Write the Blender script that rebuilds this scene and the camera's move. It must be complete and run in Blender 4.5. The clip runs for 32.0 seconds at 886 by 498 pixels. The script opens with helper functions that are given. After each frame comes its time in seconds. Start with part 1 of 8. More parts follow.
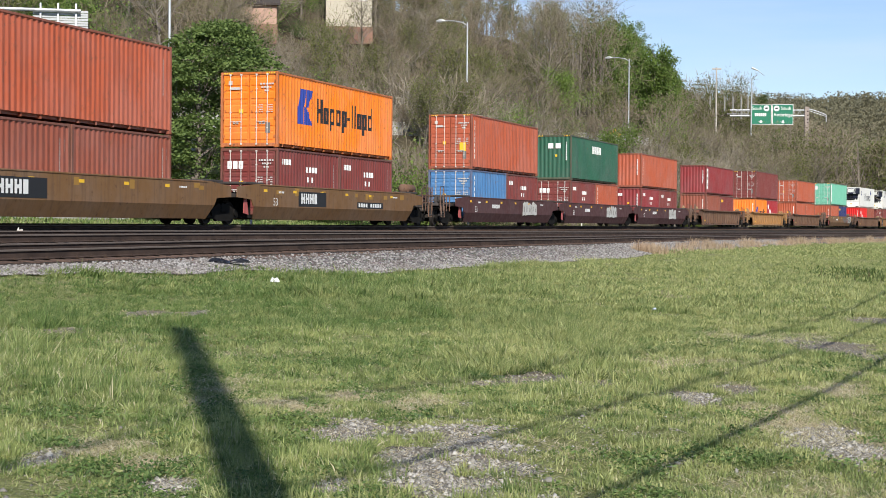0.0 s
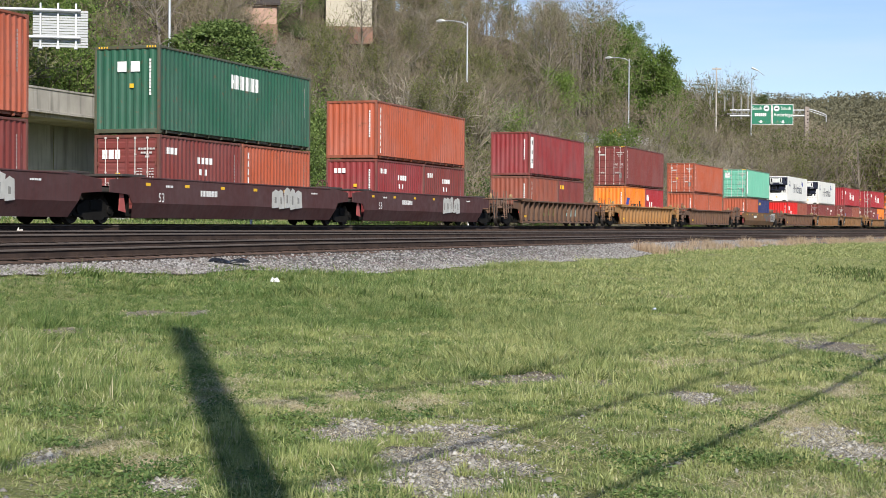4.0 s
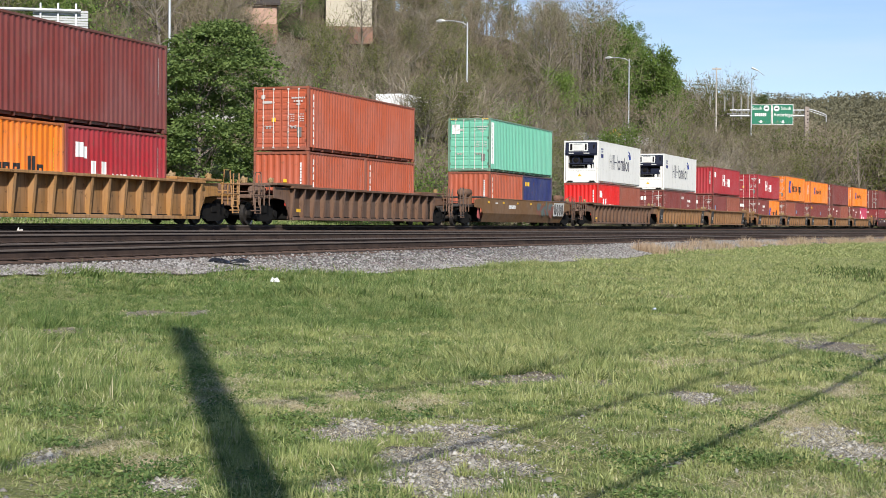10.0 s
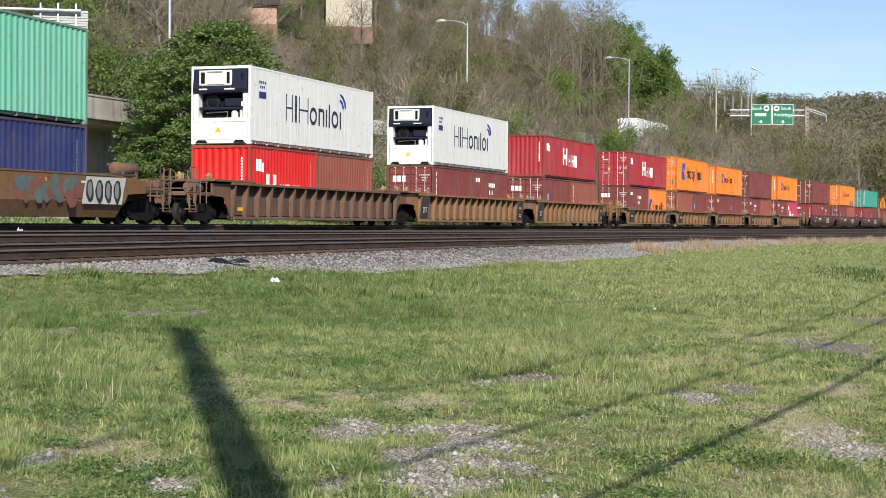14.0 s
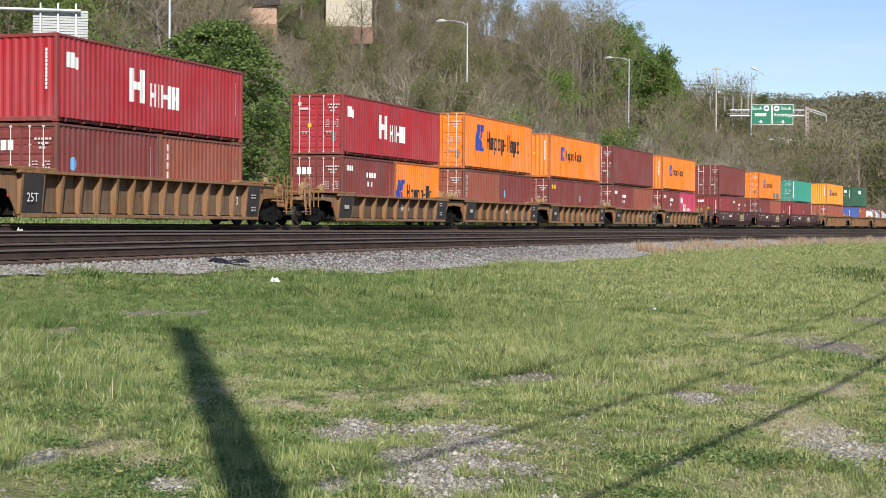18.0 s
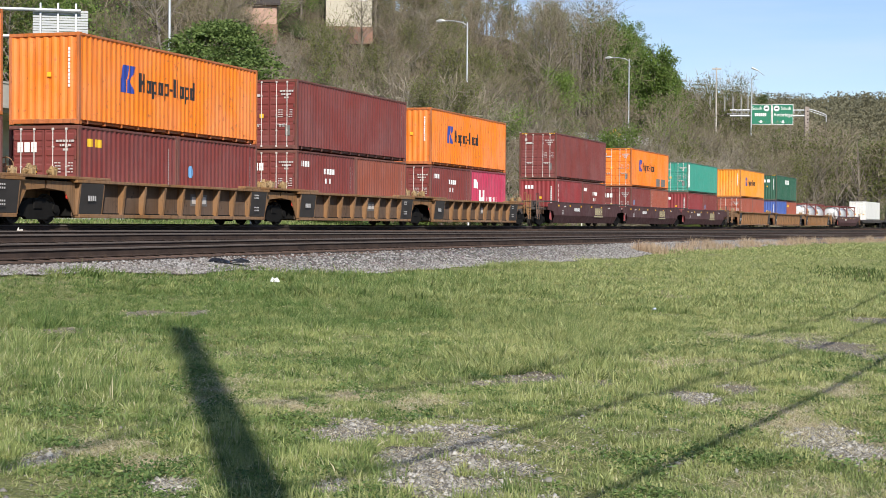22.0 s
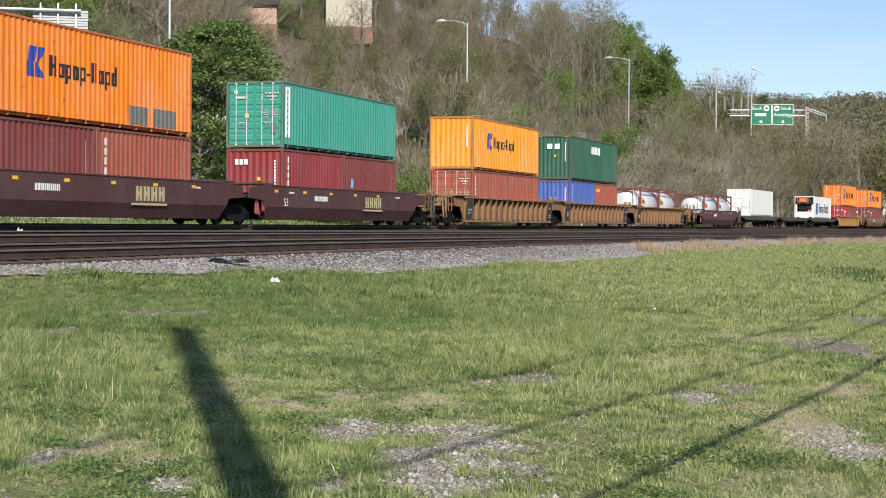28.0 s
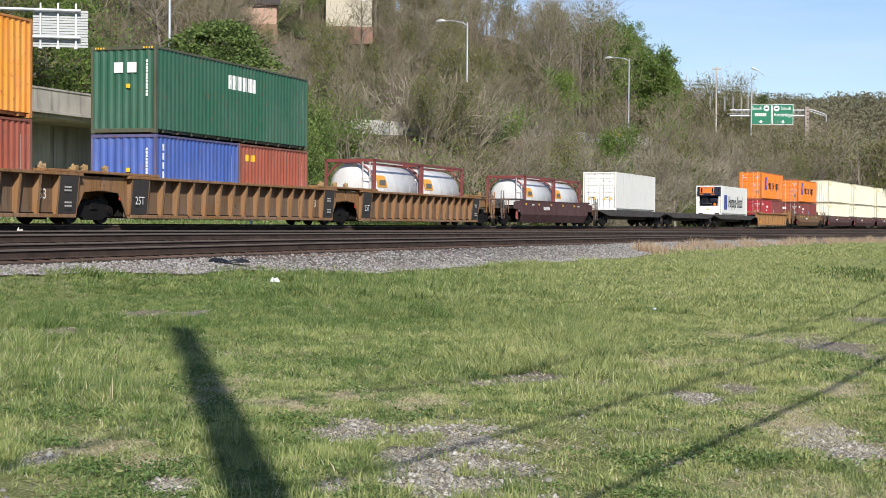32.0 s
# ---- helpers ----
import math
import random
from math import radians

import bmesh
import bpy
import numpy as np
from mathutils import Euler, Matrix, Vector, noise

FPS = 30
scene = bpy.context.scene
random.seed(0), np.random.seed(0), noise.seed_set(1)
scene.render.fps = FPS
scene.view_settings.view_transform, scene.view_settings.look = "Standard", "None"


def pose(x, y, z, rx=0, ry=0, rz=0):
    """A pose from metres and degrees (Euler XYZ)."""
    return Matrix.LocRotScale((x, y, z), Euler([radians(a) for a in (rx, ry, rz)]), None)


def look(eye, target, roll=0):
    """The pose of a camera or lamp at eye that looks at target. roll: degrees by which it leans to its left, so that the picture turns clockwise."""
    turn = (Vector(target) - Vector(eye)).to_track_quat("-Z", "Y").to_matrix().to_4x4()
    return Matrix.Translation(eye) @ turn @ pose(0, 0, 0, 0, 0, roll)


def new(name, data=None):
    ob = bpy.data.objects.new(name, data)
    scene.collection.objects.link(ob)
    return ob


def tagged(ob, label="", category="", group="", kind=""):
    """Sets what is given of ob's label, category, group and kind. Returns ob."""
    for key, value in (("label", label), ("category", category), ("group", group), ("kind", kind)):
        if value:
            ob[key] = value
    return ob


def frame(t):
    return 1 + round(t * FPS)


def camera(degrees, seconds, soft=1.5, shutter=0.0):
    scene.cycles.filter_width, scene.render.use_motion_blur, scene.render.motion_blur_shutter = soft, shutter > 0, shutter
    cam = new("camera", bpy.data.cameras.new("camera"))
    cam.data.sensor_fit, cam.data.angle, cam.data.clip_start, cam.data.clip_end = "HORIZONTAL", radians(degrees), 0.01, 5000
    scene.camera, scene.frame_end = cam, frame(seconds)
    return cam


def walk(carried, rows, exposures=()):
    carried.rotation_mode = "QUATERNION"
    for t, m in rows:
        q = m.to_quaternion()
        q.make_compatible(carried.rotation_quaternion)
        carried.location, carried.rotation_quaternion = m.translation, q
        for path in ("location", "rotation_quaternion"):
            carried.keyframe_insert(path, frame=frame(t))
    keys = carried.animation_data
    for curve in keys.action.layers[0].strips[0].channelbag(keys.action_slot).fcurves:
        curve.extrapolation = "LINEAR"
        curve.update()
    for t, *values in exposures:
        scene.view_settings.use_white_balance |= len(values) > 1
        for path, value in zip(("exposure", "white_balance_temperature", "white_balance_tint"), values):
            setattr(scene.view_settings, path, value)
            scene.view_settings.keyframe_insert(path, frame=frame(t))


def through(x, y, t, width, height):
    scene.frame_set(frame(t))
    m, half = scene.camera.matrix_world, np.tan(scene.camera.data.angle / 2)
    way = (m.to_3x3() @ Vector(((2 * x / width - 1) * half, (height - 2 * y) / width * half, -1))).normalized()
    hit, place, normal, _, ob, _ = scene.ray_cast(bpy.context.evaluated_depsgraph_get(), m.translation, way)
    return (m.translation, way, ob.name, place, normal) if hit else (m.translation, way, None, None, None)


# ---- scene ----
# ---------------------------------------------------------------- camera
# Metres. The camera stands on the grass at the origin and looks along +y.
EYE = 1.55
cam = camera(31.825, 32.0, soft=0.6)
walk(cam, [(0.0, look((0, 0, EYE), (0, 100, EYE - 1.644), 0.47)),
           (32.0, look((0, 0, EYE), (0, 100, EYE - 1.644), 0.47))],
     exposures=[(0.0, 0.23), (32.0, 0.23)])

# The line: a wide curve. s runs along the middle of the far track, off is to its near side.
HEAD, CURVE, AWAY, SPEED = 0.30306, 0.00054, 25.874, 13.0926


def heading(s):
    return HEAD + CURVE * s


def along(s, off=0.0):
    h = heading(s)
    x = -AWAY * math.cos(HEAD) + (math.cos(HEAD) - math.cos(h)) / CURVE
    y = AWAY * math.sin(HEAD) + (math.sin(h) - math.sin(HEAD)) / CURVE
    return x + math.cos(h) * off, y - math.sin(h) * off


def to_line(x, y):
    cx, cy = -AWAY * math.cos(HEAD) + math.cos(HEAD) / CURVE, AWAY * math.sin(HEAD) - math.sin(HEAD) / CURVE
    return (math.atan2(y - cy, -(x - cx)) - HEAD) / CURVE, 1 / CURVE - math.hypot(x - cx, y - cy)


def on_line(s, off=0.0, z=0.0):
    """Pose with x along the track, away from the camera, and -y towards the near side."""
    x, y = along(s, off)
    return pose(x, y, z, 0, 0, 90 - math.degrees(heading(s)))


RAIL = 1.45

# ---------------------------------------------------------------- sky and sun
world = bpy.data.worlds.new("sky")
scene.world = world
world.use_nodes = True
wt = world.node_tree
wt.nodes.clear()
sky = wt.nodes.new("ShaderNodeTexSky")
sky.sky_type, sky.sun_disc = "NISHITA", False
SUN_UP, SUN_TURN = 34.0, 168.3
sky.sun_elevation, sky.sun_rotation = radians(SUN_UP), radians(SUN_TURN)
sky.air_density, sky.dust_density, sky.ozone_density = 1.0, 0.1, 3.2
wb = wt.nodes.new("ShaderNodeBackground")
wb.inputs["Strength"].default_value = 0.11
wo = wt.nodes.new("ShaderNodeOutputWorld")
# thin high cloud streaks
wg = wt.nodes.new("ShaderNodeTexCoord")
wm = wt.nodes.new("ShaderNodeMapping")
wm.inputs["Scale"].default_value = (2.0, 2.0, 16.0)
wm.inputs["Rotation"].default_value = (0.12, 0.06, 0.0)
wn = wt.nodes.new("ShaderNodeTexNoise")
wn.inputs["Scale"].default_value, wn.inputs["Detail"].default_value = 2.2, 6.0
wr = wt.nodes.new("ShaderNodeMapRange")
wr.inputs["From Min"].default_value, wr.inputs["From Max"].default_value = 0.45, 0.75
wr.inputs["To Max"].default_value = 0.35
wx = wt.nodes.new("ShaderNodeMix")
wx.data_type = "RGBA"
wx.inputs[7].default_value = (5.9, 6.7, 7.9, 1)
# a tint over the whole sky takes some green out of the blue
wh = wt.nodes.new("ShaderNodeMix")
wh.data_type, wh.blend_type = "RGBA", "MULTIPLY"
wh.inputs[0].default_value = 1.0
wh.inputs[7].default_value = (0.90, 0.885, 0.99, 1)
for a, b in ((wg.outputs["Generated"], wm.inputs["Vector"]), (wm.outputs["Vector"], wn.inputs["Vector"]),
             (wn.outputs["Fac"], wr.inputs["Value"]), (wr.outputs["Result"], wx.inputs[0]),
             (sky.outputs["Color"], wh.inputs[6]), (wh.outputs[2], wx.inputs[6]), (wx.outputs[2], wb.inputs["Color"]),
             (wb.outputs["Background"], wo.inputs["Surface"])):
    wt.links.new(a, b)

sun_lamp = bpy.data.lights.new("sun", "SUN")
sun_lamp.energy, sun_lamp.angle, sun_lamp.color = 5.0, radians(0.53), (1.0, 0.95, 0.87)
sun = new("sun", sun_lamp)
sun_dir = Vector((math.sin(radians(SUN_TURN)) * math.cos(radians(SUN_UP)),
                  math.cos(radians(SUN_TURN)) * math.cos(radians(SUN_UP)), math.sin(radians(SUN_UP))))
sun.matrix_world = look(tuple(sun_dir * 200), (0, 0, 0))


# ---------------------------------------------------------------- materials
class Nodes:
    """Short hand for a node material."""

    def __init__(self, name):
        self.m = bpy.data.materials.new(name)
        self.m.use_nodes = True
        self.t = self.m.node_tree
        self.b = self.t.nodes["Principled BSDF"]

    def add(self, kind, **given):
        n = self.t.nodes.new(kind)
        for k, v in given.items():
            n.inputs[k.replace("_", " ")].default_value = v
        return n

    def link(self, a, b):
        self.t.links.new(a, b)
        return self

    def coords(self, scale=(1, 1, 1), space="Object"):
        c, m = self.add("ShaderNodeTexCoord"), self.add("ShaderNodeMapping")
        m.inputs["Scale"].default_value = scale
        self.link(c.outputs[space], m.inputs["Vector"])
        return m.outputs["Vector"]

    def noise(self, vec, scale, detail=4.0, rough=0.55):
        n = self.add("ShaderNodeTexNoise", Scale=scale, Detail=detail, Roughness=rough)
        self.link(vec, n.inputs["Vector"])
        return n.outputs["Fac"]

    def ramp(self, fac, lo, hi, a=0.0, b=1.0):
        r = self.add("ShaderNodeMapRange")
        for i, v in enumerate((lo, hi, a, b)):
            r.inputs[i + 1].default_value = v
        self.link(fac, r.inputs[0])
        return r.outputs[0]

    def mix(self, fac, a, b, how="MIX"):
        x = self.add("ShaderNodeMix")
        x.data_type, x.blend_type = "RGBA", how
        for sock, v in ((0, fac), (6, a), (7, b)):
            if isinstance(v, (int, float)):
                x.inputs[sock].default_value = v
            elif isinstance(v, tuple):
                x.inputs[sock].default_value = (*v[:3], 1)
            else:
                self.link(v, x.inputs[sock])
        return x.outputs[2]

    def math(self, op, a, b):
        x = self.add("ShaderNodeMath")
        x.operation = op
        for i, v in enumerate((a, b)):
            if isinstance(v, (int, float)):
                x.inputs[i].default_value = v
            else:
                self.link(v, x.inputs[i])
        return x.outputs[0]

    def random(self):
        return self.add("ShaderNodeObjectInfo").outputs["Random"]

    def island(self):
        return self.add("ShaderNodeNewGeometry").outputs["Random Per Island"]

    def bump(self, height, strength, distance):
        n = self.add("ShaderNodeBump", Strength=strength, Distance=distance)
        self.link(height, n.inputs["Height"])
        self.link(n.outputs["Normal"], self.b.inputs["Normal"])

    def done(self, colour=None, rough=0.6, metal=0.0, spec=0.5):
        if colour is not None:
            if isinstance(colour, tuple):
                self.b.inputs["Base Color"].default_value = (*colour, 1)
            else:
                self.link(colour, self.b.inputs["Base Color"])
        if isinstance(rough, (int, float)):
            self.b.inputs["Roughness"].default_value = rough
        else:
            self.link(rough, self.b.inputs["Roughness"])
        self.b.inputs["Metallic"].default_value = metal
        self.b.inputs["Specular IOR Level"].default_value = spec
        return self.m


MATS = {}


def paint(name, colour, wear=0.35, rust=(0.16, 0.07, 0.04), rough=0.5):
    """Weathered container or wagon paint: fading, streaks of grime, small rust spots."""
    if name in MATS:
        return MATS[name]
    n = Nodes(name)
    v = n.coords()
    shift = n.add("ShaderNodeVectorMath")
    n.link(v, shift.inputs[0]).link(n.random(), shift.inputs[1])
    v = shift.outputs[0]
    fade = n.ramp(n.noise(v, 0.55, 4), 0.38, 0.66, 0.0, 0.55 * wear)
    grey = sum(colour) / 3
    c = n.mix(fade, colour, tuple(min(1, x * 0.75 + grey * 0.25 + 0.05) for x in colour))
    sm = n.add("ShaderNodeMapping")
    sm.inputs["Scale"].default_value = (5.0, 5.0, 0.35)
    n.link(v, sm.inputs["Vector"])
    streak = n.ramp(n.noise(sm.outputs["Vector"], 1.6, 5), 0.49, 0.68, 0.0, 0.62 * wear)
    c = n.mix(streak, c, tuple(x * 0.45 + 0.02 for x in colour))
    spots = n.ramp(n.noise(v, 4.0, 8, 0.72), 0.585, 0.66, 0.0, 0.8 * wear)
    c = n.mix(spots, c, rust)
    n.bump(n.noise(v, 9.0, 3), 0.12, 0.02)
    MATS[name] = n.done(c, n.ramp(n.noise(v, 3.0, 3), 0.3, 0.7, rough - 0.08, rough + 0.15), 0.0, 0.35)
    return MATS[name]


def plain(name, colour, rough=0.6, metal=0.0, vary=0.25, scale=3.0, spec=0.4):
    if name in MATS:
        return MATS[name]
    n = Nodes(name)
    v = n.coords()
    f = n.ramp(n.noise(v, scale, 5), 0.3, 0.7, 0.0, vary)
    c = n.mix(f, colour, tuple(x * 0.5 for x in colour))
    n.bump(n.noise(v, scale * 8, 3), 0.1, 0.01)
    MATS[name] = n.done(c, rough, metal, spec)
    return MATS[name]


def concrete(name, colour):
    n = Nodes(name)
    v = n.coords()
    c = n.mix(n.ramp(n.noise(v, 0.35, 5), 0.35, 0.7), colour, tuple(x * 0.62 for x in colour))
    sm = n.add("ShaderNodeMapping")
    sm.inputs["Scale"].default_value = (2.5, 2.5, 0.2)
    n.link(v, sm.inputs["Vector"])
    c = n.mix(n.ramp(n.noise(sm.outputs["Vector"], 1.0, 5), 0.5, 0.75, 0, 0.6), c, (0.09, 0.085, 0.075))
    n.bump(n.noise(v, 12.0, 5), 0.25, 0.02)
    return n.done(c, 0.9, 0.0, 0.2)


def bark(name, colour):
    n = Nodes(name)
    v = n.coords((6, 6, 1.5))
    c = n.mix(n.ramp(n.noise(v, 2.0, 5), 0.3, 0.7), colour, tuple(x * 0.5 for x in colour))
    c = n.mix(n.ramp(n.random(), 0, 1, 0, 0.5), c, tuple(x * 1.5 for x in colour))
    return n.done(c, 0.9, 0.0, 0.15)


def leaf(name, dark, light, through=0.25):
    """Small leaves: colour by leaf and by tree, some light through them."""
    n = Nodes(name)
    c = n.mix(n.island(), dark, light)
    c = n.mix(n.ramp(n.random(), 0, 1, 0, 0.45), c, tuple(x * 0.6 for x in dark))
    n.done(c, 0.6, 0.0, 0.3)
    t = n.add("ShaderNodeBsdfTranslucent")
    n.link(c, t.inputs["Color"])
    x = n.add("ShaderNodeMixShader", Fac=through)
    out = n.t.nodes["Material Output"]
    n.link(n.b.outputs[0], x.inputs[1]).link(t.outputs[0], x.inputs[2]).link(x.outputs[0], out.inputs["Surface"])
    return n.m


# ---------------------------------------------------------------- mesh tools
class Mesh:
    """Collects vertices and faces; data() makes one mesh of them."""

    def __init__(self):
        self.v, self.f = [], []

    def grow(self, verts, faces):
        o = len(self.v)
        self.v += [tuple(p) for p in verts]
        self.f += [tuple(i + o for i in f) for f in faces]
        return self

    def box(self, x0, x1, y0, y1, z0, z1, bevel=0.0):
        if bevel <= 0:
            v = [(x, y, z) for x in (x0, x1) for y in (y0, y1) for z in (z0, z1)]
            return self.grow(v, ((0, 1, 3, 2), (4, 6, 7, 5), (0, 4, 5, 1), (2, 3, 7, 6), (0, 2, 6, 4), (1, 5, 7, 3)))
        b = bevel
        loop = lambda z, i: [(x0 + i, y0 + b, z), (x0 + b, y0 + i, z), (x1 - b, y0 + i, z), (x1 - i, y0 + b, z),
                             (x1 - i, y1 - b, z), (x1 - b, y1 - i, z), (x0 + b, y1 - i, z), (x0 + i, y1 - b, z)]
        v = loop(z0, b * 0.6) + loop(z0 + b, 0) + loop(z1 - b, 0) + loop(z1, b * 0.6)
        f = [(7, 6, 5, 4, 3, 2, 1, 0), (24, 25, 26, 27, 28, 29, 30, 31)]
        for k in range(3):
            f += [(8 * k + i, 8 * k + (i + 1) % 8, 8 * k + 8 + (i + 1) % 8, 8 * k + 8 + i) for i in range(8)]
        return self.grow(v, f)

    def prism(self, outline, y0, y1):
        """An outline in x and z, drawn out from y0 to y1. The outline runs anticlockwise seen from -y."""
        n = len(outline)
        v = [(x, y0, z) for x, z in outline] + [(x, y1, z) for x, z in outline]
        f = [tuple(range(n)), tuple(range(2 * n - 1, n - 1, -1))]
        f += [(i, i + n, (i + 1) % n + n, (i + 1) % n) for i in range(n)]
        return self.grow(v, f)

    def tube(self, pts, radii, sides=6, cap=True):
        pts = [Vector(p) for p in pts]
        if isinstance(radii, (int, float)):
            radii = [radii] * len(pts)
        o = len(self.v)
        for i, p in enumerate(pts):
            d = (pts[min(i + 1, len(pts) - 1)] - pts[max(i - 1, 0)]).normalized()
            a = d.cross(Vector((0, 0, 1)) if abs(d.z) < 0.9 else Vector((1, 0, 0))).normalized()
            b = d.cross(a)
            for k in range(sides):
                w = 2 * math.pi * k / sides
                self.v.append(tuple(p + (a * math.cos(w) + b * math.sin(w)) * radii[i]))
        for i in range(len(pts) - 1):
            for k in range(sides):
                k2 = (k + 1) % sides
                self.f.append((o + i * sides + k, o + i * sides + k2, o + (i + 1) * sides + k2, o + (i + 1) * sides + k))
        if cap:
            self.f.append(tuple(o + k for k in range(sides - 1, -1, -1)))
            self.f.append(tuple(o + (len(pts) - 1) * sides + k for k in range(sides)))
        return self

    def lathe_y(self, cx, cz, profile, sides=20):
        """A turned shape about a line along y: profile of (y, radius)."""
        v, f, n = [], [], len(profile)
        for k in range(sides):
            w = 2 * math.pi * k / sides
            v += [(cx + r * math.cos(w), y, cz + r * math.sin(w)) for y, r in profile]
        for k in range(sides):
            k2 = (k + 1) % sides
            f += [(k * n + i, k * n + i + 1, k2 * n + i + 1, k2 * n + i) for i in range(n - 1)]
        return self.grow(v, f)

    def data(self, name, smooth=False):
        me = bpy.data.meshes.new(name)
        me.from_pydata(self.v, [], self.f)
        if smooth:
            me.shade_smooth()
        me.update()
        return me


def part(name, shape, material, parent=None, label="", at=None, smooth=False):
    """One mesh object, under a thing or a part. shape: a Mesh, or mesh data that is shared."""
    me = shape.data(name, smooth) if isinstance(shape, Mesh) else shape
    ob = new(name, me)
    if material is not None:
        if not me.materials:
            me.materials.append(material)
        if me.materials[0] != material:
            ob.material_slots[0].link = "OBJECT"
            ob.material_slots[0].material = material
    if parent is not None:
        ob.parent = parent
    if at is not None:
        ob.matrix_basis = at
    if label:
        ob["label"] = label
    return ob


def thing(name, label, category, group="", at=None, kind=""):
    """An empty at the base of a thing, that holds its parts."""
    ob = tagged(new(name), label, category, group, kind)
    ob.empty_display_size = 0.3
    if at is not None:
        ob.matrix_basis = at
    return ob


SHARED = {}


def shared(key, make, *args):
    """Mesh data that alike parts share."""
    if key not in SHARED:
        SHARED[key] = make(*args).data(str(key[0]))
    return SHARED[key]


# ---------------------------------------------------------------- the land
def ease(x, a, b):
    t = min(1.0, max(0.0, (x - a) / (b - a)))
    return t * t * (3 - 2 * t)


def road_z(s):
    """Height of the highway, which climbs away from the bridge."""
    return 7.76 + 0.041 * max(0.0, min(s, 190) - 88) + 0.024 * max(0.0, min(s, 420) - 190)


def grade(s, off):
    return -0.0025 * (min(max(s, 40), 260) - 40) * ease(off, 1.0, 3.5)


def rail_z(s, off):
    return RAIL - 0.0488 * max(0.0, off) + grade(s, off)


def lumps(x, y, size):
    return noise.noise((x / size, y / size, 3.1))


BRIDGE_END = 88.0


def land_z(s, off):
    x, y = along(s, off)
    bed = rail_z(s, min(max(off, 0), 9.6)) - 0.215
    if off > 10.1:
        low = bed - 0.06
        foot = 0.27 + grade(s, 9)
        z = low + (foot - low) * ease(off, 10.0, 12.9)
        z -= (foot - grade(s, 9) * 0.6) * ease(off, 12.5, 25)
        return z + 0.035 * lumps(x, y, 1.7) * ease(off, 11, 13) + 0.09 * lumps(x, y, 7.0) * ease(off, 12, 15)
    if off > -2.4:
        return bed - 0.05
    verge = RAIL - 0.45 + 0.55 * ease(-off, 4, 12) + 0.1 * lumps(x, y, 5)
    z = RAIL - 0.265 + (verge - RAIL + 0.265) * ease(-off, 2.4, 4.5)
    up = road_z(s) - 0.25
    open_side = 1 - ease(s, BRIDGE_END - 1.5, BRIDGE_END + 0.5)
    bank = ease(-off, 12.5, 19.8) * (1 - open_side) + ease(-off, 30.2, 31.0) * open_side
    z += (up - z) * bank
    crest = (39 - 27 * ease(s, 360, 455)) * (1 - 0.25 * ease(-s, 100, 400)) - 0.03 * max(0, s - 500)
    rise = max(0.0, crest - road_z(s) + 1.5)
    z += rise * (0.82 * ease(-off, 33, 74) + 0.18 * ease(-off, 60, 105))
    z += (1.8 * lumps(x, y, 19) + 0.5 * lumps(x, y, 6)) * ease(-off, 38, 46)
    far = ease(y, 480, 760) * ease(-off, 30, 130)
    z += far * (48 + 9 * lumps(x, y, 130) - z * 0.6)
    return z


# bare gravel patches and dry straw patches of the field: x, y, half width, half depth
GRAVEL = ((0.01, 9.9, 0.5, 2.1), (-0.62, 11.1, 0.27, 0.7), (-0.65, 9.0, 0.14, 0.5), (0.97, 15.1, 0.42, 0.7), (1.44, 14.7, 0.27, 0.55), (0.43, 14.5, 0.15, 0.4),
          (2.18, 13.7, 0.22, 0.8), (2.81, 14.4, 0.3, 0.45), (4.99, 20.1, 0.65, 1.8), (4.94, 18.2, 0.25, 0.8), (2.74, 10.8, 0.36, 0.9), (-4.24, 22.3, 0.42, 0.85),
          (-3.61, 22.5, 0.25, 0.9), (-7.94, 34.2, 0.5, 2.0), (-2.52, 9.7, 0.14, 0.35), (-1.55, 8.9, 0.16, 0.35), (-4.47, 18.4, 0.3, 0.55), (7.19, 25.8, 0.4, 1.1))
STRAW = ((-0.24, 12.8, 0.28, 0.55), (-0.71, 13.3, 0.25, 0.45), (-4.84, 17.9, 0.45, 0.75), (-3.54, 16.1, 0.4, 0.7), (-2.25, 10.2, 0.32, 0.35), (-1.83, 9.7, 0.3, 0.4),
         (-1.36, 12.5, 0.33, 0.35), (4.52, 21.5, 0.5, 1.2), (3.98, 21.9, 0.4, 1.6), (2.7, 12.0, 0.35, 1.2), (3.68, 14.3, 0.35, 0.55), (-2.3, 16.5, 0.2, 0.5), (-0.95, 12.4, 0.15, 0.3), (2.48, 17.1, 0.5, 1.0))


def patches(spots, x, y, salt):
    b, wob = 0.0, None
    for px, py, rx, ry in spots:
        if abs(x - px) > 2.2 * rx or abs(y - py) > 2.2 * ry:
            continue
        if wob is None:
            wob = 0.6 * lumps(x + salt, y, 0.4) + 0.4 * lumps(x, y + salt, 0.13)
        b = max(b, 1 - ease(math.hypot((x - px) / rx, (y - py) / ry) + wob, 0.6, 1.3))
    return b


def gravel_at(x, y):
    """How stony the field is: 0 turf, 1 gravel. A tuft of grass has taken hold inside the largest patch."""
    b = patches(GRAVEL, x, y, 0.0)
    if b > 0:
        b *= ease(math.hypot((x + 0.2) / 0.26, (y - 10.8) / 0.42) + 0.5 * lumps(x, y, 0.15), 0.6, 1.1)
    return b


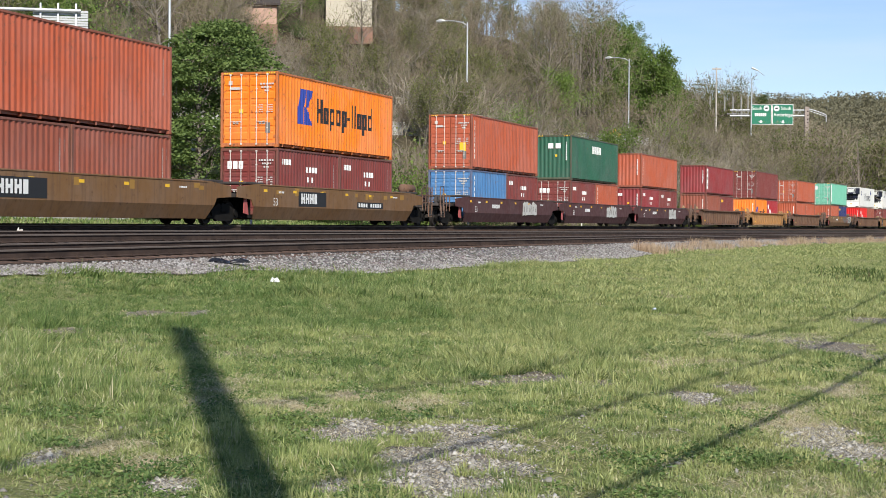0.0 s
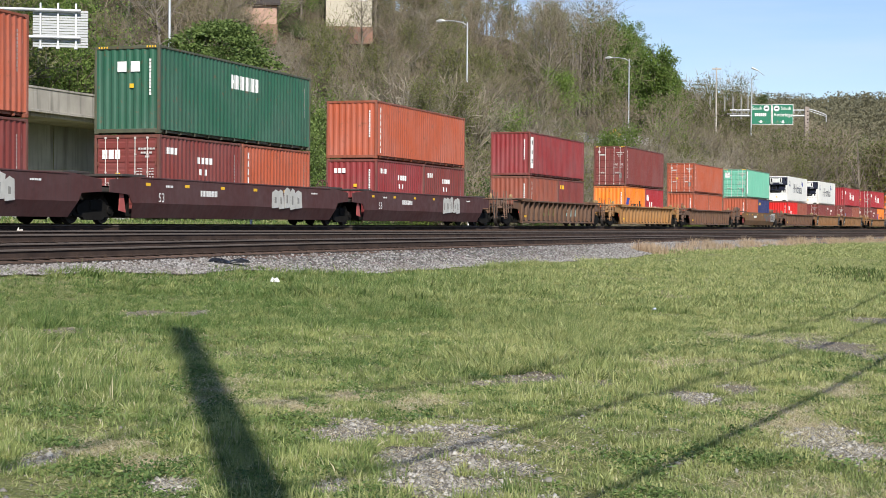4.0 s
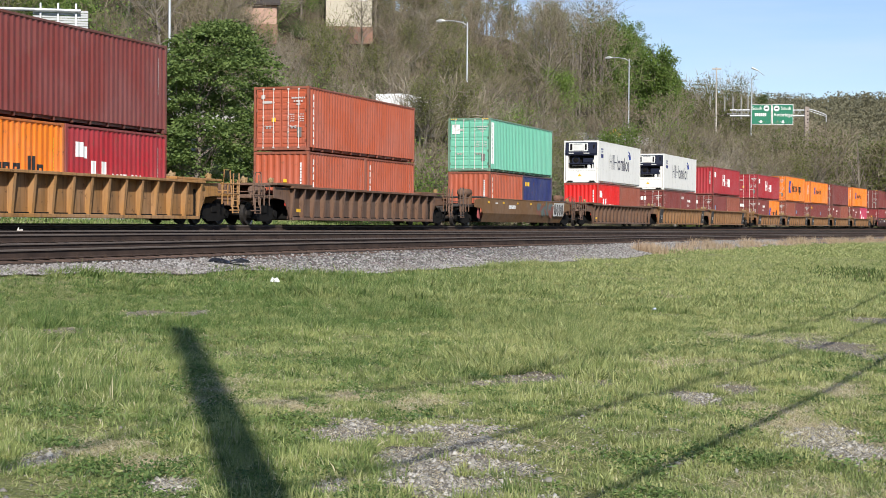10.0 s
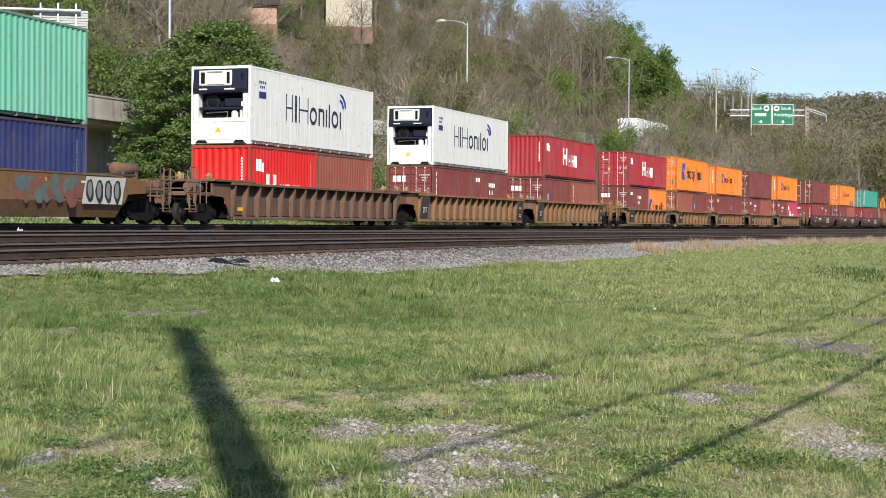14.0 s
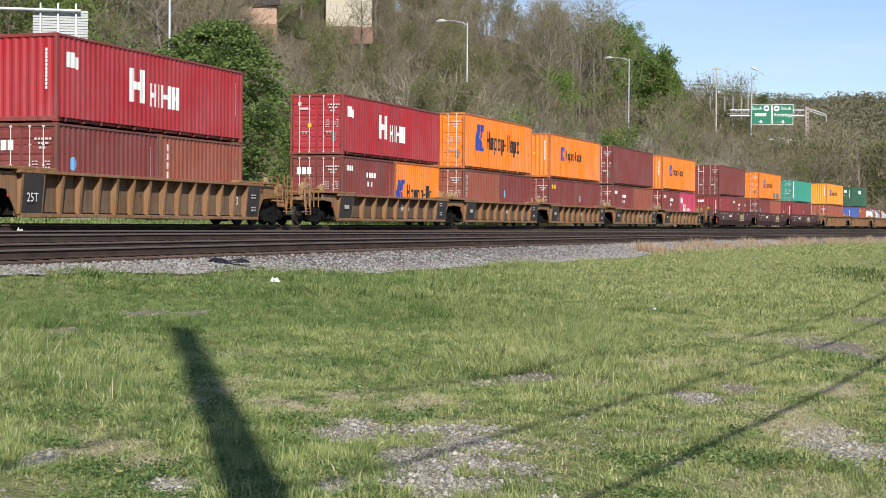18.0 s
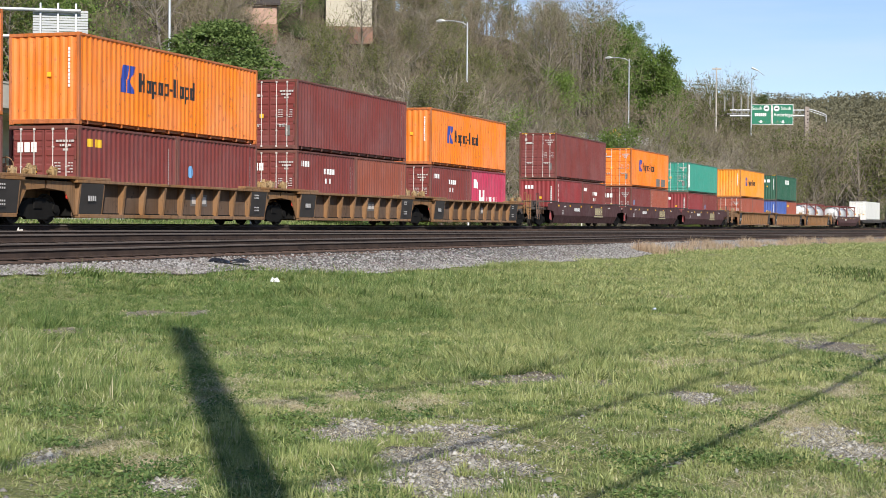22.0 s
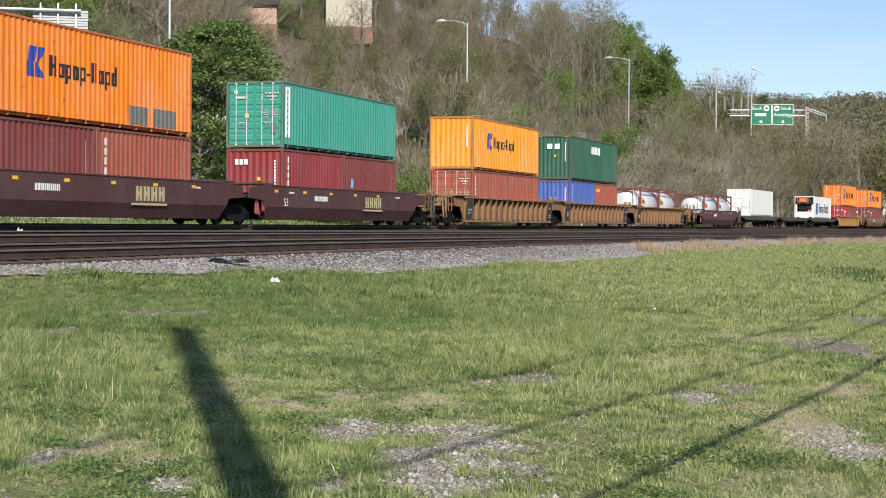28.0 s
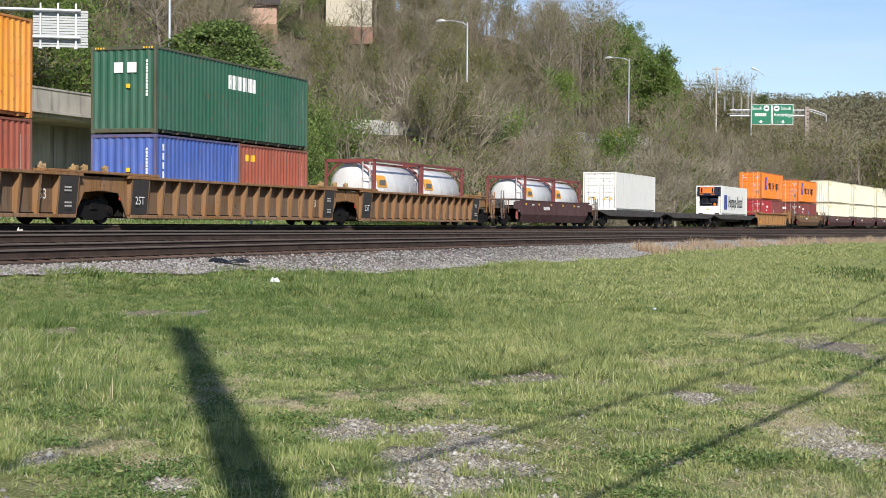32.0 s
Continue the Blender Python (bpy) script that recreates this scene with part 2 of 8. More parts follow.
def straw_at(x, y):
    """How dry and thin the turf is, more so towards the open field."""
    loose = ease(lumps(x + 31, y, 1.3) + 0.5 * lumps(x, y, 0.4), 0.1 - 0.25 * ease(x, -0.02 * y, 0.14 * y), 0.65)
    return max(patches(STRAW, x, y, 7.0), (0.45 + 0.3 * ease(x, -1, 4)) * loose)


def spaced(pairs):
    out = []
    for a, b, step in pairs:
        n = max(1, round((b - a) / step))
        out += [a + (b - a) * i / n for i in range(n)]
    return out + [pairs[-1][1]]


S_GRID = spaced([(-700, -60, 40), (-60, -10, 5), (-10, 5, 1.5), (5, 30, 0.2), (30, 78, 0.6), (78, 130, 1.6), (130, 300, 4), (300, 520, 9), (520, 2600, 60)])
O_GRID = spaced([(-1400, -240, 70), (-240, -110, 12), (-110, -36, 3), (-36, -29, 0.7), (-29, -11, 1.2), (-11, -2.4, 0.9), (-2.4, 10, 3.1),
                 (10, 13, 0.5), (13, 27, 0.2), (27, 28, 0.5), (28, 60, 4), (60, 600, 90)])


def ground():
    m = Mesh()
    tone, dry, wild = [], [], []
    for s in S_GRID:
        for o in O_GRID:
            x, y = along(s, o)
            m.v.append((x, y, land_z(s, o)))
            open_field = 7 < y < 40 and -10 < x < 13 and o > 11.5
            tone.append(gravel_at(x, y) if open_field else 0.0)
            dry.append(straw_at(x, y) if open_field else 0.25)
            wild.append(ease(-o, 13, 19) if s > 88 else ease(-o, 31, 34))
    w = len(O_GRID)
    m.f = [(i * w + j, i * w + j + 1, (i + 1) * w + j + 1, (i + 1) * w + j) for i in range(len(S_GRID) - 1) for j in range(w - 1)]
    n = Nodes("earth_and_turf")
    v = n.coords()
    a = n.add("ShaderNodeAttribute")
    a.attribute_name = "bare"
    turf = n.mix(n.ramp(n.noise(v, 14.0, 5, 0.7), 0.35, 0.65), (0.17, 0.195, 0.065), (0.36, 0.375, 0.16))
    turf = n.mix(n.ramp(n.noise(v, 7.0, 5), 0.5, 0.78, 0, 0.7), turf, (0.27, 0.23, 0.14))
    cell = n.add("ShaderNodeTexVoronoi", Scale=38.0)
    n.link(v, cell.inputs["Vector"])
    grit = n.mix(n.ramp(cell.outputs["Distance"], 0.05, 0.6), (0.52, 0.495, 0.44), (0.20, 0.175, 0.14))
    grit = n.mix(n.ramp(n.noise(v, 1.8, 5, 0.65), 0.4, 0.65, 0, 0.75), grit, (0.27, 0.215, 0.145))
    d = n.add("ShaderNodeAttribute")
    d.attribute_name = "straw"
    thatch = n.mix(n.ramp(n.noise(v, 30.0, 5, 0.7), 0.35, 0.65), (0.25, 0.21, 0.12), (0.56, 0.50, 0.31))
    worn = n.math("ADD", d.outputs["Fac"], n.ramp(n.noise(v, 9.0, 6, 0.7), 0.25, 0.75, -0.3, 0.3))
    turf = n.mix(n.ramp(worn, 0.1, 0.75), turf, thatch)
    edge = n.math("ADD", a.outputs["Fac"], n.ramp(n.noise(v, 7.0, 6, 0.65), 0.25, 0.75, -0.4, 0.4))
    c = n.mix(n.ramp(edge, 0.3, 0.62), turf, grit)
    n.bump(n.math("SUBTRACT", n.noise(v, 22.0, 6, 0.7), n.math("MULTIPLY", cell.outputs["Distance"], 0.5)), 0.9, 0.08)
    w = n.add("ShaderNodeAttribute")
    w.attribute_name = "leaf_litter"
    litter = n.mix(n.ramp(n.noise(v, 1.2, 6), 0.35, 0.7), (0.075, 0.062, 0.04), (0.15, 0.12, 0.075))
    c = n.mix(w.outputs["Fac"], c, litter)
    me = m.data("ground")
    me.attributes.new("leaf_litter", "FLOAT", "POINT").data.foreach_set("value", wild)
    me.attributes.new("bare", "FLOAT", "POINT").data.foreach_set("value", tone)
    me.attributes.new("straw", "FLOAT", "POINT").data.foreach_set("value", dry)
    me.shade_smooth()
    ob = new("ground", me)
    me.materials.append(n.done(c, 0.95, 0.0, 0.1))
    return tagged(ob, "uneven grassy ground with bare gravelly patches beside the tracks", "ground", kind="structure")


ground()


# ---------------------------------------------------------------- tracks
def strip(cross, s_list):
    """A band along the line: cross gives for each s a list of (off, z)."""
    m = Mesh()
    w = len(cross(0))
    for s in s_list:
        for o, z in cross(s):
            x, y = along(s, o)
            m.v.append((x, y, z))
    m.f = [(i * w + j, i * w + j + 1, (i + 1) * w + j + 1, (i + 1) * w + j) for i in range(len(s_list) - 1) for j in range(w - 1)]
    return m


TRACK_S = spaced([(-600, -20, 20), (-20, 300, 4), (300, 700, 20), (700, 1400, 50)])
BALLAST_S = spaced([(-600, -20, 20), (-20, 140, 0.8), (140, 300, 4), (300, 700, 20), (700, 1400, 50)])


def ballast_edge(s):
    """Where the turf takes over from the stones."""
    return max(10.85, 10.95 + 0.4 * ease(s, 23, 29) + 1.2 * ease(s, 29, 37) + 0.8 * ease(s, 41, 51) - 1.3 * ease(s, 62, 74) + 0.3 * noise.noise((s / 3.0, 0, 7)) + 0.12 * noise.noise((s / 0.8, 0, 2)))


def ballast():
    def cross(s):
        out = []
        e = ballast_edge(s)
        for o in (-2.9, -2.3, -1.4, -0.4, 0.4, 1.6, 2.2, 3.0, 3.9, 4.7, 6.0, 6.6, 7.4, 8.2, 9.0, 10.12, 10.45, 10.66, *(10.66 + (e - 10.81) * k for k in (0.25, 0.5, 0.75)), e - 0.15, e + 0.1):
            bump = 0.03 * noise.noise((s / 0.9, o / 0.9, 1.0))
            z = rail_z(s, min(max(o, 0), 9.6)) - 0.205 - 0.045 * ease(o, 9.3, 10.0) + bump * (1 - 0.6 * ease(o, 9.3, 10.0)) if o < 10.2 else land_z(s, o) + 0.03 + 0.5 * bump
            if o == e + 0.1:
                z = land_z(s, o) - 0.03
            if o < -2.5:
                z = land_z(s, o) - 0.02
            out.append((o, z))
        return out
    n = Nodes("crushed_stone")
    v = n.coords()
    vo = n.add("ShaderNodeTexVoronoi", Scale=15.0)
    n.link(v, vo.inputs["Vector"])
    stone = n.mix(n.ramp(vo.outputs["Distance"], 0.0, 0.55), (0.40, 0.38, 0.355), (0.10, 0.09, 0.085))
    stone = n.mix(0.45, stone, vo.outputs["Color"], "SOFT_LIGHT")
    stone = n.mix(n.ramp(n.noise(v, 0.8, 4), 0.45, 0.75, 0, 0.5), stone, (0.16, 0.125, 0.10))
    # rust-brown dust next to the sleeper ends
    rustiness = n.add("ShaderNodeAttribute")
    rustiness.attribute_name = "rust_dust"
    dust = n.math("ADD", rustiness.outputs["Fac"], n.ramp(n.noise(v, 6.0, 5), 0.3, 0.7, -0.3, 0.3))
    stone = n.mix(n.ramp(dust, 0.3, 0.8, 0, 0.85), stone, (0.17, 0.095, 0.065))
    n.bump(vo.outputs["Distance"], 1.0, 0.06)
    n.b.inputs["Coat Weight"].default_value = 0.0
    pale = n.done(stone, 0.95, 0.0, 0.15)
    d = Nodes("oily_crushed_stone")
    v = d.coords()
    vo = d.add("ShaderNodeTexVoronoi", Scale=15.0)
    d.link(v, vo.inputs["Vector"])
    c = d.mix(d.ramp(vo.outputs["Distance"], 0.0, 0.55), (0.085, 0.07, 0.06), (0.025, 0.021, 0.019))
    c = d.mix(d.ramp(d.noise(v, 0.7, 4), 0.4, 0.7, 0, 0.6), c, (0.10, 0.075, 0.055))
    d.bump(vo.outputs["Distance"], 1.0, 0.06)
    dark = d.done(c, 0.95, 0.0, 0.1)
    inner = part("track_bed", strip(lambda s: cross(s)[:16], BALLAST_S), dark)
    tagged(inner, "dark oily stones of the bed between the rails", "ballast", kind="structure")
    ob = part("ballast", strip(lambda s: cross(s)[15:], BALLAST_S), pale)
    ob.data.attributes.new("rust_dust", "FLOAT", "POINT").data.foreach_set("value", [v * (1 - 0.75 * ease(s, 34, 56)) for s in BALLAST_S for v in (1.0, 0.95, 0.35, 0.1, 0.0, 0.0, 0.0, 0.0)])
    tagged(ob, "pale grey crushed stone shoulder beside the tracks", "ballast", kind="structure")


ballast()
rail_steel = Nodes("rail_steel")
_v = rail_steel.coords()
rail_steel.bump(rail_steel.noise(_v, 20, 4), 0.2, 0.01)
rail_steel = rail_steel.done(rail_steel.mix(rail_steel.ramp(rail_steel.noise(_v, 1.5, 5), 0.3, 0.7), (0.035, 0.026, 0.023), (0.08, 0.055, 0.044)), 0.9, 0.0, 0.08)
polished = plain("polished_railhead", (0.14, 0.115, 0.10), 0.8, 0.0, 0.35, 3.0, 0.12)
tie_wood = bark("creosoted_wood", (0.105, 0.07, 0.054))


def rail(off, name, sts):
    prof = ((-0.07, -0.185), (0.07, -0.185), (0.07, -0.172), (0.012, -0.155), (0.009, -0.05), (0.036, -0.038), (0.036, -0.008), (0.028, 0.0),
            (-0.028, 0.0), (-0.036, -0.008), (-0.036, -0.038), (-0.009, -0.05), (-0.012, -0.155), (-0.07, -0.172), (-0.07, -0.185))
    m = strip(lambda s: [(off + o, rail_z(s, off) + z) for o, z in prof], TRACK_S)
    ob = part("rail", m, rail_steel, sts)
    head = strip(lambda s: [(off + o, rail_z(s, off) + z) for o, z in ((0.0385, -0.034), (0.0385, -0.008), (0.028, 0.003), (0.0, 0.003), (-0.028, 0.003))], TRACK_S)
    part("running_surface", head, polished, ob, "worn bright running surface")
    return ob


def tie_mesh():
    return Mesh().box(-0.115, 0.115, -1.28, 1.28, -0.17, 0.0, 0.018)


def plate_mesh():
    return Mesh().box(-0.09, 0.09, -0.15, 0.15, 0.0, 0.018, 0.004).box(-0.07, -0.04, -0.11, -0.08, 0.0, 0.05).box(0.04, 0.07, 0.08, 0.11, 0.0, 0.05)


def railway_track(off, label):
    t = thing("railway_track", label, "railway track", "parallel tracks", kind="structure")
    for side in (-0.75, 0.75):
        rail(off + side, "rail", t)
    rnd = random.Random(int(off * 10))
    m = Mesh()
    s, i = -120.0, 0
    while s < 420:
        near = 24 < s < 96 and off > 2
        tilt = math.degrees(math.atan((rail_z(s, off + 0.75) - rail_z(s, off - 0.75)) / 1.5))
        x, y = along(s, off + rnd.uniform(-0.05, 0.05))
        at = pose(x, y, rail_z(s, off) - 0.19, -tilt, rnd.uniform(-1, 1), 90 - math.degrees(heading(s)) + rnd.uniform(-1.5, 1.5))
        if near:
            part("sleeper", shared(("sleeper",), tie_mesh), tie_wood, t, at=at)
        else:
            b = Mesh().box(-0.115, 0.115, -1.28, 1.28, -0.17, 0.0)
            m.grow([at @ Vector(v) for v in b.v], b.f)
        s += 0.545
    tagged(part("sleeper_rest", m, tie_wood, t), kind="stuff")
    plates = Mesh()
    for k in range(0, 100):
        s = 20 + 0.545 * k
        for side in (-0.75, 0.75):
            b = plate_mesh()
            x, y = along(s, off + side)
            at = pose(x, y, rail_z(s, off + side) - 0.187, 0, 0, 90 - math.degrees(heading(s)))
            plates.grow([at @ Vector(v) for v in b.v], b.f)
    tagged(part("tie_plates", plates, rail_steel, t), kind="stuff")
    return t


railway_track(0.0, "far curved railway track that carries the freight train")
railway_track(4.3, "middle empty railway track with rusty rails on wooden sleepers")
railway_track(8.6, "near empty railway track with rusty rails and old sleepers")


# ---------------------------------------------------------------- highway, bridge
old_concrete = concrete("weathered_concrete", (0.45, 0.415, 0.355))
barrier_concrete = concrete("pale_concrete", (0.66, 0.64, 0.6))
dark_concrete = concrete("grey_old_concrete", (0.56, 0.555, 0.53))
asphalt = plain("asphalt", (0.05, 0.05, 0.052), 0.9, 0.0, 0.4, 2.0, 0.2)
galvanised = plain("galvanised_steel", (0.55, 0.57, 0.58), 0.5, 0.6, 0.2, 4.0)
ROAD_S = spaced([(-200, 20, 20), (20, 100, 2), (100, 420, 8), (420, 900, 40)])


def highway():
    m = strip(lambda s: [(-20.6, road_z(s)), (-27, road_z(s) + 0.1), (-33.6, road_z(s))], ROAD_S)
    tagged(part("road", m, asphalt), "dark asphalt highway raised above the railway", "road", kind="structure")
    b = thing("bridge", "weathered concrete highway bridge edge over a dark recess", "bridge", kind="structure")
    span = spaced([(-60, 20, 10), (20, BRIDGE_END + 1.0, 2)])
    part("deck", strip(lambda s: [(-34, road_z(s) - 0.01), (-34, road_z(s) - 0.75), (-20.4, road_z(s) - 0.75), (-20.4, road_z(s) - 0.02)], span), old_concrete, b)
    # parapet in cast lengths, with a coping
    s = -60.0
    while s < BRIDGE_END:
        e = min(s + 9.0, BRIDGE_END + 1.0)
        piece = [s + 0.012, (s + e) / 2, e - 0.012]
        z = road_z
        q = strip(lambda u: [(-20.25, z(u) - 0.55), (-20.02, z(u) - 0.55), (-20.02, z(u) - 0.42), (-20.1, z(u) - 0.40), (-20.13, z(u) + 0.68),
                             (-20.08, z(u) + 0.70), (-20.08, z(u) + 0.80), (-20.42, z(u) + 0.80), (-20.42, z(u) - 0.02)], piece)
        part("parapet", q, old_concrete, b)
        s += 9.0
    s = -60.0
    while s < BRIDGE_END - 3:
        lo, hi = s + 0.02, min(s + 6.0, BRIDGE_END - 0.5) - 0.02
        part("back_wall", strip(lambda u: [(-24.6, 0.6), (-24.1, 0.6), (-24.1, road_z(u) - 0.74), (-24.6, road_z(u) - 0.74)], [lo, hi]), dark_concrete, b)
        s += 6.0
    ab = strip(lambda u: [(-33, 0.6), (-20.6, 0.6), (-20.6, road_z(88) - 0.7), (-33, road_z(88) - 0.7), (-33, 0.6)], [BRIDGE_END - 0.4, BRIDGE_END + 1.0])
    part("abutment", ab, dark_concrete, b)
    # barrier along the climbing road
    n = 0
    s = BRIDGE_END + 1.2
    while s < 330:
        q = strip(lambda u: [(-20.2, road_z(u) - 1.1), (-20.2, road_z(u) + 0.2), (-20.32, road_z(u) + 0.86), (-20.5, road_z(u) + 0.86),
                             (-20.62, road_z(u) + 0.2), (-20.62, road_z(u) - 0.5)], [s + 0.03, s + 5.97])
        ob = part("concrete_barrier", q, barrier_concrete)
        tagged(ob, "pale concrete road barrier length half hidden by bushes", "barrier", "road barriers", kind="structure")
        s += 6.0


highway()


def street_lamp(s, label, arm=2.4, tall=10.9):
    x, y = along(s, -20.9)
    t = thing("street_lamp", label, "street lamp", "lamps along the highway", pose(x, y, road_z(s) - 0.3, 0, 0, 90 - math.degrees(heading(s))))
    part("base", Mesh().box(-0.2, 0.2, -0.2, 0.2, 0, 0.5, 0.03), old_concrete, t)
    part("pole", Mesh().tube([(0, 0, 0.45), (0, 0, tall * 0.6), (0, 0, tall)], [0.11, 0.085, 0.06], 10), galvanised, t)
    part("arm", Mesh().tube([(0, 0, tall - 0.35), (0, 0.5, tall + 0.0), (0, arm * 0.6, tall + 0.18), (0, arm, tall + 0.22)], [0.045, 0.045, 0.04, 0.035], 8), galvanised, t)
    h = Mesh().tube([(0, arm - 0.15, tall + 0.22), (0, arm + 0.1, tall + 0.24), (0, arm + 0.45, tall + 0.22), (0, arm + 0.75, tall + 0.2)], [0.06, 0.15, 0.16, 0.07], 10)
    hd = part("head", h, plain("lamp_housing", (0.6, 0.6, 0.58), 0.4, 0.3), t)
    part("lens", Mesh().tube([(0, arm + 0.3, tall + 0.12), (0, arm + 0.3, tall + 0.05)], [0.13, 0.08], 10), plain("lamp_lens", (0.7, 0.7, 0.66), 0.2), hd)
    return t


for s in (85.5, 138.5, 193.5):
    street_lamp(s, "grey steel street lamp with a curved arm beside the highway")


# ---------------------------------------------------------------- containers
WIDE = 2.438
C = dict(orange=(0.86, 0.208, 0.012), amber=(0.85, 0.30, 0.02), vermilion=(0.42, 0.093, 0.042), brownred=(0.27, 0.075, 0.045), maroon=(0.19, 0.04, 0.034),
         darkred=(0.25, 0.032, 0.034), crimson=(0.36, 0.022, 0.03), scarlet=(0.62, 0.014, 0.012), rose=(0.50, 0.045, 0.10), green=(0.025, 0.105, 0.062),
         mint=(0.16, 0.47, 0.33), teal=(0.045, 0.29, 0.215), blue=(0.07, 0.195, 0.40), royal=(0.06, 0.115, 0.38), navy=(0.022, 0.03, 0.12),
         white=(0.80, 0.785, 0.735), offwhite=(0.78, 0.74, 0.56), russet=(0.33, 0.085, 0.05))
WORDS = dict(orange="bright orange", amber="yellow-orange", vermilion="faded orange-red", brownred="rust-brown", maroon="maroon", darkred="dark red", crimson="crimson",
             scarlet="bright red", rose="faded rose-red", green="dark green", mint="mint green", teal="teal green", blue="blue", royal="royal blue", navy="navy blue",
             white="white", offwhite="off-white", russet="russet-red")
ink_white = plain("white_lettering", (0.80, 0.80, 0.77), 0.6, 0.0, 0.2)
ink_blue = plain("dark_blue_lettering", (0.025, 0.035, 0.17), 0.6, 0.0, 0.2)
ink_brightblue = plain("blue_emblem", (0.03, 0.06, 0.32), 0.6, 0.0, 0.2)
ink_yellow = plain("yellow_lettering", (0.85, 0.50, 0.03), 0.6, 0.0, 0.2)
ink_black = plain("black_lettering", (0.02, 0.02, 0.022), 0.6, 0.0, 0.2)
ink_grey = plain("grey_patch", (0.16, 0.15, 0.14), 0.7, 0.0, 0.3)
ink_soft = plain("faded_white_lettering", (0.56, 0.53, 0.50), 0.7, 0.0, 0.5, 9.0)
rod_metal = plain("zinc_rod", (0.66, 0.62, 0.58), 0.5, 0.1, 0.35, 6.0)
black_iron = plain("black_iron", (0.014, 0.013, 0.012), 0.9, 0.0, 0.5, 3.0, 0.12)


def frame_skin(colour):
    """Posts and rails: the same paint, rubbed and rusty."""
    c = C[colour]
    r = (0.13, 0.06, 0.035)
    k = 0.25 if colour in ("white", "offwhite") else 0.5
    return paint(WORDS[colour].replace(" ", "_") + "_rubbed_paint", tuple(a * (1 - k) + b * k for a, b in zip(c, r)), 1.1)


def skin(colour):
    return paint(WORDS[colour].replace(" ", "_") + "_paint", C[colour], 0.4 if colour in ("white", "scarlet", "mint", "teal") else 0.75)


WAVE = ((0.0, 0.0), (0.072, 0.0), (0.140, 0.036), (0.210, 0.036), (0.278, 0.0))


def wave_points(a, b):
    """Points (along, depth) of a corrugated sheet from a to b."""
    n = max(1, round((b - a) / 0.278))
    k = (b - a) / (0.278 * n)
    out = []
    for i in range(n):
        out += [(a + (i * 0.278 + w) * k, d) for w, d in WAVE[:4]]
    return out + [(b, 0.0)]


def sheet_depth(x, a, b):
    n = max(1, round((b - a) / 0.278))
    w = ((x - a) / ((b - a) / n)) % 1.0 * 0.278
    for (w0, d0), (w1, d1) in zip(WAVE, WAVE[1:]):
        if w <= w1:
            return d0 + (d1 - d0) * (w - w0) / (w1 - w0)
    return 0.0


def side_sheet(l, h):
    m = Mesh()
    p = wave_points(-l / 2 + 0.11, l / 2 - 0.11)
    v = [(x, d, z) for x, d in p for z in (0.15, h - 0.08)]
    return m.grow(v, [(2 * i, 2 * i + 2, 2 * i + 3, 2 * i + 1) for i in range(len(p) - 1)])


def end_sheet(h):
    m = Mesh()
    p = wave_points(-WIDE / 2 + 0.09, WIDE / 2 - 0.09)
    v = [(d, -y, z) for y, d in p for z in (0.15, h - 0.1)]
    return m.grow(v, [(2 * i, 2 * i + 1, 2 * i + 3, 2 * i + 2) for i in range(len(p) - 1)])


def smooth_sheet(l, h):
    """Insulated wall: one sheet with shallow upright ribs."""
    n = int(l / 0.45)
    p = [(-l / 2 + 0.1, 0.012)]
    for i in range(1, n):
        x = -l / 2 + i * l / n
        p += [(x - 0.06, 0.012), (x - 0.04, 0.0085), (x + 0.04, 0.0085), (x + 0.06, 0.012)]
    p.append((l / 2 - 0.1, 0.012))
    v = [(x, d, z) for x, d in p for z in (0.15, h - 0.08)]
    return Mesh().grow(v, [(2 * i, 2 * i + 2, 2 * i + 3, 2 * i + 1) for i in range(len(p) - 1)])


def frame_mesh(l, h):
    m = Mesh()
    a, b = l / 2, WIDE / 2
    for s in (-1, 1):
        m.box(-a + 0.16, a - 0.16, *sorted((s * (b - 0.13), s * (b - 0.18))), 0.055, 0.175, 0.008)
        m.box(-a + 0.16, a - 0.16, *sorted((s * b, s * (b - 0.06))), h - 0.085, h - 0.012, 0.008)
        for e in (-1, 1):
            m.box(*sorted((e * a, e * (a - 0.115))), *sorted((s * b, s * (b - 0.085))), 0.1, h - 0.1, 0.01)
    for e in (-1, 1):
        m.box(*sorted((e * a, e * (a - 0.08))), -b + 0.1, b - 0.1, h - 0.11, h - 0.005, 0.01)
        m.box(*sorted((e * a, e * (a - 0.08))), -b + 0.1, b - 0.1, 0.03, 0.165, 0.01)
    n = 12
    for i in range(n):
        x = -a + 0.6 + i * (l - 1.2) / (n - 1)
        m.box(x - 0.03, x + 0.03, -b + 0.06, b - 0.06, 0.03, 0.14)
    return m


def roof_mesh(l, h):
    m = Mesh()
    p = wave_points(-l / 2 + 0.15, l / 2 - 0.15)
    v = [(x, y, h - 0.02 - d * 0.5) for x, d in p for y in (-WIDE / 2 + 0.03, WIDE / 2 - 0.03)]
    m.grow(v, [(2 * i, 2 * i + 2, 2 * i + 3, 2 * i + 1) for i in range(len(p) - 1)])
    return m.box(-l / 2 + 0.05, l / 2 - 0.05, -WIDE / 2 + 0.06, WIDE / 2 - 0.06, 0.14, 0.17)


def casting_mesh():
    return Mesh().box(-0.09, 0.09, -0.081, 0.081, -0.059, 0.059, 0.014)


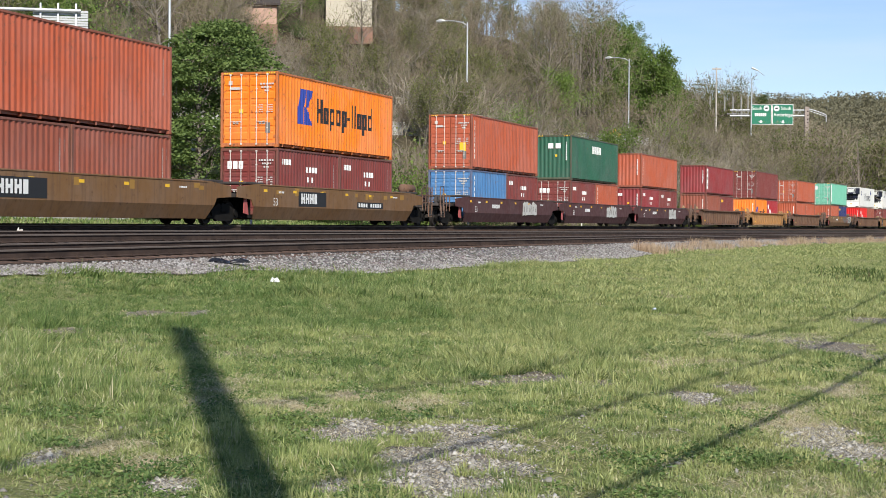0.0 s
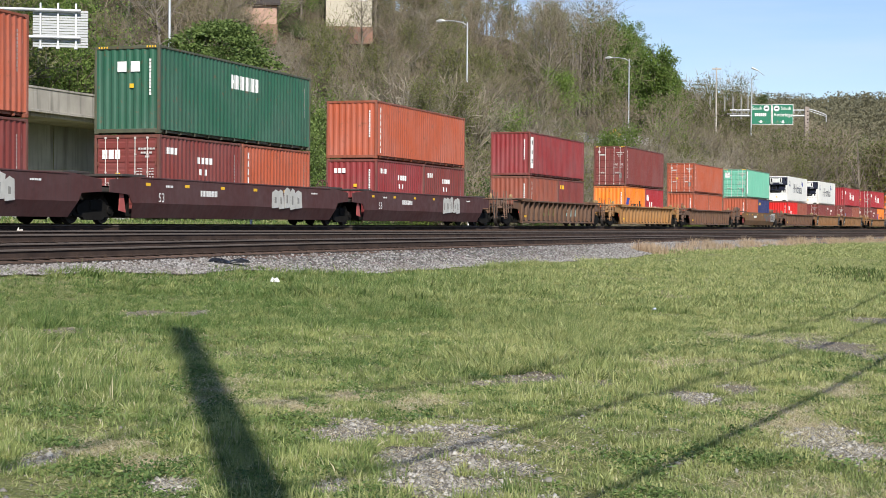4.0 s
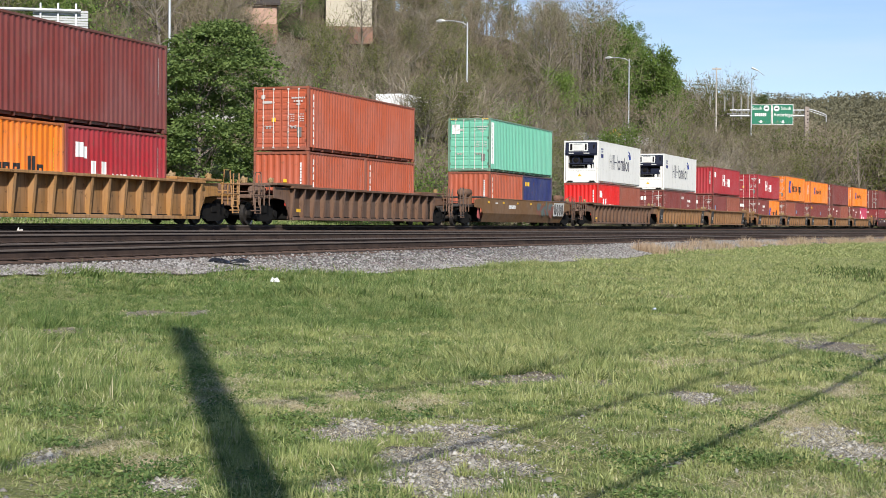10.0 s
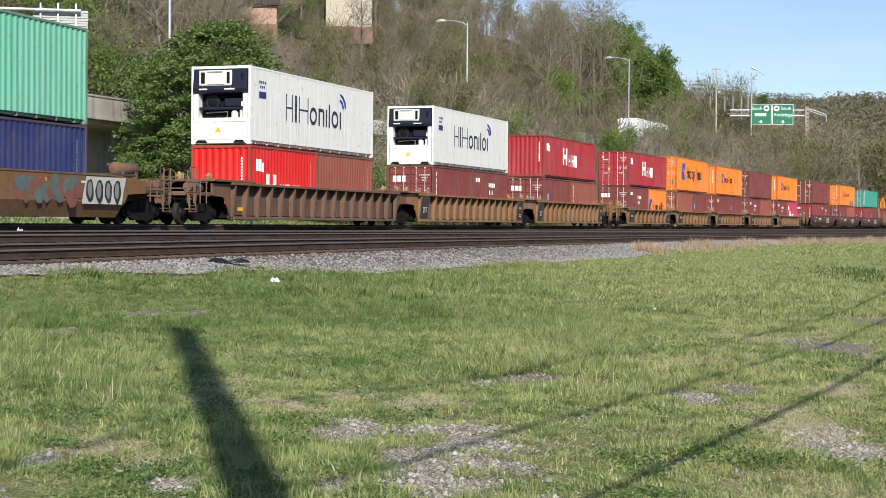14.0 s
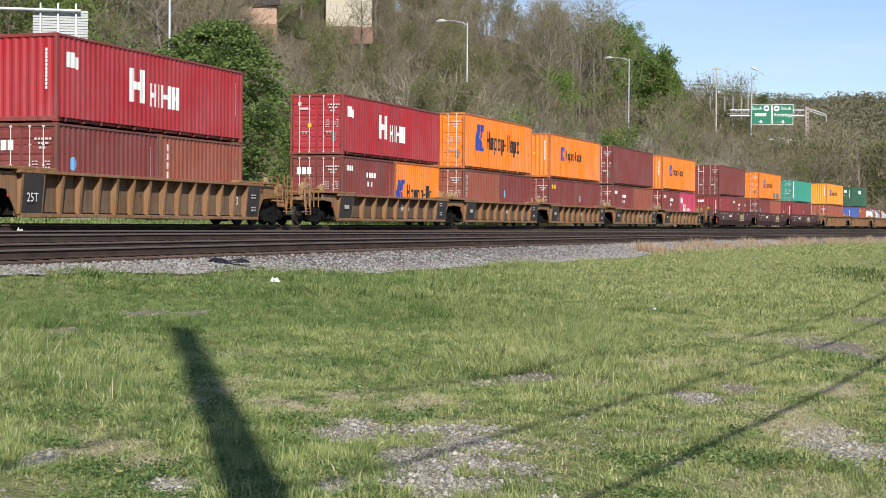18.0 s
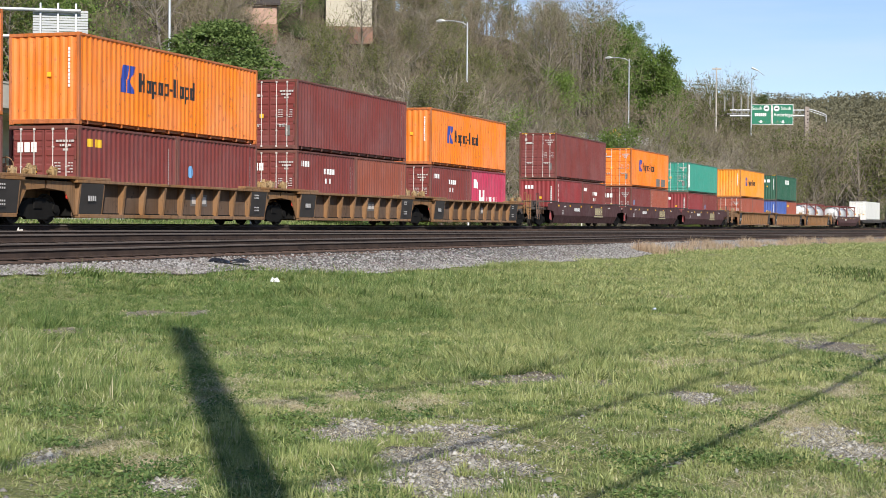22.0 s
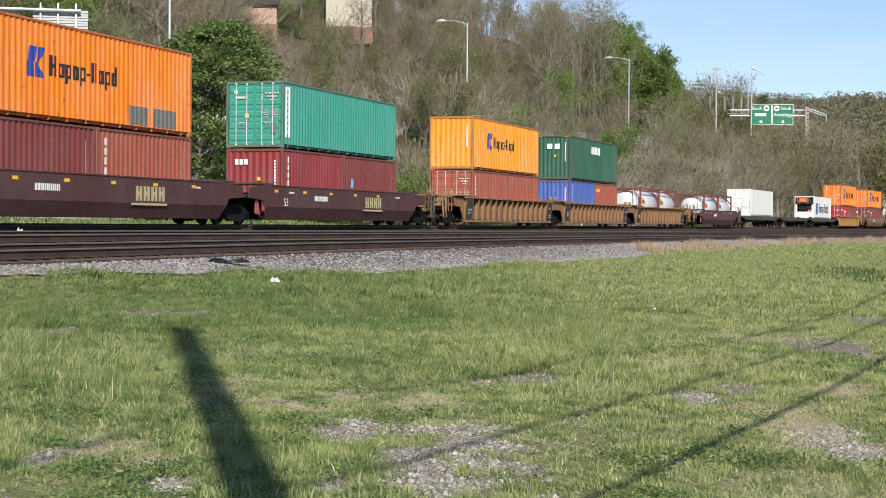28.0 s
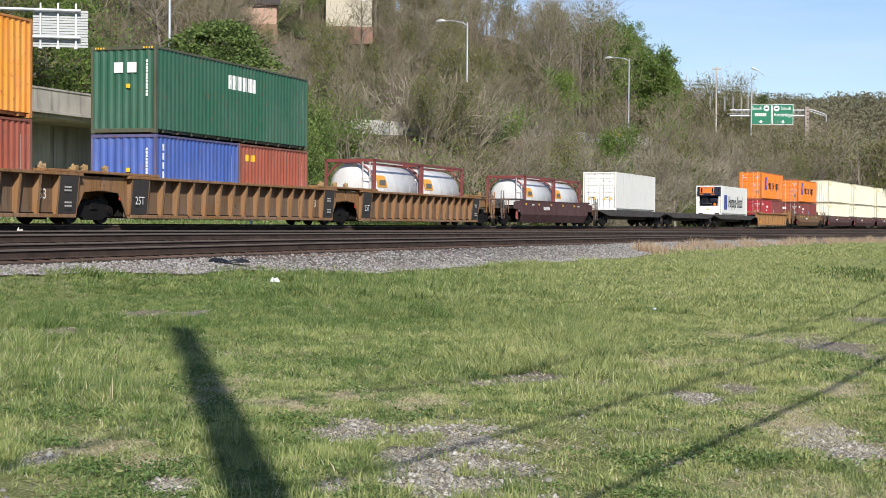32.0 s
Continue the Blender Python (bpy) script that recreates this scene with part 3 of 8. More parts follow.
def door_mesh(h):
    """One leaf, hinge at y = 0, outer face towards -x, with pressed panels between flat bands."""
    w, z0, z1 = 1.09, 0.17, h - 0.12
    m = Mesh().box(0.012, 0.05, -w, 0, z0, z1)
    for y0, y1 in ((-w, -w + 0.07), (-0.07, 0.0)):
        m.box(0.0, 0.02, y0, y1, z0, z1, 0.005)
    # one pressed sheet: flat bands, and a raised panel between each two
    n, p = 5, [(0.0, z0)]
    for i in range(n):
        z, d = z0 + (z1 - z0) * i / n, (z1 - z0) / n
        p += [(0.0, z + 0.05), (0.011, z + 0.065), (0.011, z + 0.11), (-0.014, z + 0.15), (-0.014, z + d - 0.15), (0.011, z + d - 0.11), (0.011, z + d - 0.065), (0.0, z + d - 0.05)]
    p.append((0.0, z1))
    v = [(x, y, z) for x, z in p for y in (-w + 0.06, -0.06)]
    m.grow(v, [(2 * i, 2 * i + 2, 2 * i + 3, 2 * i + 1) for i in range(len(p) - 1)])
    return m


def rod_mesh(h, turn):
    m = Mesh().tube([(-0.05, 0, 0.1), (-0.05, 0, h - 0.08)], 0.017, 8)
    for z in (0.13, h - 0.11):
        m.box(-0.07, -0.01, -0.035, 0.035, z - 0.035, z + 0.035, 0.008)
    for z in (0.75, 1.35, h - 0.65):
        m.box(-0.07, 0.0, -0.028, 0.028, z - 0.022, z + 0.022, 0.005)
    m.tube([(-0.06, 0, 0.98), (-0.085, turn * 0.12, 1.0), (-0.085, turn * 0.34, 0.96)], 0.013, 6)
    m.box(-0.05, 0.0, turn * 0.3 - 0.04, turn * 0.3 + 0.04, 0.9, 1.0)
    return m


def on_side(l, rects):
    """Painted patches that follow the corrugated near side. rects: (x0, x1, z0, z1), x from the leading end."""
    m = Mesh()
    a, b = -l / 2 + 0.11, l / 2 - 0.11
    for x0, x1, z0, z1 in rects:
        x0, x1 = max(a, x0 - l / 2), min(b, x1 - l / 2)
        xs = [x0] + [x for x, d in wave_points(a, b) if x0 < x < x1] + [x1]
        v = [(x, -WIDE / 2 + 0.014 + sheet_depth(x, a, b) - 0.004, z) for x in xs for z in (z0, z1)]
        m.grow(v, [(2 * i, 2 * i + 2, 2 * i + 3, 2 * i + 1) for i in range(len(xs) - 1)])
    return m


def on_end(l, rects, depth=0.0):
    """Patches on the leading end. rects: (y from the near corner, y, z0, z1)."""
    m = Mesh()
    for y0, y1, z0, z1 in rects:
        m.box(-l / 2 - 0.018 + depth, -l / 2 - 0.014 + depth, -WIDE / 2 + y0, -WIDE / 2 + y1, z0, z1)
    return m


def glyphs(x, z, size, pattern, gap=0.16, stroke=0.16):
    """Plain blocks in place of letters: one list of bars for each."""
    out = []
    for ch in pattern:
        w = size * {"i": 0.17, "-": 0.3, "_": 0.3, "u": 0.6, "w": 0.85}.get(ch, 0.5)
        lo, hi = {"n": (0, 0.68), "u": (0, 1), "w": (0, 1), "l": (0, 0.68), "d": (-0.26, 0.68), "i": (0, 1), "-": (0.3, 0.42), "b": (0, 1)}.get(ch, (0, 0))
        t = stroke * size
        box = lambda a, b, c, d: (x + a, x + b, z + c * size, z + d * size)
        if ch in "i-":
            out.append([box(0, w, lo, hi)])
        elif ch in "uw":
            out.append([box(0, t * 1.15, 0, 1), box(w - t * 1.15, w, 0, 1), box(t * 1.15, w - t * 1.15, 0.5 - stroke / 2, 0.5 + stroke / 2)])
        elif hi:
            rows = [box(0, t, min(lo, 0), 0.68), box(w - t, w, 0, 0.68), box(t, w - t, 0, 0.15), box(t, w - t, 0.53, 0.68)]
            if ch == "b":
                rows.append(box(w - t, w, 0.68, 1))
            out.append(rows)
        x += w + gap * size
    return out


def bars_down(x, z, size, count):
    """An upright column of small bars, where a code runs down."""
    return [(x, x + size * 0.55, z - (i + 0.75) * size, z - i * size) for i in range(count)]


def code_bars(x, z, w, h, rnd):
    out = []
    while w > 0.05:
        k = min(w, rnd.uniform(0.05, 0.12))
        out.append((x, x + k, z, z + h))
        x += k + 0.03
        w -= k + 0.03
    return out


def letters(c, l, groups, ink, label):
    for g in groups:
        part("letter_block", on_side(l, g), ink, c, label)


def specks(ob):
    """Marks too small to tell apart."""
    return tagged(ob, kind="stuff")


TRAIN = []


def load(ob, s, z):
    """Notes a thing that rides on the train: its middle at s when the clip starts."""
    TRAIN.append((ob, s, z))
    ob.matrix_basis = on_line(s, 0, z)
    return ob


def container(s, z, l, h, colour, lead, style, seed, group):
    rnd = random.Random(seed)
    words = {"door": "closed doors in front", "front": "corrugated end in front"}[lead]
    size = "53-foot" if l > 13 else "long" if l > 7 else "short"
    note = {"emblem": "with blue emblem", "emblem2": "with blue emblem", "kline": "with white name", "capital": "with white name", "column": "with white marks", "codes": "with white codes",
            "label": "with white label", "strip": "with white strip", "small": "", "gold": "with gold mark"}[style]
    c = thing("shipping_container", " ".join(f"{WORDS[colour]} {size} steel container {note}, {words}".split()).replace(" ,", ","), "container", group)
    mat, worn = skin(colour), frame_skin(colour)
    part("frame", shared(("frame", l, h), frame_mesh, l, h), worn, c)
    for side, turn in ((-1, 0), (1, 180)):
        part("side_wall", shared(("side_wall", l, h), side_sheet, l, h), mat, c, at=pose(0, side * (WIDE / 2 - 0.014), 0, 0, 0, turn))
    part("roof", shared(("roof", l, h), roof_mesh, l, h), mat, c)
    for x in (-l / 2 + 0.089, l / 2 - 0.089):
        for y in (-WIDE / 2 + 0.081, WIDE / 2 - 0.081):
            for zz in (0.059, h - 0.059):
                part("corner_casting", shared(("corner_casting",), casting_mesh), worn, c, at=pose(x, y, zz))
    ends = (("door", -1), ("front", 1)) if lead == "door" else (("front", -1), ("door", 1))
    for what, e in ends:
        flip = 0 if e < 0 else 180
        if what == "front":
            part("end_wall", shared(("end_wall", h), end_sheet, h), mat, c, at=pose(e * (l / 2 - 0.02), 0, 0, 0, 0, flip))
            continue
        for k in (-1, 1):
            at = pose(e * (l / 2 - 0.03), 0, 0, 0, 0, flip)
            lift = at @ Matrix.Translation((0, k * 1.1 if k > 0 else -1.1, 0))
            if k < 0:
                lift = lift @ Matrix.Translation((0, 1.09, 0))
            d = part("door", shared(("door", h), door_mesh, h), mat, c, at=lift)
            for i in range(4 if e < 0 else 0):
                zz = 0.42 + i * (h - 0.79) / 3
                part("hinge", shared(("hinge", k), lambda: Mesh().box(-0.03, 0.03, -0.03 - 0.02 * k, 0.03 - 0.02 * k, -0.06, 0.06, 0.008)), worn, d, at=pose(0, 0.0 if k > 0 else -1.09, zz))
            for y in (-0.32, -0.78):
                rod = shared(("lock_rod", h, y), rod_mesh, h, 1 if y < -0.5 else -1)
                part("lock_rod", rod, rod_metal, d, "pale zinc locking rod", at=pose(0, y, 0))
    if h > 2.8:
        for y in (0.12, 1.92):
            specks(part("height_marking", on_end(l, [(y + i * 0.1, y + i * 0.1 + 0.05, h - 0.08, h - 0.02) for i in range(4)]), ink_yellow, c))
    # marks
    if lead == "door":
        rows = []
        for i in range(3):
            rows += code_bars(0.16 + 0.1 * i, h - 0.5 - i * 0.13, 0.62 - 0.2 * i, 0.065, rnd)
        for i in range(4):
            rows += code_bars(0.2, h * 0.52 - i * 0.09 + 0.1, 0.18, 0.035, rnd) + code_bars(0.62, h * 0.52 - i * 0.09 + 0.1, 0.22, 0.035, rnd)
        specks(part("code_marking", on_end(l, rows), ink_soft, c, "white code bars"))
        if colour in ("maroon", "darkred", "brownred") and l < 7:
            for i in range(3):
                part("name_block", on_end(l, [(1.45 + i * 0.24, 1.64 + i * 0.24, h - 0.8, h - 0.5)]), ink_white, c, "white plain letter block")
        if l > 7:
            part("door_label", on_end(l, [(1.92, 2.08, h - 0.5, h - 0.34), (1.6, 2.0, h - 0.68, h - 0.58)]), ink_soft, c, "small pale label")
            part("grey_label", on_end(l, [(0.3, 0.5, 0.55, 0.95)]), ink_grey, c, "dull grey label plate")
        if colour == "mint":
            part("white_label", on_end(l, [(1.75, 2.2, h - 0.86, h - 0.35)]), ink_white, c, "square white label")
        if rnd.random() < 0.7:
            part("warning_label", on_end(l, [(1.45, 1.62, h * 0.45, h * 0.45 + 0.16)]), ink_yellow, c, "yellow warning label")
        if colour == "vermilion" and h > 2.8:
            part("yellow_placard", on_end(l, [(0.32, 0.68, 0.95, 1.4)]), ink_yellow, c, "yellow square placard")
    else:
        specks(part("code_marking", on_end(l, [(0.3, 0.37, h - 0.45 - (i + 0.8) * 0.11, h - 0.45 - i * 0.11) for i in range(11)], 0.008), ink_white, c, "white code bars"))
        if colour in ("darkred", "crimson") and l < 7:
            for i in range(3):
                part("name_block", on_end(l, [(1.5 + i * 0.2, 1.65 + i * 0.2, h - 0.62, h - 0.4)], 0.008), ink_white, c, "white plain letter block")
        if rnd.random() < 0.6:
            part("warning_label", on_end(l, [(0.95, 1.1, h * 0.52, h * 0.52 + 0.14)], 0.008), ink_yellow, c, "yellow warning label")
    tail = bars_down(l - 0.55, h - 0.45, 0.11, 11) + bars_down(l - 0.32, h - 0.45, 0.08, 5)
    ink = ink_white
    if style in ("emblem", "emblem2"):
        k = 0.62 if style == "emblem2" else 1.0 if l > 7 else 0.72
        x0, z0 = (0.2 * l, h * 0.42) if style == "emblem2" else (0.155 * l, h * 0.35) if l > 7 else (0.25, 0.75)
        rows, n = [], 16
        for i in range(n):
            u, d = (i + 0.5) / n, 1.4 * k / n
            za = z0 + i * d
            if u > 0.5:
                q = (u - 0.5) * 2
                rows += [(x0 + (0.1 + 0.12 * q) * k, x0 + (0.66 + 0.12 * q) * k, za, za + d), (x0 + (0.76 + 0.12 * q) * k, x0 + (0.98 + 0.55 * q) * k, za, za + d)]
            else:
                q = (0.5 - u) * 2
                rows += [(x0 - 0.05 * k, x0 + (0.56 + 0.06 * q) * k, za, za + d), (x0 + 0.66 * k, x0 + (0.86 + 0.55 * q) * k, za, za + d)]
        part("emblem", on_side(l, rows), ink_brightblue, c, "blue emblem shapes")
        letters(c, l, glyphs(x0 + 1.85 * k, z0 + 0.15 * k, 0.98 * k, "uldld-iildb" if l > 7 else "uldld-iil", 0.14, 0.19), ink_black, "dark plain letter block")
        if abs(s - 402.49) < 0.01:
            for a, b in ((0.665, 0.76), (0.785, 0.915)):
                part("repair_patch", on_side(l, [(a * l, b * l, 0.18, 0.78)]), ink_grey, c, "dull grey repair patch")
        ink = ink_yellow
    elif style == "kline":
        k, x0, z0 = (0.95, 0.345 * l, h * 0.33) if l > 7 else (0.9, 0.24 * l, 0.5)
        letters(c, l, glyphs(x0, z0 + 0.05 * k, 1.12 * k, "w", 0.1, 0.24) + glyphs(x0 + 1.3 * k, z0 - 0.02 * k, 0.8 * k, "uiwu", 0.12, 0.2), ink_white, "white plain letter block")
        part("flag_mark", on_side(l, [(0.6, 1.0, h - 0.95, h - 0.5), (1.0, 1.2, h - 0.98, h - 0.62)]), ink_white, c, "white flag shape")
    elif style == "capital":
        letters(c, l, glyphs(0.43 * l, h * 0.66, 0.5, "uuuiuuu", 0.1, 0.24), ink_white, "white plain letter block")
        for y in (0.72, 1.22):
            part("white_label", on_end(l, [(y, y + 0.34, h - 0.86, h - 0.52)], 0.008), ink_white, c, "square white label")
    elif style == "column":
        specks(part("name_mark", on_side(l, bars_down(0.45, h - 0.3, 0.3, 7 if l > 7 else 6)), ink_white, c, "white blocks down the side"))
    elif style == "label":
        part("name_label", on_side(l, [(0.3, 0.75, h - 2.15, h - 0.3)]), ink_white, c, "upright white label")
        specks(part("label_lettering", on_side(l, [(0.4, 0.65, h - 0.75 - i * 0.55, h - 0.5 - i * 0.55) for i in range(3)]), ink_black, c))
    elif style == "strip":
        part("name_label", on_side(l, [(0.32, 0.68, 0.42, h - 0.22)]), ink_white, c, "upright white label strip")
        specks(part("label_lettering", on_side(l, [(0.4, 0.6, h - 0.5 - i * 0.24, h - 0.34 - i * 0.24) for i in range(8)]), mat, c))
    elif style == "gold":
        specks(part("name_mark", on_side(l, [(0.5, 0.85, h - 0.62, h - 0.38), (0.93, 1.3, h - 0.62, h - 0.38)]), ink_yellow, c, "gold plain shapes"))
    elif style == "codes":
        x0 = 0.5
        rows = code_bars(x0, h - 0.62, 0.75, 0.22, rnd)
        for i in range(4):
            rows += [(l * 0.44 + i * 0.3, l * 0.44 + i * 0.3 + 0.2, h - 0.86, h - 0.64)]
        rows += [(l * 0.47 + i * 0.36, l * 0.47 + i * 0.36 + 0.2, h - 1.25, h - 1.04) for i in range(2)] + [(l * 0.42, l * 0.42 + 1.0, h - 2.2, h - 1.95)]
        specks(part("name_mark", on_side(l, rows), ink_white, c, "white plain marks"))
    if style == "small" and l < 7 and colour == "maroon":
        disc = [(0.95 - q, 0.95 + q, h * 0.55 + 0.04 * i, h * 0.55 + 0.04 * i + 0.04) for i in range(-5, 5) for q in (math.sqrt(max(0.0, 0.04 - (0.04 * i + 0.02) ** 2)),) if q > 0.03]
        part("round_label", on_side(l, disc), plain("pale_blue_label", (0.16, 0.36, 0.62), 0.6), c, "round pale blue label")
    specks(part("side_code", on_side(l, tail), ink if ink != ink_white else ink_soft, c))
    return load(c, s + l / 2, z)


def reefer(s, z, l, h, style, seed, lead="unit"):
    """Insulated container with a cooling unit in its leading end."""
    c = thing("refrigerated_container", "white insulated container with a dark cooling unit and name marks" if lead == "unit" else
              "plain white insulated forty-foot container showing its closed doors", "container", "containers on the train")
    mat = skin("white")
    part("frame", shared(("frame", l, h), frame_mesh, l, h), mat, c)
    for side, turn in ((-1, 0), (1, 180)):
        part("side_wall", shared(("insulated_wall", l, h), smooth_sheet, l, h), mat, c, at=pose(0, side * WIDE / 2, 0, 0, 0, turn))
    part("roof", shared(("roof", l, h), roof_mesh, l, h), mat, c)
    for x in (-l / 2 + 0.089, l / 2 - 0.089):
        for y in (-WIDE / 2 + 0.081, WIDE / 2 - 0.081):
            for zz in (0.059, h - 0.059):
                part("corner_casting", shared(("corner_casting",), casting_mesh), mat, c, at=pose(x, y, zz))
    a = -l / 2
    part("end_wall", Mesh().box(l / 2 - 0.05, l / 2 - 0.01, -1.13, 1.13, 0.16, h - 0.1), mat, c)
    if lead == "door":
        for k in (0, 1):
            lift = pose(a + 0.03, 1.1 if k else -0.01, 0)
            d = part("door", shared(("door", h), door_mesh, h), mat, c, at=lift)
            for y in (-0.32, -0.78):
                part("lock_rod", shared(("lock_rod", h, y), rod_mesh, h, 1 if y < -0.5 else -1), rod_metal, d, "pale zinc locking rod", at=pose(0, y, 0))
        specks(part("small_label", on_end(l, [(0.3, 0.48, 0.75, 0.93), (0.8, 0.95, 0.75, 0.9), (1.45, 1.62, 0.75, 0.95), (1.9, 2.05, 0.75, 0.9)], -0.005), ink_yellow, c, "small yellow labels"))
        return load(c, s + l / 2, z)
    navy = plain("navy_housing", (0.014, 0.017, 0.035), 0.45, 0.0, 0.2)
    pale = plain("pale_hatch", (0.72, 0.72, 0.68), 0.5) if style == "monitor" else plain("orange_hatch", (0.75, 0.2, 0.03), 0.5)
    grey = plain("grey_casting", (0.3, 0.3, 0.3), 0.5, 0.4)
    hood = [(a + 0.35, h - 0.1), (a - 0.01, h - 0.12), (a - 0.05, h - 0.5), (a - 0.1, h - 0.86), (a - 0.07, h - 0.98), (a + 0.02, h - 1.03), (a + 0.35, h - 1.03)]
    u = part("cooling_unit", Mesh().prism(hood, -1.1, 1.1), navy, c, "dark navy cooling unit housing")
    ht = part("hatch", Mesh().box(a - 0.1, a - 0.02, -0.5, 0.86, h - 0.74, h - 0.17, 0.03), pale, u, "pale hatch panel")
    for y0, y1, z0, z1 in ((0.6, 0.76, 0.66, 0.24), (-0.42, -0.3, 0.66, 0.24), (-0.12, 0.5, 0.27, 0.21), (-0.2, 0.5, 0.71, 0.68)):
        specks(part("hatch_slot", Mesh().box(a - 0.104, a - 0.099, y0, y1, h - z0, h - z1), black_iron if y1 - y0 < 0.3 else grey, u))
    # pale strips along the hood's lower lip
    for y0, y1 in ((0.5, 0.85), (-0.62, -0.2)):
        part("lamp_strip", Mesh().box(a - 0.112, a - 0.08, y0, y1, h - 0.9, h - 0.84, 0.01), pale, u)
    part("side_grille", Mesh().box(a - 0.06, a + 0.0, -0.98, -0.84, h - 0.78, h - 0.28, 0.03), black_iron, u)
    part("recess", Mesh().box(a + 0.32, a + 0.36, -0.92, 0.92, h - 1.85, h - 1.0), black_iron, c, "dark recess")
    fan = part("fan", Mesh().tube([(a + 0.3, 0.42, h - 1.33), (a + 0.2, 0.42, h - 1.33)], 0.29, 20), navy, c)
    part("fan_hub", Mesh().tube([(a + 0.2, 0.42, h - 1.33), (a + 0.15, 0.42, h - 1.33)], [0.2, 0.1], 16), black_iron, fan)
    part("shelf", Mesh().box(a + 0.02, a + 0.32, -0.9, 0.9, h - 1.62, h - 1.52, 0.02), navy, c)
    part("control_box", Mesh().box(a + 0.1, a + 0.32, -0.85, -0.1, h - 1.5, h - 1.2, 0.03), navy, c)
    part("cover_plate", Mesh().prism([(-0.5, 0.0), (0.0, 0.0), (0.0, 0.17), (-0.08, 0.19)], -0.01, 0.01), pale, c, at=pose(a + 0.06, -0.82, h - 1.5, 0, 0, -90) @ Matrix.Scale(-1, 4, (1, 0, 0)))
    part("compressor", Mesh().tube([(a + 0.15, -0.52, h - 1.92), (a + 0.15, -0.52, h - 1.7), (a + 0.15, -0.52, h - 1.64)], [0.13, 0.13, 0.05], 12).tube([(a + 0.12, -0.8, h - 1.95), (a + 0.12, -0.8, h - 1.62)], 0.06, 8), pale, c)
    part("pipe", Mesh().tube([(a + 0.15, -0.2, h - 1.9), (a + 0.1, -0.25, h - 1.7), (a + 0.2, 0.1, h - 1.68), (a + 0.2, 0.7, h - 1.72)], 0.03, 8), grey, c)
    low = Mesh().box(a, a + 0.36, -1.1, 1.1, 0.17, h - 1.92, 0.02)
    for k in (-1, 1):
        low.box(a, a + 0.36, *sorted((k * 1.1, k * 0.92)), h - 1.92, h - 1.0)
    part("lower_panel", low, mat, c)
    part("seam", Mesh().box(a - 0.004, a + 0.0, -1.05, 1.05, 0.82, 0.835), grey, c)
    for y in (-0.78, 0.78):
        part("fork_pocket", Mesh().prism([(-0.24, 0.0), (0.24, 0.0), (0.16, 0.11), (-0.16, 0.11)], -0.004, 0.004), black_iron, c, at=pose(a - 0.084 + 0.08, y, 0.045, 0, 0, -90))
    part("warning_label", Mesh().prism([(-0.14, 0.0), (0.14, 0.0), (0.0, 0.2)], -0.002, 0.002), ink_yellow, c, "yellow warning triangle", at=pose(a - 0.004, 0.1, 0.45, 0, 0, -90))
    f = lambda rects: Mesh().grow([p for r in rects for p in ((a + r[0], -WIDE / 2 - 0.002, r[2]), (a + r[1], -WIDE / 2 - 0.002, r[2]), (a + r[1], -WIDE / 2 - 0.002, r[3]), (a + r[0], -WIDE / 2 - 0.002, r[3]))],
                                  [(4 * i, 4 * i + 1, 4 * i + 2, 4 * i + 3) for i in range(len(rects))])
    if style == "monitor":
        ink = plain("dark_slate_lettering", (0.022, 0.025, 0.06), 0.6, 0.0, 0.2)
        z0, k = h * 0.36, 1.05
        for g in glyphs(3.1, z0, k, "uiw", 0.2, 0.06):
            part("letter_block", f(g), ink, c, "thin dark plain letter block")
        x = 5.35
        for kind in "onitor":
            m, t = Mesh(), 0.13 * k
            ring = lambda r: [(x + 0.34 * k + r * math.cos(w), z0 + 0.34 * k + r * math.sin(w)) for w in [i * math.pi / 10 for i in range(20)]]
            bar = lambda a0, a1, b0, b1: m.grow([(a + x + p, -WIDE / 2 - 0.002, z0 + q) for p, q in ((a0, b0), (a1, b0), (a1, b1), (a0, b1))], ((0, 1, 2, 3),))
            if kind == "o":
                o_, i_ = ring(0.34 * k), ring(0.34 * k - t)
                m.grow([(a + p, -WIDE / 2 - 0.002, q) for p, q in o_ + i_], [(i, (i + 1) % 20, 20 + (i + 1) % 20, 20 + i) for i in range(20)])
                w = 0.68 * k
            elif kind == "n":
                w = 0.56 * k
                bar(0, t, 0, 0.68 * k), bar(w - t, w, 0, 0.6 * k), bar(t, w - t * 0.6, 0.55 * k, 0.68 * k)
            else:
                w = t
                bar(0, t, 0, (0.9 if kind == "t" else 0.68) * k)
            part("letter_block", m, ink, c, "dark plain letter block")
            x += w + 0.15 * k
        specks(part("corner_mark", f([(0.75, 1.35, h - 1.15, h - 0.9)] + [(0.75 + i * 0.16, 0.85 + i * 0.16, h - 0.6, h - 0.5) for i in range(4)] + [(0.83 + i * 0.16, 0.93 + i * 0.16, h - 0.78, h - 0.68) for i in range(3)]), ink_blue, c))
        arcs = Mesh()
        for r in (0.42, 0.66):
            pts = [(a + 8.35 + r * math.cos(w), -WIDE / 2 - 0.006, h * 0.63 + r * math.sin(w)) for w in [0.2 + i * 0.2 for i in range(7)]]
            arcs.tube(pts, 0.05, 4)
        part("wave_mark", arcs, ink_brightblue, c, "blue curved bars")
    else:
        part("emblem", f([(1.2, 1.9, 0.5, 1.9), (2.0, 2.5, 0.5, 1.9)]), ink_brightblue, c, "blue emblem shapes")
        for g in glyphs(3.2, 0.75, 1.1, "uldld-iildb", 0.13):
            part("letter_block", f(g), ink_black, c, "dark plain letter block")
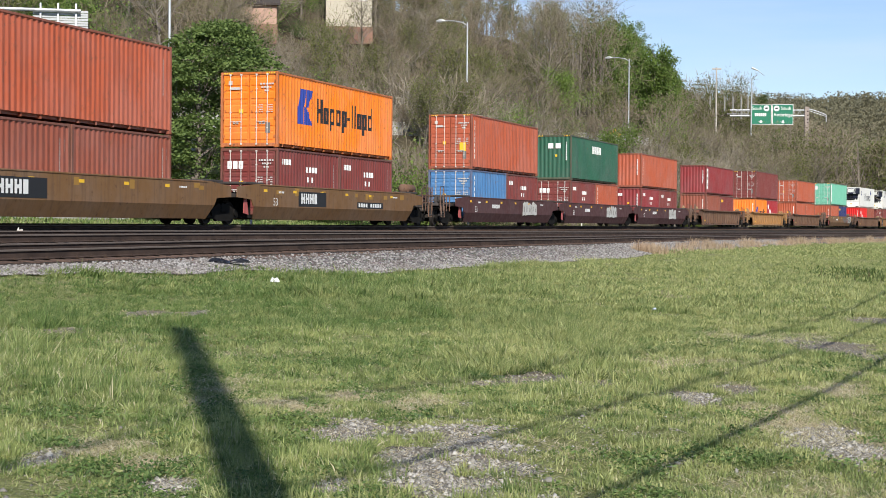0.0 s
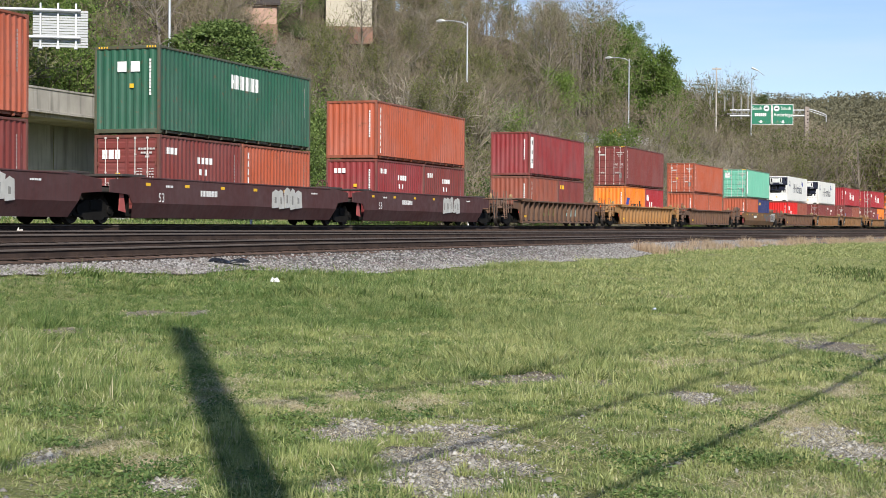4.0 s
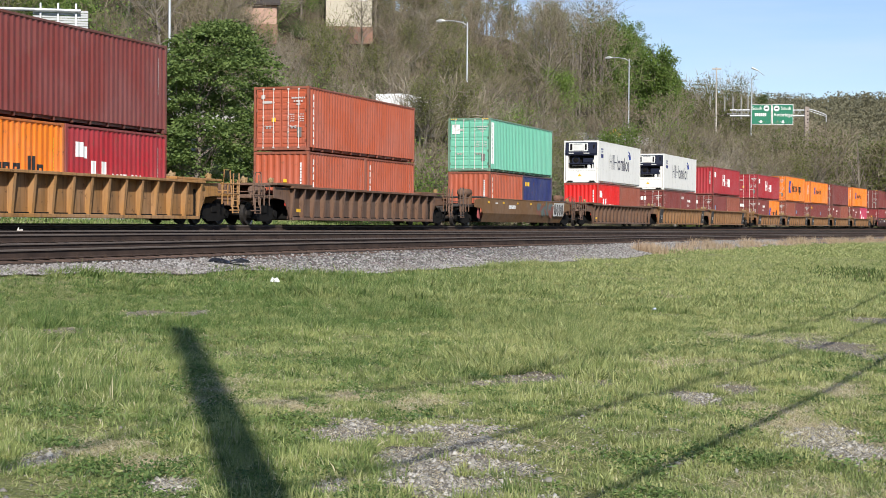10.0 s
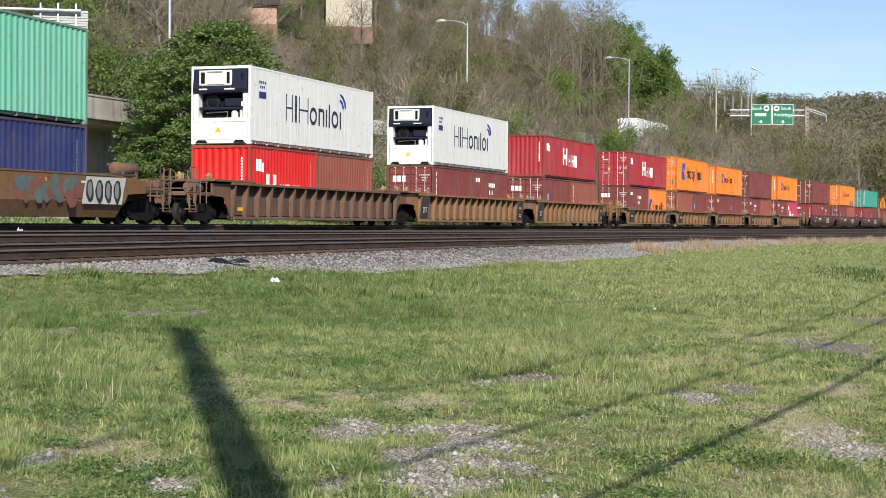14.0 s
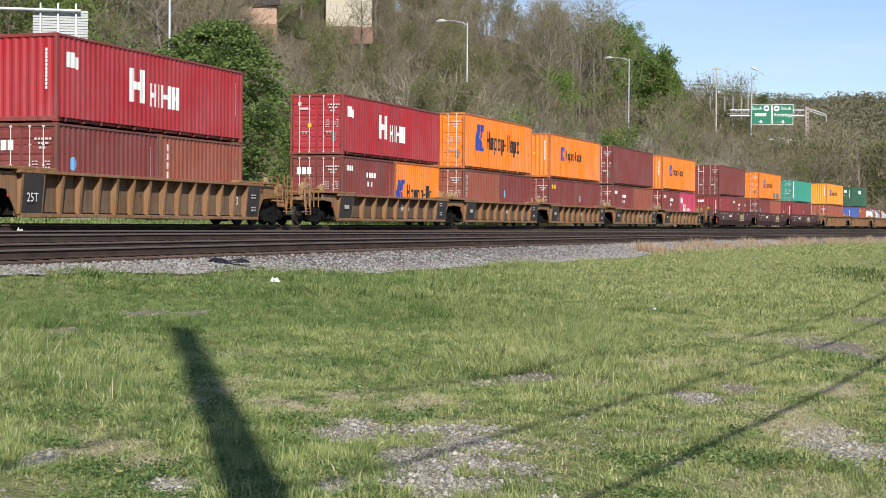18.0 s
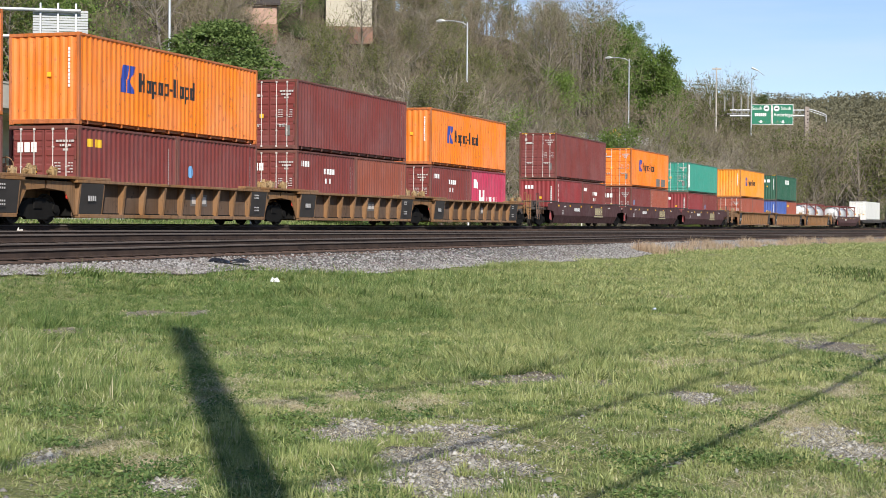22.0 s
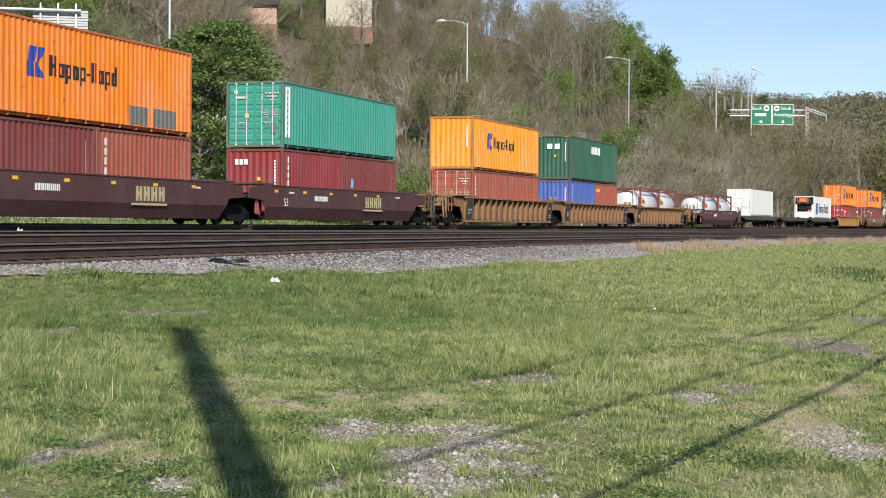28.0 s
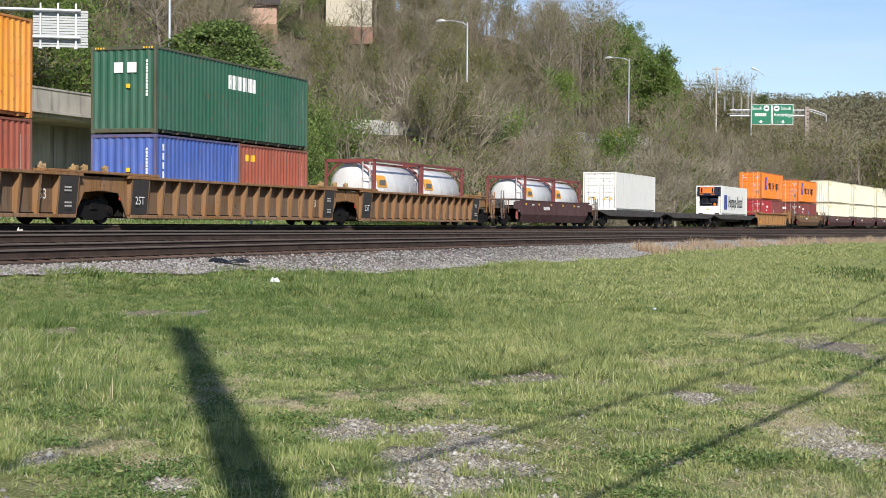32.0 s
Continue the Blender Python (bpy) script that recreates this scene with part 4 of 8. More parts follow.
    return load(c, s + l / 2, z)


def tank_container(s, z, seed):
    l, h = 6.058, 2.591
    c = thing("tank_container", "silver tank in a red-brown steel frame with an orange placard", "tank container", "tank containers on the train")
    red = skin("maroon")
    fr = Mesh()
    a, b = l / 2, WIDE / 2
    for sx in (-1, 1):
        for sy in (-1, 1):
            fr.box(*sorted((sx * a, sx * (a - 0.15))), *sorted((sy * b, sy * (b - 0.12))), 0, h, 0.01)
        fr.box(*sorted((sx * a, sx * (a - 0.12))), -b, b, h - 0.14, h, 0.01).box(*sorted((sx * a, sx * (a - 0.12))), -b, b, 0, 0.14, 0.01)
        for sy in (-1, 1):
            for sz, zz in ((1, 0.1), (-1, h - 0.1)):
                fr.tube([(sx * (a - 0.06), sy * (b - 0.1), zz + sz * 0.7), (sx * (a - 0.06), sy * (b - 0.35), zz + sz * 0.35), (sx * (a - 0.06), sy * (b - 0.8), zz)], 0.05, 6)
    for sy in (-1, 1):
        fr.box(-a, a, *sorted((sy * b, sy * (b - 0.1))), h - 0.1, h, 0.01).box(-a, a, *sorted((sy * b, sy * (b - 0.1))), 0, 0.12, 0.01)
    part("frame", fr, red, c, "red-brown steel frame")
    steel = plain("tank_cladding", (0.72, 0.71, 0.69), 0.42, 0.15, 0.3, 1.5)
    prof = [(-a + 0.12, 0.0), (-a + 0.14, 0.55), (-a + 0.22, 0.9), (-a + 0.4, 1.12), (a - 0.4, 1.12), (a - 0.22, 0.9), (a - 0.14, 0.55), (a - 0.12, 0.0)]
    t = Mesh().lathe_y(0, 0, prof, 32)
    t.v = [(y, x, zz + 1.3) for x, y, zz in t.v]
    part("tank", t, steel, c, smooth=True)
    band = Mesh()
    for x in (-1.6, 0, 1.6):
        band.lathe_y(0, 0, [(x - 0.04, 1.126), (x + 0.04, 1.126)], 32)
    band.v = [(y, x, zz + 1.3) for x, y, zz in band.v]
    part("strap", band, rod_metal, c)
    pl = Mesh()
    for w0, w1 in ((0.55, 0.05),):
        for i in range(5):
            u0, u1 = w0 + (w1 - w0) * i / 5, w0 + (w1 - w0) * (i + 1) / 5
            pl.grow([(x, -1.135 * math.cos(u), 1.3 + 1.135 * math.sin(u)) for u in (u0, u1) for x in (-a + 0.55, -a + 1.75)], ((0, 2, 3, 1),))
    part("placard", pl, plain("orange_placard", (0.75, 0.36, 0.05), 0.6), c, "orange placard panel")
    specks(part("placard_mark", Mesh().box(-a + 0.8, -a + 1.5, -1.142, -1.128, 1.45, 1.68), ink_grey, c))
    part("ladder", Mesh().box(-a + 0.0, -a + 0.04, -1.0, -0.96, 0.3, h - 0.1).box(-a, -a + 0.04, -0.66, -0.62, 0.3, h - 0.1).box(-a, -a + 0.04, -1.0, -0.62, 0.7, 0.74).box(-a, -a + 0.04, -1.0, -0.62, 1.2, 1.24).box(-a, -a + 0.04, -1.0, -0.62, 1.7, 1.74), rod_metal, c)
    part("walkway", Mesh().box(-a + 0.2, a - 0.2, -0.3, 0.3, h - 0.09, h - 0.05), rod_metal, c)
    return load(c, s + l / 2, z)


# ---------------------------------------------------------------- wagons
CAR = dict(brown=paint("dusty_brown_wagon_paint", (0.19, 0.098, 0.038), 0.9, (0.07, 0.035, 0.02), 0.7),
           wine=paint("faded_wine_wagon_paint", (0.085, 0.032, 0.03), 0.7, (0.05, 0.03, 0.025), 0.65),
           tan=paint("rusty_yellow_wagon_paint", (0.26, 0.13, 0.048), 1.2, (0.075, 0.038, 0.022), 0.7),
           yellow=paint("orange_yellow_wagon_paint", (0.37, 0.185, 0.055), 1.2, (0.11, 0.055, 0.028), 0.7),
           rust=paint("rust_brown_wagon_paint", (0.155, 0.08, 0.045), 1.2, (0.06, 0.032, 0.02), 0.75),
           dark=paint("sooty_wagon_paint", (0.055, 0.045, 0.04), 0.8, (0.06, 0.035, 0.025), 0.7))
CAR_WORDS = dict(brown="dusty brown smooth-sided", wine="faded wine-red smooth-sided", tan="rusty yellow ribbed", yellow="orange-yellow ribbed", rust="rust-brown ribbed", dark="sooty black")
# side plates set back behind the ribs: darker than each wagon's main colour
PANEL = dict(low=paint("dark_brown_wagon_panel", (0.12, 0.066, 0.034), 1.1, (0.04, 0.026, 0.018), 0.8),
             tan=paint("recess_brown_wagon_panel", (0.16, 0.092, 0.046), 1.2, (0.06, 0.035, 0.02), 0.8),
             yellow=paint("recess_yellow_wagon_panel", (0.29, 0.145, 0.045), 1.2, (0.08, 0.042, 0.025), 0.8),
             rust=paint("recess_rust_wagon_panel", (0.105, 0.058, 0.036), 1.2, (0.05, 0.03, 0.02), 0.8))
GEAR = paint("cream_gear_paint", (0.31, 0.20, 0.085), 1.2, (0.10, 0.055, 0.03), 0.75)
SPINNERS = []


def wheelset_mesh():
    m = Mesh()
    for e in (-1, 1):
        m.lathe_y(0, 0, [(e * 0.70, 0.10), (e * 0.70, 0.455), (e * 0.73, 0.455), (e * 0.735, 0.425), (e * 0.84, 0.415), (e * 0.84, 0.35), (e * 0.81, 0.32), (e * 0.80, 0.14), (e * 0.83, 0.1), (e * 0.83, 0.0)], 24)
        m.box(-0.03, 0.03, e * 0.825 - 0.02, e * 0.825 + 0.02, 0.16, 0.28)
    return m.tube([(0, -1.05, 0), (0, 1.05, 0)], 0.085, 10)


def sideframe_mesh(y):
    m = Mesh()
    out = [(-1.2, 0.36), (-1.12, 0.24), (-0.62, 0.2), (-0.5, 0.12), (0.5, 0.12), (0.62, 0.2), (1.12, 0.24), (1.2, 0.36), (1.12, 0.52), (0.75, 0.6), (0.4, 0.74), (-0.4, 0.74), (-0.75, 0.6), (-1.12, 0.52)]
    m.prism(out, y - 0.06, y + 0.06)
    for x in (-0.2, 0.0, 0.2):
        m.tube([(x, y - math.copysign(-0.08, y), 0.2), (x, y - math.copysign(-0.08, y), 0.52)], 0.075, 8)
    for x in (-0.89, 0.89):
        m.tube([(x, y - 0.11, 0.43), (x, y + 0.11, 0.43)], 0.13, 10)
    return m


def truck(car, x):
    t = part("truck", shared(("truck",), lambda: Mesh().box(-0.22, 0.22, -1.1, 1.1, 0.42, 0.72, 0.03).box(-0.35, 0.35, -0.35, 0.35, 0.7, 0.82, 0.03)), black_iron, car, "black cast-steel truck", at=pose(x, 0, 0))
    for y in (-1.0, 1.0):
        part("sideframe", shared(("sideframe", y), sideframe_mesh, y), black_iron, t)
    for dx in (-0.89, 0.89):
        w = part("wheelset", shared(("wheelset",), wheelset_mesh), plain("wheel_steel", (0.035, 0.03, 0.027), 0.7, 0.2, 0.4), t)
        w.matrix_parent_inverse = Matrix.Translation((dx, 0, 0.425))
        SPINNERS.append(w)
    return t


def rib_mesh(tall):
    """Upright stiffener: deeper at the top than at the foot."""
    return Mesh().grow([(-0.012, 0, 0), (0.012, 0, 0), (0.012, -0.15, 0), (-0.012, -0.15, 0), (-0.012, 0, tall), (0.012, 0, tall), (0.012, -0.26, tall), (-0.012, -0.26, tall)],
                       ((0, 3, 2, 1), (4, 5, 6, 7), (0, 1, 5, 4), (1, 2, 6, 5), (2, 3, 7, 6), (3, 0, 4, 7))).grow([(-0.06, -0.162, 0), (0.06, -0.162, 0), (0.06, -0.272, tall), (-0.06, -0.272, tall), (-0.06, -0.15, 0), (0.06, -0.15, 0), (0.06, -0.26, tall), (-0.06, -0.26, tall)], ((0, 1, 2, 3), (4, 7, 6, 5), (0, 4, 5, 1), (1, 5, 6, 2), (2, 6, 7, 3), (3, 7, 4, 0)))


def well_car(b0, b1, j0, j1, kind, s_mid, seed, marks=""):
    """A container wagon between b0 and b1; j: 1 where it is coupled, 0 where it shares a truck."""
    rnd = random.Random(seed)
    smooth = kind in ("brown", "wine")
    car = thing("well_car", f"{CAR_WORDS[kind]} container well wagon", "rail wagon", "wagons of the freight train")
    mat = CAR[kind]
    low_side = 290 < s_mid < 376
    e0, e1 = b0 - s_mid, b1 - s_mid
    w0, w1 = e0 + (3.75 if j0 else 1.5), e1 - (3.75 if j1 else 1.5)
    top = 1.3 if low_side else 1.5
    for side in (-1, 1):
        turn = pose(0, 0, 0) if side < 0 else Matrix.Scale(-1, 4, (0, 1, 0))
        sd = Mesh()
        if smooth:
            cut = 0.34
            reach = 1.25
            outer = [(w0 - reach, 0.98), (w0 - 0.12, 0.92), (w0 + 0.06, 0.67), (w1 - 0.06, 0.67), (w1 + 0.12, 0.92), (w1 + reach, 0.98), (w1 + reach, top - 0.14), (w1 - 0.4, top), (w0 + 0.4, top), (w0 - reach, top - 0.14)]
            sd.prism(outer, -1.5, -1.46)
            sd.grow([(w0 + 0.06, -1.5, 0.67), (w1 - 0.06, -1.5, 0.67), (w1 - cut, -1.3, 0.2), (w0 + cut, -1.3, 0.2)], ((0, 3, 2, 1),))
            sd.grow([(w0 + cut, -1.3, 0.2), (w1 - cut, -1.3, 0.2), (w1 - cut, -1.1, 0.2), (w0 + cut, -1.1, 0.2)], ((0, 3, 2, 1),))
            sd.box(w0 + 0.6, w1 - 0.6, -1.52, -1.3, top - 0.05, top, 0.01)
        else:
            sd.prism([(w0, 0.22), (w1, 0.22), (w1, top - 0.05), (w0, top - 0.05)], -1.26, -1.23)
        if side > 0:
            sd.v = [(x, -y, z) for x, y, z in sd.v]
            sd.f = [tuple(reversed(f)) for f in sd.f]
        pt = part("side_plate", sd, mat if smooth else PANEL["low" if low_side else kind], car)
        if smooth:
            continue
        ch = Mesh().box(w0 - 0.15, w1 + 0.15, -1.56, -1.2, top - 0.09, top, 0.012)
        lo = Mesh().box(w0 + 0.1, w1 - 0.1, -1.46, -1.2, 0.18, 0.29, 0.01)
        for name, q in (("top_chord", ch), ("side_sill", lo)):
            if side > 0:
                q.v = [(x, -y, z) for x, y, z in q.v]
                q.f = [tuple(reversed(f)) for f in q.f]
            part(name, q, mat, car)
        n = max(8, round((w1 - w0) / (1.34 if low_side else 1.02)))
        for i in range(n + 1):
            x = w0 + 0.08 + (w1 - w0 - 0.16) * i / n
            part("rib", shared(("rib", top), rib_mesh, top - 0.37), mat, pt, at=pose(x, side * 1.26, 0.27, 0, 0, 0 if side < 0 else 180))
    part("floor", Mesh().box(w0 + 0.2, w1 - 0.2, -1.3, 1.3, 0.24, 0.33).box(w0 + 0.1, w0 + 0.2, -1.3, 1.3, 0.24, 1.2).box(w1 - 0.2, w1 - 0.1, -1.3, 1.3, 0.24, 1.2), black_iron, car)
    for e, w, j, k in ((e0, w0, j0, 1), (e1, w1, j1, -1)):
        tip = e + k * (0.55 if j else 0.12)
        lo, hi = sorted((w + k * 0.15, tip))
        pf = Mesh().box(lo, hi, -1.25, 1.25, 0.98, 1.12, 0.02).box(lo, hi, -0.45, 0.45, 0.7, 0.98, 0.02)
        if smooth:
            q = sorted((w - k * 0.6, w + k * 0.9))
            pf.box(*q, -1.5, 1.5, top - 0.02, top + 0.06, 0.015)
        pl = part("end_platform", pf, CAR["dark"] if smooth else mat, car)
        if not smooth:
            out = [(w - k * 1.45, 1.02), (w - k * 1.45, top - 0.06), (w, top - 0.06), (w, 0.25), (w - k * 0.16, 0.5), (w - k * 0.5, 0.95)]
            if k < 0:
                out.reverse()
            for y in (-1.36, 1.32):
                part("end_gusset", Mesh().prism(out, y, y + 0.04), mat, car)
            q = sorted((w - k * 1.5, w + k * 1.8))
            part("end_deck", Mesh().box(*q, -1.5, 1.5, top + 0.005, top + 0.09, 0.015), mat, car)
        for y in (-1.32, 1.32) if j else ():
            for x in (tip + k * 0.15, tip + k * 0.62):
                part("grab_rail", Mesh().tube([(x, y, 0.62), (x, y, 1.62)], 0.02, 6), CAR["dark"] if smooth else mat, car)
            for z in (0.64, 0.95, 1.28):
                part("rung", Mesh().tube([(tip + k * 0.15, y, z), (tip + k * 0.62, y, z)], 0.018, 6), CAR["dark"] if smooth else mat, car)
        if not smooth:
            # brackets and valve gear on the end deck
            for x, y0, sz in ((0.95, -1.2, 0.11), (0.5, -0.9, 0.09), (0.75, -0.3, 0.15), (1.2, 0.6, 0.12)) if low_side else ((0.9, -1.1, 0.08), (0.6, 0.2, 0.11)):
                x = w - k * x if not j else w - k * (x + 0.3)
                g = Mesh().box(x - sz, x + sz, y0 - sz, y0 + sz, top + 0.09, top + 0.09 + sz * 1.6, 0.03).tube([(x - sz * 1.5, y0 + sz * 0.5, top + 0.2), (x + sz * 1.6, y0 - sz * 0.3, top + 0.16 + sz)], [sz * 0.5, sz * 0.6], 8).tube([(x - sz * 0.4, y0, top + 0.09 + sz * 1.5), (x - sz * 0.1, y0, top + 0.12 + sz * 2.3)], [sz * 0.7, sz * 0.3], 8)
                part("deck_bracket", g.tube([(x + sz * 0.5, y0 - sz, top + 0.1), (x + sz * 0.9, y0 - sz, top + 0.1 + sz * 2), (x + sz * 0.4, y0 + sz, top + 0.1 + sz * 2)], 0.02, 6), GEAR, car)
        if j:
            gear = CAR["dark"] if smooth else mat
            if kind == "brown":
                x = tip + k * 2.2
                part("air_reservoir", Mesh().tube([(x - 0.72, -0.85, 1.74), (x - 0.66, -0.85, 1.74), (x + 0.62, -0.85, 1.74), (x + 0.7, -0.85, 1.74)], [0.12, 0.21, 0.21, 0.12], 14), CAR["rust"], car, smooth=True)
                for q in (-0.41, 0.41):
                    part("reservoir_bracket", Mesh().box(x + q - 0.04, x + q + 0.04, -1.08, -0.62, 1.1, 1.66), CAR["rust"], car)
            else:
                part("air_reservoir", Mesh().tube([(tip + k * 1.1, -0.75, 1.3), (tip + k * 2.0, -0.75, 1.3)], 0.17, 10), gear, car)
            rust = CAR["rust"] if smooth else mat
            for q in (0.05, 0.5, 0.95, 1.4):
                part("railing_post", Mesh().tube([(tip + k * q, -1.34, 0.72), (tip + k * q, -1.34, 1.5 + 0.35 * (q < 0.6))], 0.026, 6), rust, car)
            for z in (1.1, 1.45):
                part("railing_bar", Mesh().tube([(tip, -1.34, z), (tip + k * 1.5, -1.34, z)], 0.024, 6), rust, car)
            # stirrup step under the corner, and a chain box of the hand brake
            part("stirrup_step", Mesh().tube([(tip + k * 0.15, -1.36, 0.98), (tip + k * 0.15, -1.36, 0.42), (tip + k * 0.6, -1.36, 0.42), (tip + k * 0.6, -1.36, 0.98)], 0.03, 6), rust, car)
            part("valve_box", Mesh().box(*sorted((tip + k * 0.8, tip + k * 1.25)), 0.2, 0.75, 1.12, 1.5, 0.03), gear, car)
            part("crossover_step", Mesh().box(*sorted((tip + k * 0.02, tip + k * 0.5)), -1.1, 1.1, 1.2, 1.24, 0.005).box(*sorted((tip + k * 0.1, tip + k * 0.55)), -1.4, -1.2, 0.5, 0.54, 0.005), gear, car)
            rod = Mesh().tube([(tip + k * 0.4, -1.2, 1.12), (tip + k * 0.5, -1.2, 1.95), (tip + k * 0.95, -1.2, 1.95), (tip + k * 1.05, -1.2, 1.12)], 0.024, 6)
            part("handrail", rod, gear, car)
            lever = Mesh().tube([(tip + k * 0.3, -1.38, 0.86), (tip + k * 0.2, -0.7, 0.88), (tip + k * 0.05, -0.2, 0.9)], 0.022, 6)
            part("uncoupling_lever", lever, gear, car)
            truck(car, e + k * 2.05)
            part("coupler", Mesh().box(*sorted((tip, e - k * 0.02)), -0.12, 0.12, 0.72, 0.94, 0.03), black_iron, car)
            hs = Mesh().tube([(e + k * 0.5, -0.6, 0.9), (e + k * 0.25, -0.62, 0.5), (e, -0.5, 0.42)], 0.03, 6)
            part("air_hose", hs, black_iron, car)
        elif k < 0:
            truck(car, e)
    if rnd.random() < 0.4:
        x = (e0 + 0.75) if j0 else (e1 - 0.8)
        bw = Mesh()
        ring = [(x + 0.0, -0.55 + 0.26 * math.cos(w), 1.62 + 0.26 * math.sin(w)) for w in [i * math.pi / 8 for i in range(17)]]
        bw.tube(ring, 0.018, 5, False).tube([(x, -0.81, 1.62), (x, -0.29, 1.62)], 0.014, 5).tube([(x, -0.55, 1.36), (x, -0.55, 1.88)], 0.014, 5).tube([(x, -0.55, 1.62), (x + 0.12, -0.55, 1.62), (x + 0.12, -0.55, 1.1)], 0.03, 6)
        part("brake_wheel", bw, mat, car)
    if kind != "dark":
        wagon_marks(car, w0, w1, smooth, marks, rnd)
    return load(car, s_mid, RAIL)


def flat_marks(rects, y):
    m = Mesh()
    for x0, x1, z0, z1 in rects:
        m.box(x0, x1, y - 0.003, y, z0, z1)
    return m


def end_plates(car, w0, w1, pitch, top):
    """Plates that close the last bay at each end, from the sill to the top chord."""
    bay = (w1 - w0 - 0.16) / max(8, round((w1 - w0) / pitch))
    for a, b in ((w0 + 0.1, w0 + 0.06 + bay), (w1 - 0.06 - bay, w1 - 0.1)):
        pl = Mesh().grow([(a, -1.44, 0.3), (b, -1.44, 0.3), (b, -1.545, top), (a, -1.545, top), (a, -1.41, 0.3), (b, -1.41, 0.3), (b, -1.515, top), (a, -1.515, top)],
                         ((0, 1, 2, 3), (7, 6, 5, 4), (0, 4, 5, 1), (1, 5, 6, 2), (2, 6, 7, 3), (3, 7, 4, 0)))
        part("stencil_panel", pl, plain("sooty_panel", (0.05, 0.043, 0.038), 0.7, 0.0, 0.5, 2.0), car, "sooty black stencil panel")
        if a > 0:
            specks(part("stencil_code", flat_marks([(a + 0.2 + 0.1 * i, a + 0.27 + 0.1 * i, z, z + 0.05) for z in (0.5, 0.6, 0.95, 1.05) for i in range(4)], -1.535), ink_soft, car, "pale code bars"))
    return bay


def wagon_marks(car, w0, w1, smooth, marks, rnd):
    y = -1.503 if smooth else -1.263
    mid = (w0 + w1) / 2
    if smooth:
        rows = code_bars(w0 + 4.6, 0.95, 1.3, 0.2, rnd) + code_bars(w0 + 2.2, 1.2, 0.5, 0.07, rnd) + code_bars(w1 - 2.6, 1.22, 0.6, 0.06, rnd)
        specks(part("code_marking", flat_marks(rows, y), ink_white if "tail" not in marks else ink_white, car, "white code bars"))
        yl = [(w0 + 0.9 + i * 2.6, w0 + 1.2 + i * 2.6, 1.22, 1.32) for i in range(int((w1 - w0 - 1) / 2.6))]
        specks(part("reflector_strip", flat_marks(yl, y), ink_yellow, car, "small yellow reflectors"))
        rag = Mesh()
        for i in range(9):
            x = rnd.uniform(w0 + 0.6, w1 - 0.6)
            rag.box(x, x + rnd.uniform(0.2, 0.5), y - 0.002, y, 1.05 + rnd.uniform(0, 0.2), 1.3 + rnd.uniform(0, 0.12))
        if "patch" in marks:
            specks(part("paint_patch", rag, plain("ochre_patch", (0.35, 0.19, 0.04), 0.7), car, "ochre touched-up patches"))
    elif "ends" not in marks and "num" not in marks:
        specks(part("reflector_strip", flat_marks([(w0 + 0.35, w0 + 0.75, 0.5, 0.62)], -1.463), ink_yellow, car))
    if "ends" in marks:
        if not smooth:
            bay = end_plates(car, w0, w1, 1.34, 1.2)
            specks(part("stencil_code", flat_marks(code_bars(w0 + 0.45, 0.68, 0.5, 0.16, rnd), -1.535), ink_soft, car, "pale code bars"))
            part("name_plate", flat_marks([(mid + 0.9, mid + 2.1, 0.62, 1.02)], y - 0.001), ink_grey, car, "grey-black name panel")
            specks(part("name_mark", flat_marks([(mid + 1.0 + i * 0.36, mid + 1.28 + i * 0.36, 0.7, 0.94) for i in range(3)], y - 0.005), rod_metal, car, "pale plain letter blocks"))
    lamp_red = plain("red_reflector", (0.75, 0.06, 0.035), 0.4, 0, 0.1)
    if smooth:
        part("end_flag", Mesh().prism([(w0 - 0.55, 0.42), (w0 - 0.15, 0.36), (w0 - 0.3, 0.95), (w0 - 0.5, 1.0)], -1.4, -1.37), plain("faded_red_board", (0.42, 0.10, 0.09), 0.6), car, "faded red end board")
    else:
        part("end_reflector", Mesh().box(w0 - 0.42, w0 - 0.2, -1.34, -1.32, 0.74, 0.94), lamp_red, car, "small red reflector")
    if "plate" in marks:
        part("name_plate", flat_marks([(mid - 4.4, mid - 1.7, 0.72, 1.3)], y - 0.001), ink_black, car, "black name panel")
        specks(part("name_mark", flat_marks([r for g in glyphs(mid - 4.15, 0.83, 0.4, "wwwu", 0.2, 0.26) for r in g], y - 0.006), ink_white, car, "white plain letter blocks"))
    if "plate2" in marks:
        part("number_plate", flat_marks([(mid + 1.6, mid + 4.6, 0.72, 0.98)], y - 0.001), ink_black, car, "black code panel")
        specks(part("number_code", flat_marks([(mid + 1.75 + i * 0.27, mid + 1.93 + i * 0.27, 0.77, 0.93) for i in range(10) if i != 4], y - 0.006), ink_white, car, "white code bars"))
    if "gold" in marks:
        specks(part("name_mark", flat_marks([r for g in glyphs(mid + 1.9, 0.74, 0.46, "wwww", 0.2, 0.3) for r in g] + [(mid + 1.6, mid + 3.9, 0.6, 0.67)], y), plain("dull_gold_mark", (0.50, 0.42, 0.24), 0.6), car, "dull gold plain letter blocks"))
    if "spray" in marks:
        spray_paint(car, mid + (2.0 if smooth else 1.0), y, rnd)
    if "tags" in marks:
        spray_paint(car, mid - 3.4, y, rnd, 3)
        spray_paint(car, mid + 1.6, y, rnd, 4)
    if "mural" in marks:
        mural(car, w0, w1, y, rnd)
